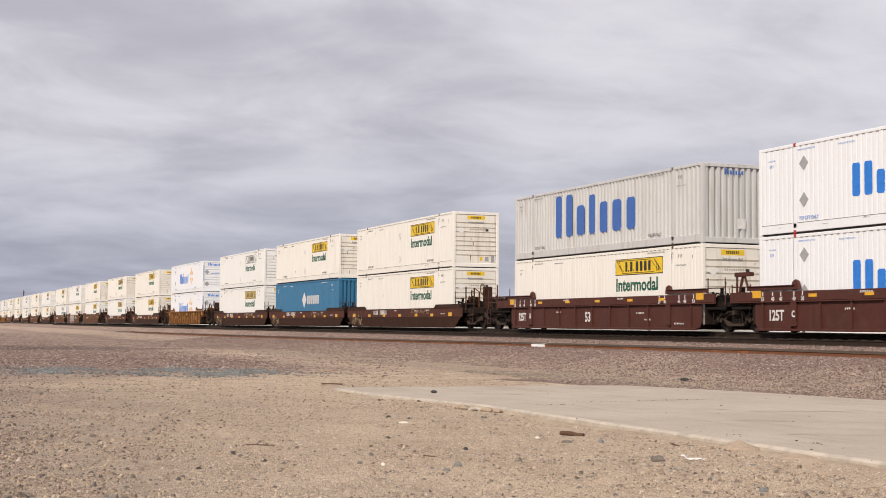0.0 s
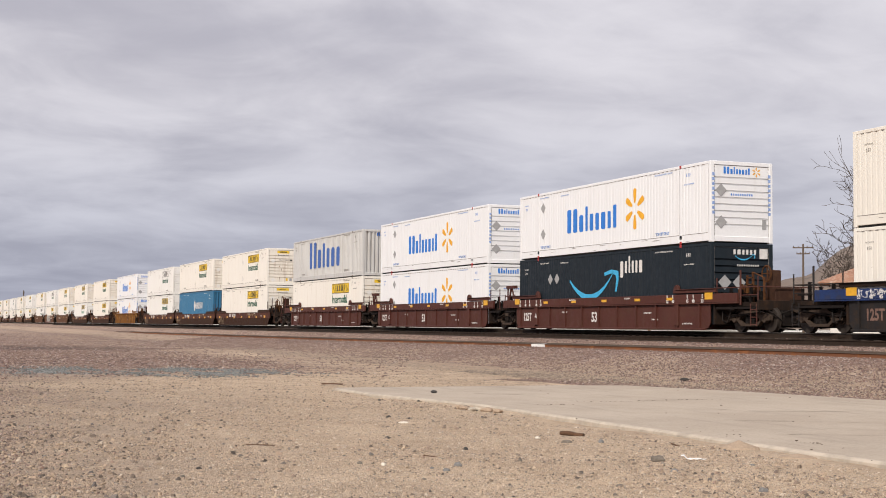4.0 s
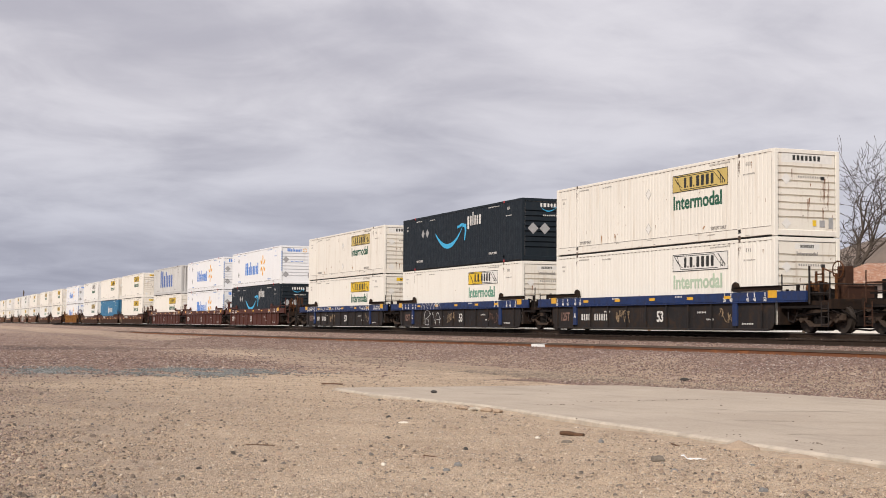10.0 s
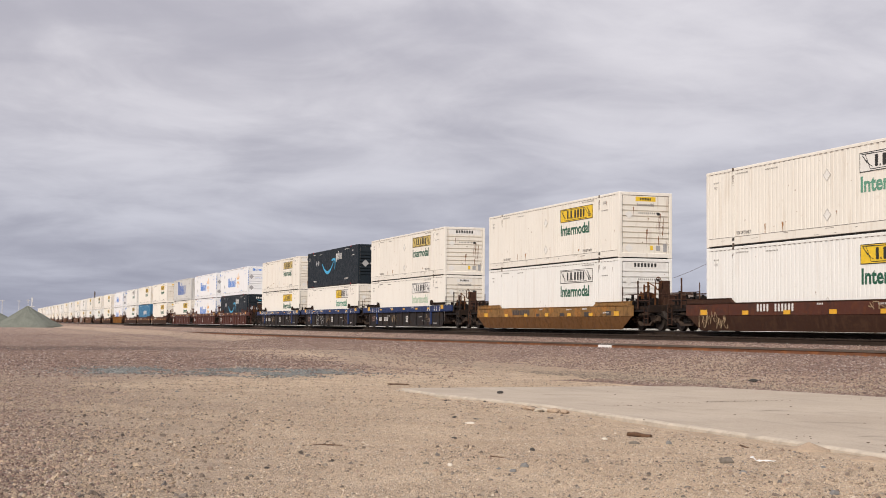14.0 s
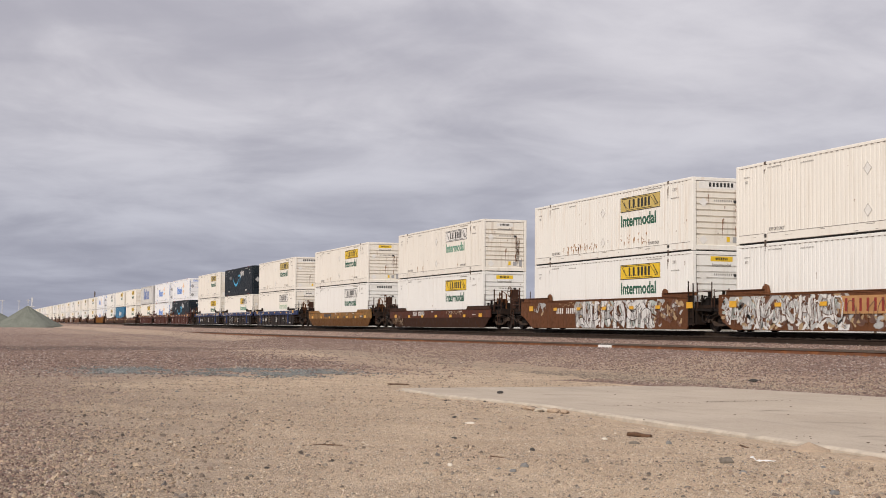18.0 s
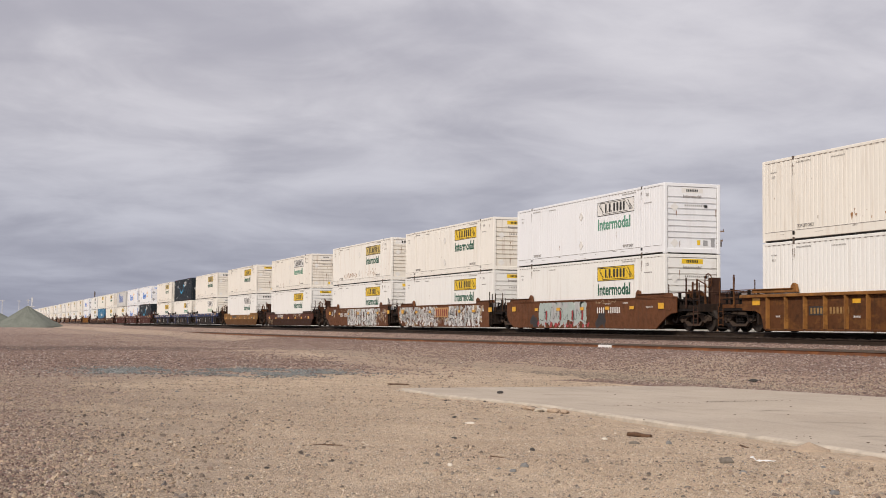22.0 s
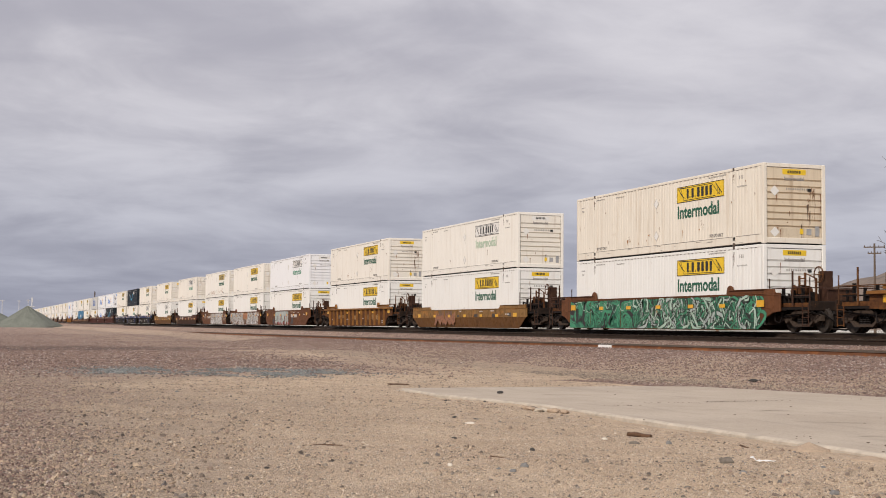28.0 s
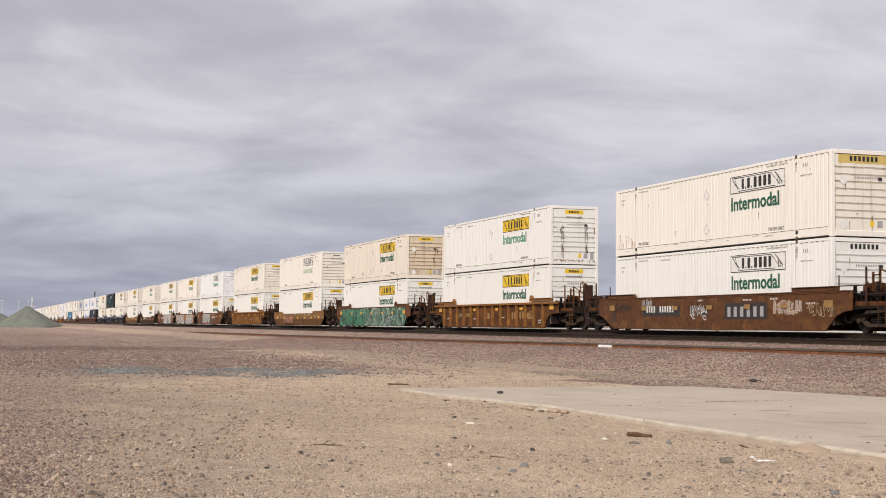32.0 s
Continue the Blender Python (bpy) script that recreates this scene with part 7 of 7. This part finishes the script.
# ---------------------------------------------------------------- far things beside and behind the line
def stone_heap(x, y, r, h, seed):
    """A heap of crushed stone at its angle of rest."""
    v, f = [(0, 0, h)], []
    n, m = 40, 14
    for j in range(1, m + 1):
        for i in range(n):
            a, q = 2 * math.pi * i / n, j / m
            w = 1 + 0.10 * noise.noise((math.cos(a) * 1.3, math.sin(a) * 1.3, seed)) * 2
            lump = 0.09 * h * noise.noise((q * 4 + seed, math.cos(a) * 3, math.sin(a) * 3))
            v.append((r * q * w * math.cos(a), r * q * w * math.sin(a), h * (1 - q) ** 1.05 * (1 if q < 1 else 0) + lump * (1 - q) - (0.4 if j == m else 0)))
    for i in range(n):
        f.append((0, 1 + i, 1 + (i + 1) % n))
        for j in range(m - 1):
            f.append((1 + j * n + i, 1 + (j + 1) * n + i, 1 + (j + 1) * n + (i + 1) % n, 1 + j * n + (i + 1) % n))
    me = Shape().add(v, f).mesh("spoil_mound")
    me.materials.append(HEAP)
    ob = new("spoil_mound", me)
    ob.location = (x, y, float(ground_height(x, y)))
    return tagged(ob, "large mound of grey-green crushed stone in the yard", "spoil mound", "spoil mounds")


HEAP = paint("grey_green_stone", (0.175, 0.185, 0.16), (0.105, 0.11, 0.095), 0.6, 0.95, 0.5, 0.7, relief=1.0, reach=0.5, gloss=0.1)
stone_heap(-329.8, 11.4, 8.2, 4.9, 2)
stone_heap(-336.0, 4.3, 8.0, 3.7, 5)
stone_heap(-330.0, -9.0, 8.0, 4.2, 8)

WOOD_GREY = paint("weathered_pole_wood", (0.13, 0.095, 0.07), (0.06, 0.045, 0.035), 0.4, 0.9, 0.5, 0.75)
WOOD_WARM = paint("brown_pole_wood", (0.20, 0.125, 0.075), (0.09, 0.06, 0.04), 0.4, 0.9, 0.5, 0.75)
MAST_WHITE = plain("pale_painted_steel", (0.62, 0.62, 0.60), 0.5)


def utility_pole(x, y, high, arms, turn, material=WOOD_GREY, label="weathered wooden utility pole with crossarms"):
    z = float(ground_height(x, y))
    t = thing("utility_pole", x, y, z, label, "utility pole", "utility poles")
    t.rotation_euler = (0, 0, radians(turn))
    part("shaft", Shape().tube((0, 0, -0.5), (0, 0, high), 0.17, 0.11, 10), material, t)
    for h, w in arms:
        part("crossarm", Shape().box(-w / 2, w / 2, -0.16, -0.06, high - h - 0.07, high - h + 0.07), material, t)
        for q in (-0.46, -0.2, 0.2, 0.46):
            part("insulator", shared(("insulator",), lambda: Shape().tube((0, 0, 0), (0, 0, 0.16), 0.05, 0.035, 8)), DARK_CAST, t, "", pose(q * w, -0.11, high - h + 0.07))
    return t


utility_pole(-141.5, 103.0, 11.5, ((0.45, 2.5), (1.2, 1.6)), 52)
far_pole = utility_pole(-130.0, 74.8, 11.8, ((0.45, 2.4), (1.45, 2.0)), 12, WOOD_WARM, "brown wooden utility pole with transformer and crossarms")
part("transformer", Shape().tube((0.55, -0.1, 9.75), (0.55, -0.1, 10.45), 0.2, 0.2, 12).tube((-0.6, -0.1, 10.2), (-0.6, -0.1, 10.6), 0.11, 0.11, 10).box(0.05, 0.4, -0.15, -0.05, 9.95, 10.15), TRUCK_STEEL, far_pole, "dark grey transformer can")
cable = Shape()
a, b = Vector((-130.0, 74.8, 7.6)), Vector((-233.6, 114.2, 8.4))
cable.rod([a.lerp(b, i / 14) + Vector((0, 0, -5.0 * (i / 14) * (1 - i / 14))) for i in range(15)], 0.022, 5)
tagged(part("cable", cable, DARK_CAST, None, "thin sagging black cable strung from a pole"), category="cable")
for x, y in ((-560.0, 10.0), (-560.0, 16.2), (-560.0, 19.6)):
    utility_pole(x, y, 9.6, ((0.3, 1.6),), 90, MAST_WHITE, "distant pale pole with a short crossarm")


def signal_mast(x, y, high, label):
    t = thing("signal_mast", x, y, float(ground_height(x, y)), label, "signal mast", "signal masts")
    part("mast", Shape().tube((0, 0, -0.3), (0, 0, high), 0.16, 0.12, 10), DARK_CAST if y > 30 else MAST_WHITE, t)
    part("signal_head", Shape().prism([(-0.12, 0), (0.12, 0), (0.18, 0.3), (0.18, 1.1), (0.1, 1.3), (-0.1, 1.3), (-0.18, 1.1), (-0.18, 0.3)], -0.15, 0.15, "x"), DARK_CAST if y > 30 else MAST_WHITE, t, "", pose(0.2, 0, high - 1.4))
    part("platform", Shape().box(-0.5, 0.5, -0.75, 0.75, high - 2.6, high - 2.45), DARK_CAST if y > 30 else MAST_WHITE, t)
    return t


signal_mast(-418.7, 33.4, 10.3, "dark railway signal mast beside the line")
signal_mast(-399.7, 15.0, 8.0, "pale signal mast beyond the stone heap")

ROOF_RUST = paint("rusted_roof_sheet", (0.34, 0.165, 0.095), (0.56, 0.47, 0.40), 0.6, 0.6, 0.7, 0.75, reach=0.5, patch=(0.20, 0.085, 0.05, 0.6))
WALL_WHITE = plain("limewashed_wall", (0.66, 0.64, 0.60), 0.8, 0.85, 1.0)


def shed(x, y, turn):
    """White building under a rusty hipped iron roof."""
    t = thing("shed", x, y, -0.95, "white building with a rusty hipped iron roof", "building")
    t.rotation_euler = (0, 0, radians(turn))
    L, W, E, R = 15.0, 8.0, 4.75, 6.35
    for nm, b in (("wall", (0.9, L - 0.9, 0.9, 1.1)), ("wall", (0.9, L - 0.9, W - 1.1, W - 0.9)), ("wall", (0.9, 1.1, 1.1, W - 1.1)), ("wall", (L - 1.1, L - 0.9, 1.1, W - 1.1))):
        part(nm, Shape().box(*b, 0, E), WALL_WHITE, t)
    for k, q in enumerate(([(0, 0, E), (L, 0, E), (L - 4, W / 2, R), (3.6, W / 2, R)], [(L, W, E), (0, W, E), (3.6, W / 2, R), (L - 4, W / 2, R)],
                           [(0, W, E), (0, 0, E), (3.6, W / 2, R)], [(L, 0, E), (L, W, E), (L - 4, W / 2, R)])):
        n = len(q)
        s = Shape().add(q + [(a, b, c - 0.1) for a, b, c in q], [tuple(range(n)), tuple(range(n, 2 * n))[::-1]] + [(i, n + i, n + (i + 1) % n, (i + 1) % n) for i in range(n)])
        part("roof_slope", s, ROOF_RUST, t, "rusty iron roof sheet")
    for i in range(22):
        s = Shape().box(-0.02, 0.02, 0.05, W / 2 - 0.05, 0, 0.05)
        x0 = 0.7 + i * 0.64
        top = min(1.0, x0 / 3.6, (L - x0) / 4.0)
        s = Shape().add([(x0 - 0.02, 0.02, E + 0.01), (x0 + 0.02, 0.02, E + 0.01), (x0 + 0.02, W / 2 * top, E + (R - E) * top + 0.01), (x0 - 0.02, W / 2 * top, E + (R - E) * top + 0.01),
                         (x0 - 0.02, 0.02, E + 0.05), (x0 + 0.02, 0.02, E + 0.05), (x0 + 0.02, W / 2 * top, E + (R - E) * top + 0.05), (x0 - 0.02, W / 2 * top, E + (R - E) * top + 0.05)],
                        [(0, 1, 5, 4), (1, 2, 6, 5), (2, 3, 7, 6), (3, 0, 4, 7), (4, 5, 6, 7)])
        part("roof_seam", s, ROOF_RUST, t)
    for x0 in (2.6, 6.4, 10.4):
        w = part("window", Shape().box(x0, x0 + 1.2, 0.86, 0.9, 1.5, 2.8), GAP_BLACK, t, "dark window opening")
        part("frame", Shape().box(x0 - 0.08, x0, 0.84, 0.9, 1.42, 2.88).box(x0 + 1.2, x0 + 1.28, 0.84, 0.9, 1.42, 2.88).box(x0, x0 + 1.2, 0.84, 0.9, 2.8, 2.88).box(x0, x0 + 1.2, 0.84, 0.9, 1.42, 1.5), WOOD_GREY, w)
    return t


shed(-88.3, 65.6, 52)

BARK = paint("grey_brown_bark", (0.085, 0.066, 0.053), (0.04, 0.032, 0.028), 0.5, 0.95, 0.3, 0.7)


def bare_tree(x, y, high, lean, seed):
    """A leafless tree: a tapered trunk, limbs and fine twigs."""
    g = random.Random(seed)
    trunk, limbs, twigs = Shape(), Shape(), Shape()

    def grow(a, way, length, r, depth):
        steps = 4 if depth < 2 else 3
        for i in range(steps):
            bend = Vector((g.uniform(-1, 1), g.uniform(-1, 1), g.uniform(-0.6, 0.9))) * (0.2 + 0.06 * depth)
            way = (way + bend).normalized()
            b = a + way * (length / steps)
            r2 = r * (0.86 if i < steps - 1 else 0.72)
            r, r2 = max(r, 0.022), max(r2, 0.018)
            (trunk if depth == 0 else limbs if depth < 3 else twigs).tube(a, b, r, r2, 8 if depth < 2 else 5 if depth < 3 else 3, depth < 2)
            a, r = b, r2
            if depth and i < steps - 1 and g.random() < 0.75 and depth < 5:
                side = (way * 0.6 + Vector((g.uniform(-1, 1), g.uniform(-1, 1), g.uniform(-0.5, 0.5)))).normalized()
                grow(a, side, length * g.uniform(0.45, 0.7), r * 0.62, depth + 1)
        if depth < 5:
            for _ in range(3 if depth < 1 else 2):
                side = (way + Vector((g.uniform(-1, 1), g.uniform(-1, 1), g.uniform(-0.4, 0.4))) * (0.85 if depth > 1 else 0.62)).normalized()
                grow(a, side, length * g.uniform(0.62, 0.85), r * g.uniform(0.68, 0.88), depth + 1)

    grow(Vector((0, 0, -0.3)), Vector((*lean, 1)).normalized(), high * 0.31, high * 0.034, 0)
    t = thing("bare_tree", x, y, -0.95, "tall leafless grey-brown tree behind the railway", "tree", "bare trees")
    part("trunk", trunk, BARK, t)
    part("crown", limbs, BARK, t)
    tagged(part("twig_haze", twigs, BARK, t), kind="stuff")
    return t


bare_tree(-102.6, 79.9, 20.4, (-0.1, 0.05), 3)
bare_tree(-104.5, 88.0, 21.0, (0.05, 0.1), 8)
bare_tree(-97.6, 77.4, 11.0, (-0.2, -0.25), 14)
bare_tree(-96.0, 88.0, 18.0, (0.1, 0.0), 21)

# ---------------------------------------------------------------- small things on the ground
DARK_ROCK = plain("dark_rock", (0.05, 0.045, 0.042), 0.9, 0.6, 20.0)
GREY_ROCK = plain("grey_brown_rock", (0.17, 0.145, 0.12), 0.9, 0.7, 20.0)
BLUE_ROCK = plain("blue_grey_rock", (0.20, 0.195, 0.19), 0.9, 0.7, 20.0)
PALE_ROCK = plain("pale_rock", (0.66, 0.60, 0.52), 0.85, 0.85, 20.0)
STICK = plain("brown_bark_piece", (0.12, 0.06, 0.03), 0.9, 0.5, 25.0)
SAND_HEAP = plain("heaped_sand", (0.40, 0.30, 0.215), 0.95, 0.72, 40.0)
CRUMBLED = plain("crumbled_concrete", (0.47, 0.405, 0.325), 0.9, 0.75, 20.0)
PAPER = plain("white_litter", (0.78, 0.77, 0.76), 0.6, 0.94, 9.0)


def rest(x, y):
    on_pad = -24.6 < x < 2 and 8.1 < y < 13.3 + (x + 24.7) * 0.13
    return PAD_TOP if on_pad else float(ground_height(x, y))


def rock(name, x, y, sx, sy, sz, material, label, seed, turn=0.0, sink=0.25, category="stone", group="loose stones"):
    bm = bmesh.new()
    bmesh.ops.create_icosphere(bm, subdivisions=3 if sx < 0.1 else 4, radius=1.0)
    for v in bm.verts:
        k = 1 + 0.28 * noise.noise(v.co * 1.2 + Vector((seed, 0, 0))) + 0.12 * noise.noise(v.co * 3.1 + Vector((0, seed, 0)))
        v.co = Vector((v.co.x * sx, v.co.y * sy, v.co.z * sz)) * k
    me = bpy.data.meshes.new(name)
    bm.to_mesh(me)
    bm.free()
    me.materials.append(material)
    me.polygons.foreach_set("use_smooth", [name == "sand_mound"] * len(me.polygons))
    ob = new(name, me)
    ob.location, ob.rotation_euler = (x, y, rest(x, y) + sz * (1 - 2 * sink)), (0, 0, radians(turn))
    return tagged(ob, label, category, group)


# across is the way in which the camera sees a thing's length: north-east
rock("stone", -22.36, 8.62, 0.055, 0.039, 0.028, DARK_ROCK, "small black stone lying on the concrete slab", 1, 65, 0.15)
rock("stone", -27.35, 16.65, 0.1, 0.055, 0.042, DARK_ROCK, "dark flat stone on the reddish gravel", 2, 65, 0.12)
rock("stone", -11.05, 6.45, 0.066, 0.044, 0.039, GREY_ROCK, "grey-brown stone beside white litter", 3, 60)
rock("stone", -13.6, 6.45, 0.030, 0.022, 0.017, PALE_ROCK, "small pale stone on the sand", 4, 60)
rock("stone", -13.0, 6.5, 0.055, 0.033, 0.019, GREY_ROCK, "flat brown stone on the sand", 5, 60)
rock("stone", -12.9, 6.85, 0.028, 0.028, 0.025, BLUE_ROCK, "blue-grey stone on the sand", 6, 20)
rock("stone", -11.2, 4.55, 0.040, 0.031, 0.023, BLUE_ROCK, "blue-grey angular stone on the sand", 7, 40)
rock("stone", -10.1, 6.05, 0.033, 0.028, 0.022, BLUE_ROCK, "blue-grey stone on the sand", 8, 40)
rock("stone", -8.75, 6.0, 0.036, 0.026, 0.024, BLUE_ROCK, "blue-grey broken stone on the sand", 9, 80)
rock("stone", -17.2, 6.0, 0.033, 0.028, 0.028, DARK_ROCK, "dark stone on the sand", 10, 80)
rock("stone", -16.2, 5.85, 0.061, 0.039, 0.019, PALE_ROCK, "pale flat stone on the sand", 11, 60)
rock("stone", -11.3, 3.9, 0.022, 0.022, 0.019, PALE_ROCK, "small pale stone on the sand", 12, 60)
rock("stone", -12.6, 5.2, 0.028, 0.022, 0.022, DARK_ROCK, "dark stone on the sand", 13, 10)
for i, (x, y) in enumerate(((-18.25, 7.5), (-18.05, 7.62), (-17.8, 7.66), (-18.4, 7.58), (-17.6, 7.74), (-17.95, 7.5), (-18.7, 7.6))):
    rock("rubble", x, y, 0.11 - 0.008 * i, 0.06, 0.036, (SAND_HEAP, CRUMBLED, SAND_HEAP, GREY_ROCK)[i % 4], "crumbled concrete and sand fallen from the slab edge", 20 + i, 30 * i, 0.2, "rubble", "rubble at the slab")


def sand_mound(x, y, r, h, label):
    """A little cone of poured sand."""
    v, f, n, m = [(0, 0, h)], [], 26, 9
    for j in range(1, m + 1):
        for i in range(n):
            a, q = 2 * math.pi * i / n, j / m
            k = 1 + 0.16 * noise.noise((math.cos(a) * 1.4 + x, math.sin(a) * 1.4, y))
            v.append((r * q * k * math.cos(a), r * q * k * math.sin(a), h * (1 - q) ** 1.3 + 0.05 * h * noise.noise((q * 9, a * 2, x)) - (0.05 if j == m else 0)))
    for i in range(n):
        f.append((0, 1 + i, 1 + (i + 1) % n))
        f += [(1 + j * n + i, 1 + (j + 1) * n + i, 1 + (j + 1) * n + (i + 1) % n, 1 + j * n + (i + 1) % n) for j in range(m - 1)]
    me = Shape().add(v, f).mesh("sand_mound")
    me.polygons.foreach_set("use_smooth", [True] * len(me.polygons))
    me.materials.append(SAND_HEAP)
    ob = new("sand_mound", me)
    ob.location = (x, y, float(ground_height(x, y)))
    return tagged(ob, label, "sand mound", "sand mounds")


sand_mound(-11.85, 7.84, 0.22, 0.075, "little cone of sand against the concrete slab")
sand_mound(-10.95, 7.9, 0.2, 0.03, "low drift of sand on the slab edge")
g = random.Random(77)
for i in range(40):
    r, a = math.exp(g.uniform(math.log(9.8), math.log(26))), radians(g.uniform(-88, -54))
    x, y = r * math.sin(a), r * math.cos(a)
    if off_pad(np.array([x]), np.array([y]))[0] and y < 15:
        q = g.uniform(0.014, 0.026)
        rock("stone", x, y, q * g.uniform(1, 1.5), q, q * g.uniform(0.5, 0.8), g.choice((GREY_ROCK, BLUE_ROCK, GREY_ROCK, DARK_ROCK)), "loose stone lying on the sand", 50 + i, g.uniform(0, 180))


def stick(x, y, length, r, turn, seed, label):
    """A short crooked piece of wood."""
    g, s, a = random.Random(seed), Shape(), Vector((-length / 2, 0, r * 0.8))
    for i in range(5):
        b = a + Vector((length / 5, g.uniform(-0.4, 0.4) * r, g.uniform(-0.3, 0.3) * r))
        s.tube(a, b, r * g.uniform(0.75, 1.05), r * g.uniform(0.75, 1.05), 9)
        a = b
    me = s.mesh("stick")
    me.materials.append(STICK)
    ob = new("stick", me)
    ob.location, ob.rotation_euler = (x, y, rest(x, y)), (0, 0, radians(turn))
    return tagged(ob, label, "stick", "sticks")


stick(-14.05, 7.1, 0.30, 0.028, 35, 1, "thick brown piece of bark on the sand")
stick(-13.7, 3.4, 0.36, 0.006, 50, 2, "thin brown twig on the sand")
stick(-11.9, 4.6, 0.30, 0.007, 20, 3, "thin brown twig on the sand")
stick(-12.4, 7.45, 0.26, 0.012, -10, 4, "short dark twig beside the slab")
stick(-27.0, 8.2, 0.5, 0.015, 40, 5, "grey weathered stick on the sand")

# crumpled litter
g = random.Random(4)
pts, fs = [], []
for i in range(9):
    for j in range(4):
        pts.append((i * 0.028 - 0.11, j * 0.022 - 0.03, 0.008 + 0.012 * g.random() + (0.03 if i < 2 else 0.0)))
fs = [(i * 4 + j, (i + 1) * 4 + j, (i + 1) * 4 + j + 1, i * 4 + j + 1) for i in range(8) for j in range(3)]
me = Shape().add(pts, fs).mesh("litter")
me.materials.append(PAPER)
litter = new("litter", me)
litter.location, litter.rotation_euler = (-10.72, 6.62, rest(-10.72, 6.62) + 0.01), (0, 0, radians(59))
thick = litter.modifiers.new("thickness", "SOLIDIFY")
thick.thickness = 0.004
tagged(litter, "crumpled white paper litter lying on the sand", "litter")

# white-painted joint on the siding's near rail
s = Shape().box(-0.52, 0.52, 21.415, 21.463, -0.14, -0.03)
for i in range(4):
    s.tube((-0.39 + 0.26 * i, 21.39, -0.085), (-0.39 + 0.26 * i, 21.42, -0.085), 0.03, n=8)
s.box(-0.5, 0.5, 21.464, 21.536, 0.002, 0.006)
joint = part("joint_bar", s, PAPER, None, "white-painted steel joint bar on a rusty rail")
joint.location = (-45.2, 0, float(siding_top(-45.2)))
tagged(joint, category="rail joint")


# ---------------------------------------------------------------- motion of the train
def motions():
    rows_of = lambda ob: [(t, Matrix.Translation((ob.location.x - travel(t), ob.location.y, ob.location.z))) for t in (0, 4, 8, 12, 16, 20, 24, 28, 32)]
    for ob in ROLLING:
        walk(ob, rows_of(ob))
    first = {}
    for dx, w in WHEELSETS:
        if dx not in first:
            walk(w, [(i / 30, pose(dx, 0, WHEEL) @ Matrix.Rotation(-travel(i / 30) / WHEEL, 4, "Y")) for i in range(961)])
            first[dx] = w
        else:
            w.rotation_mode = "QUATERNION"
            keys = w.animation_data_create()
            keys.action = first[dx].animation_data.action
            keys.action_slot = first[dx].animation_data.action_slot


motions()
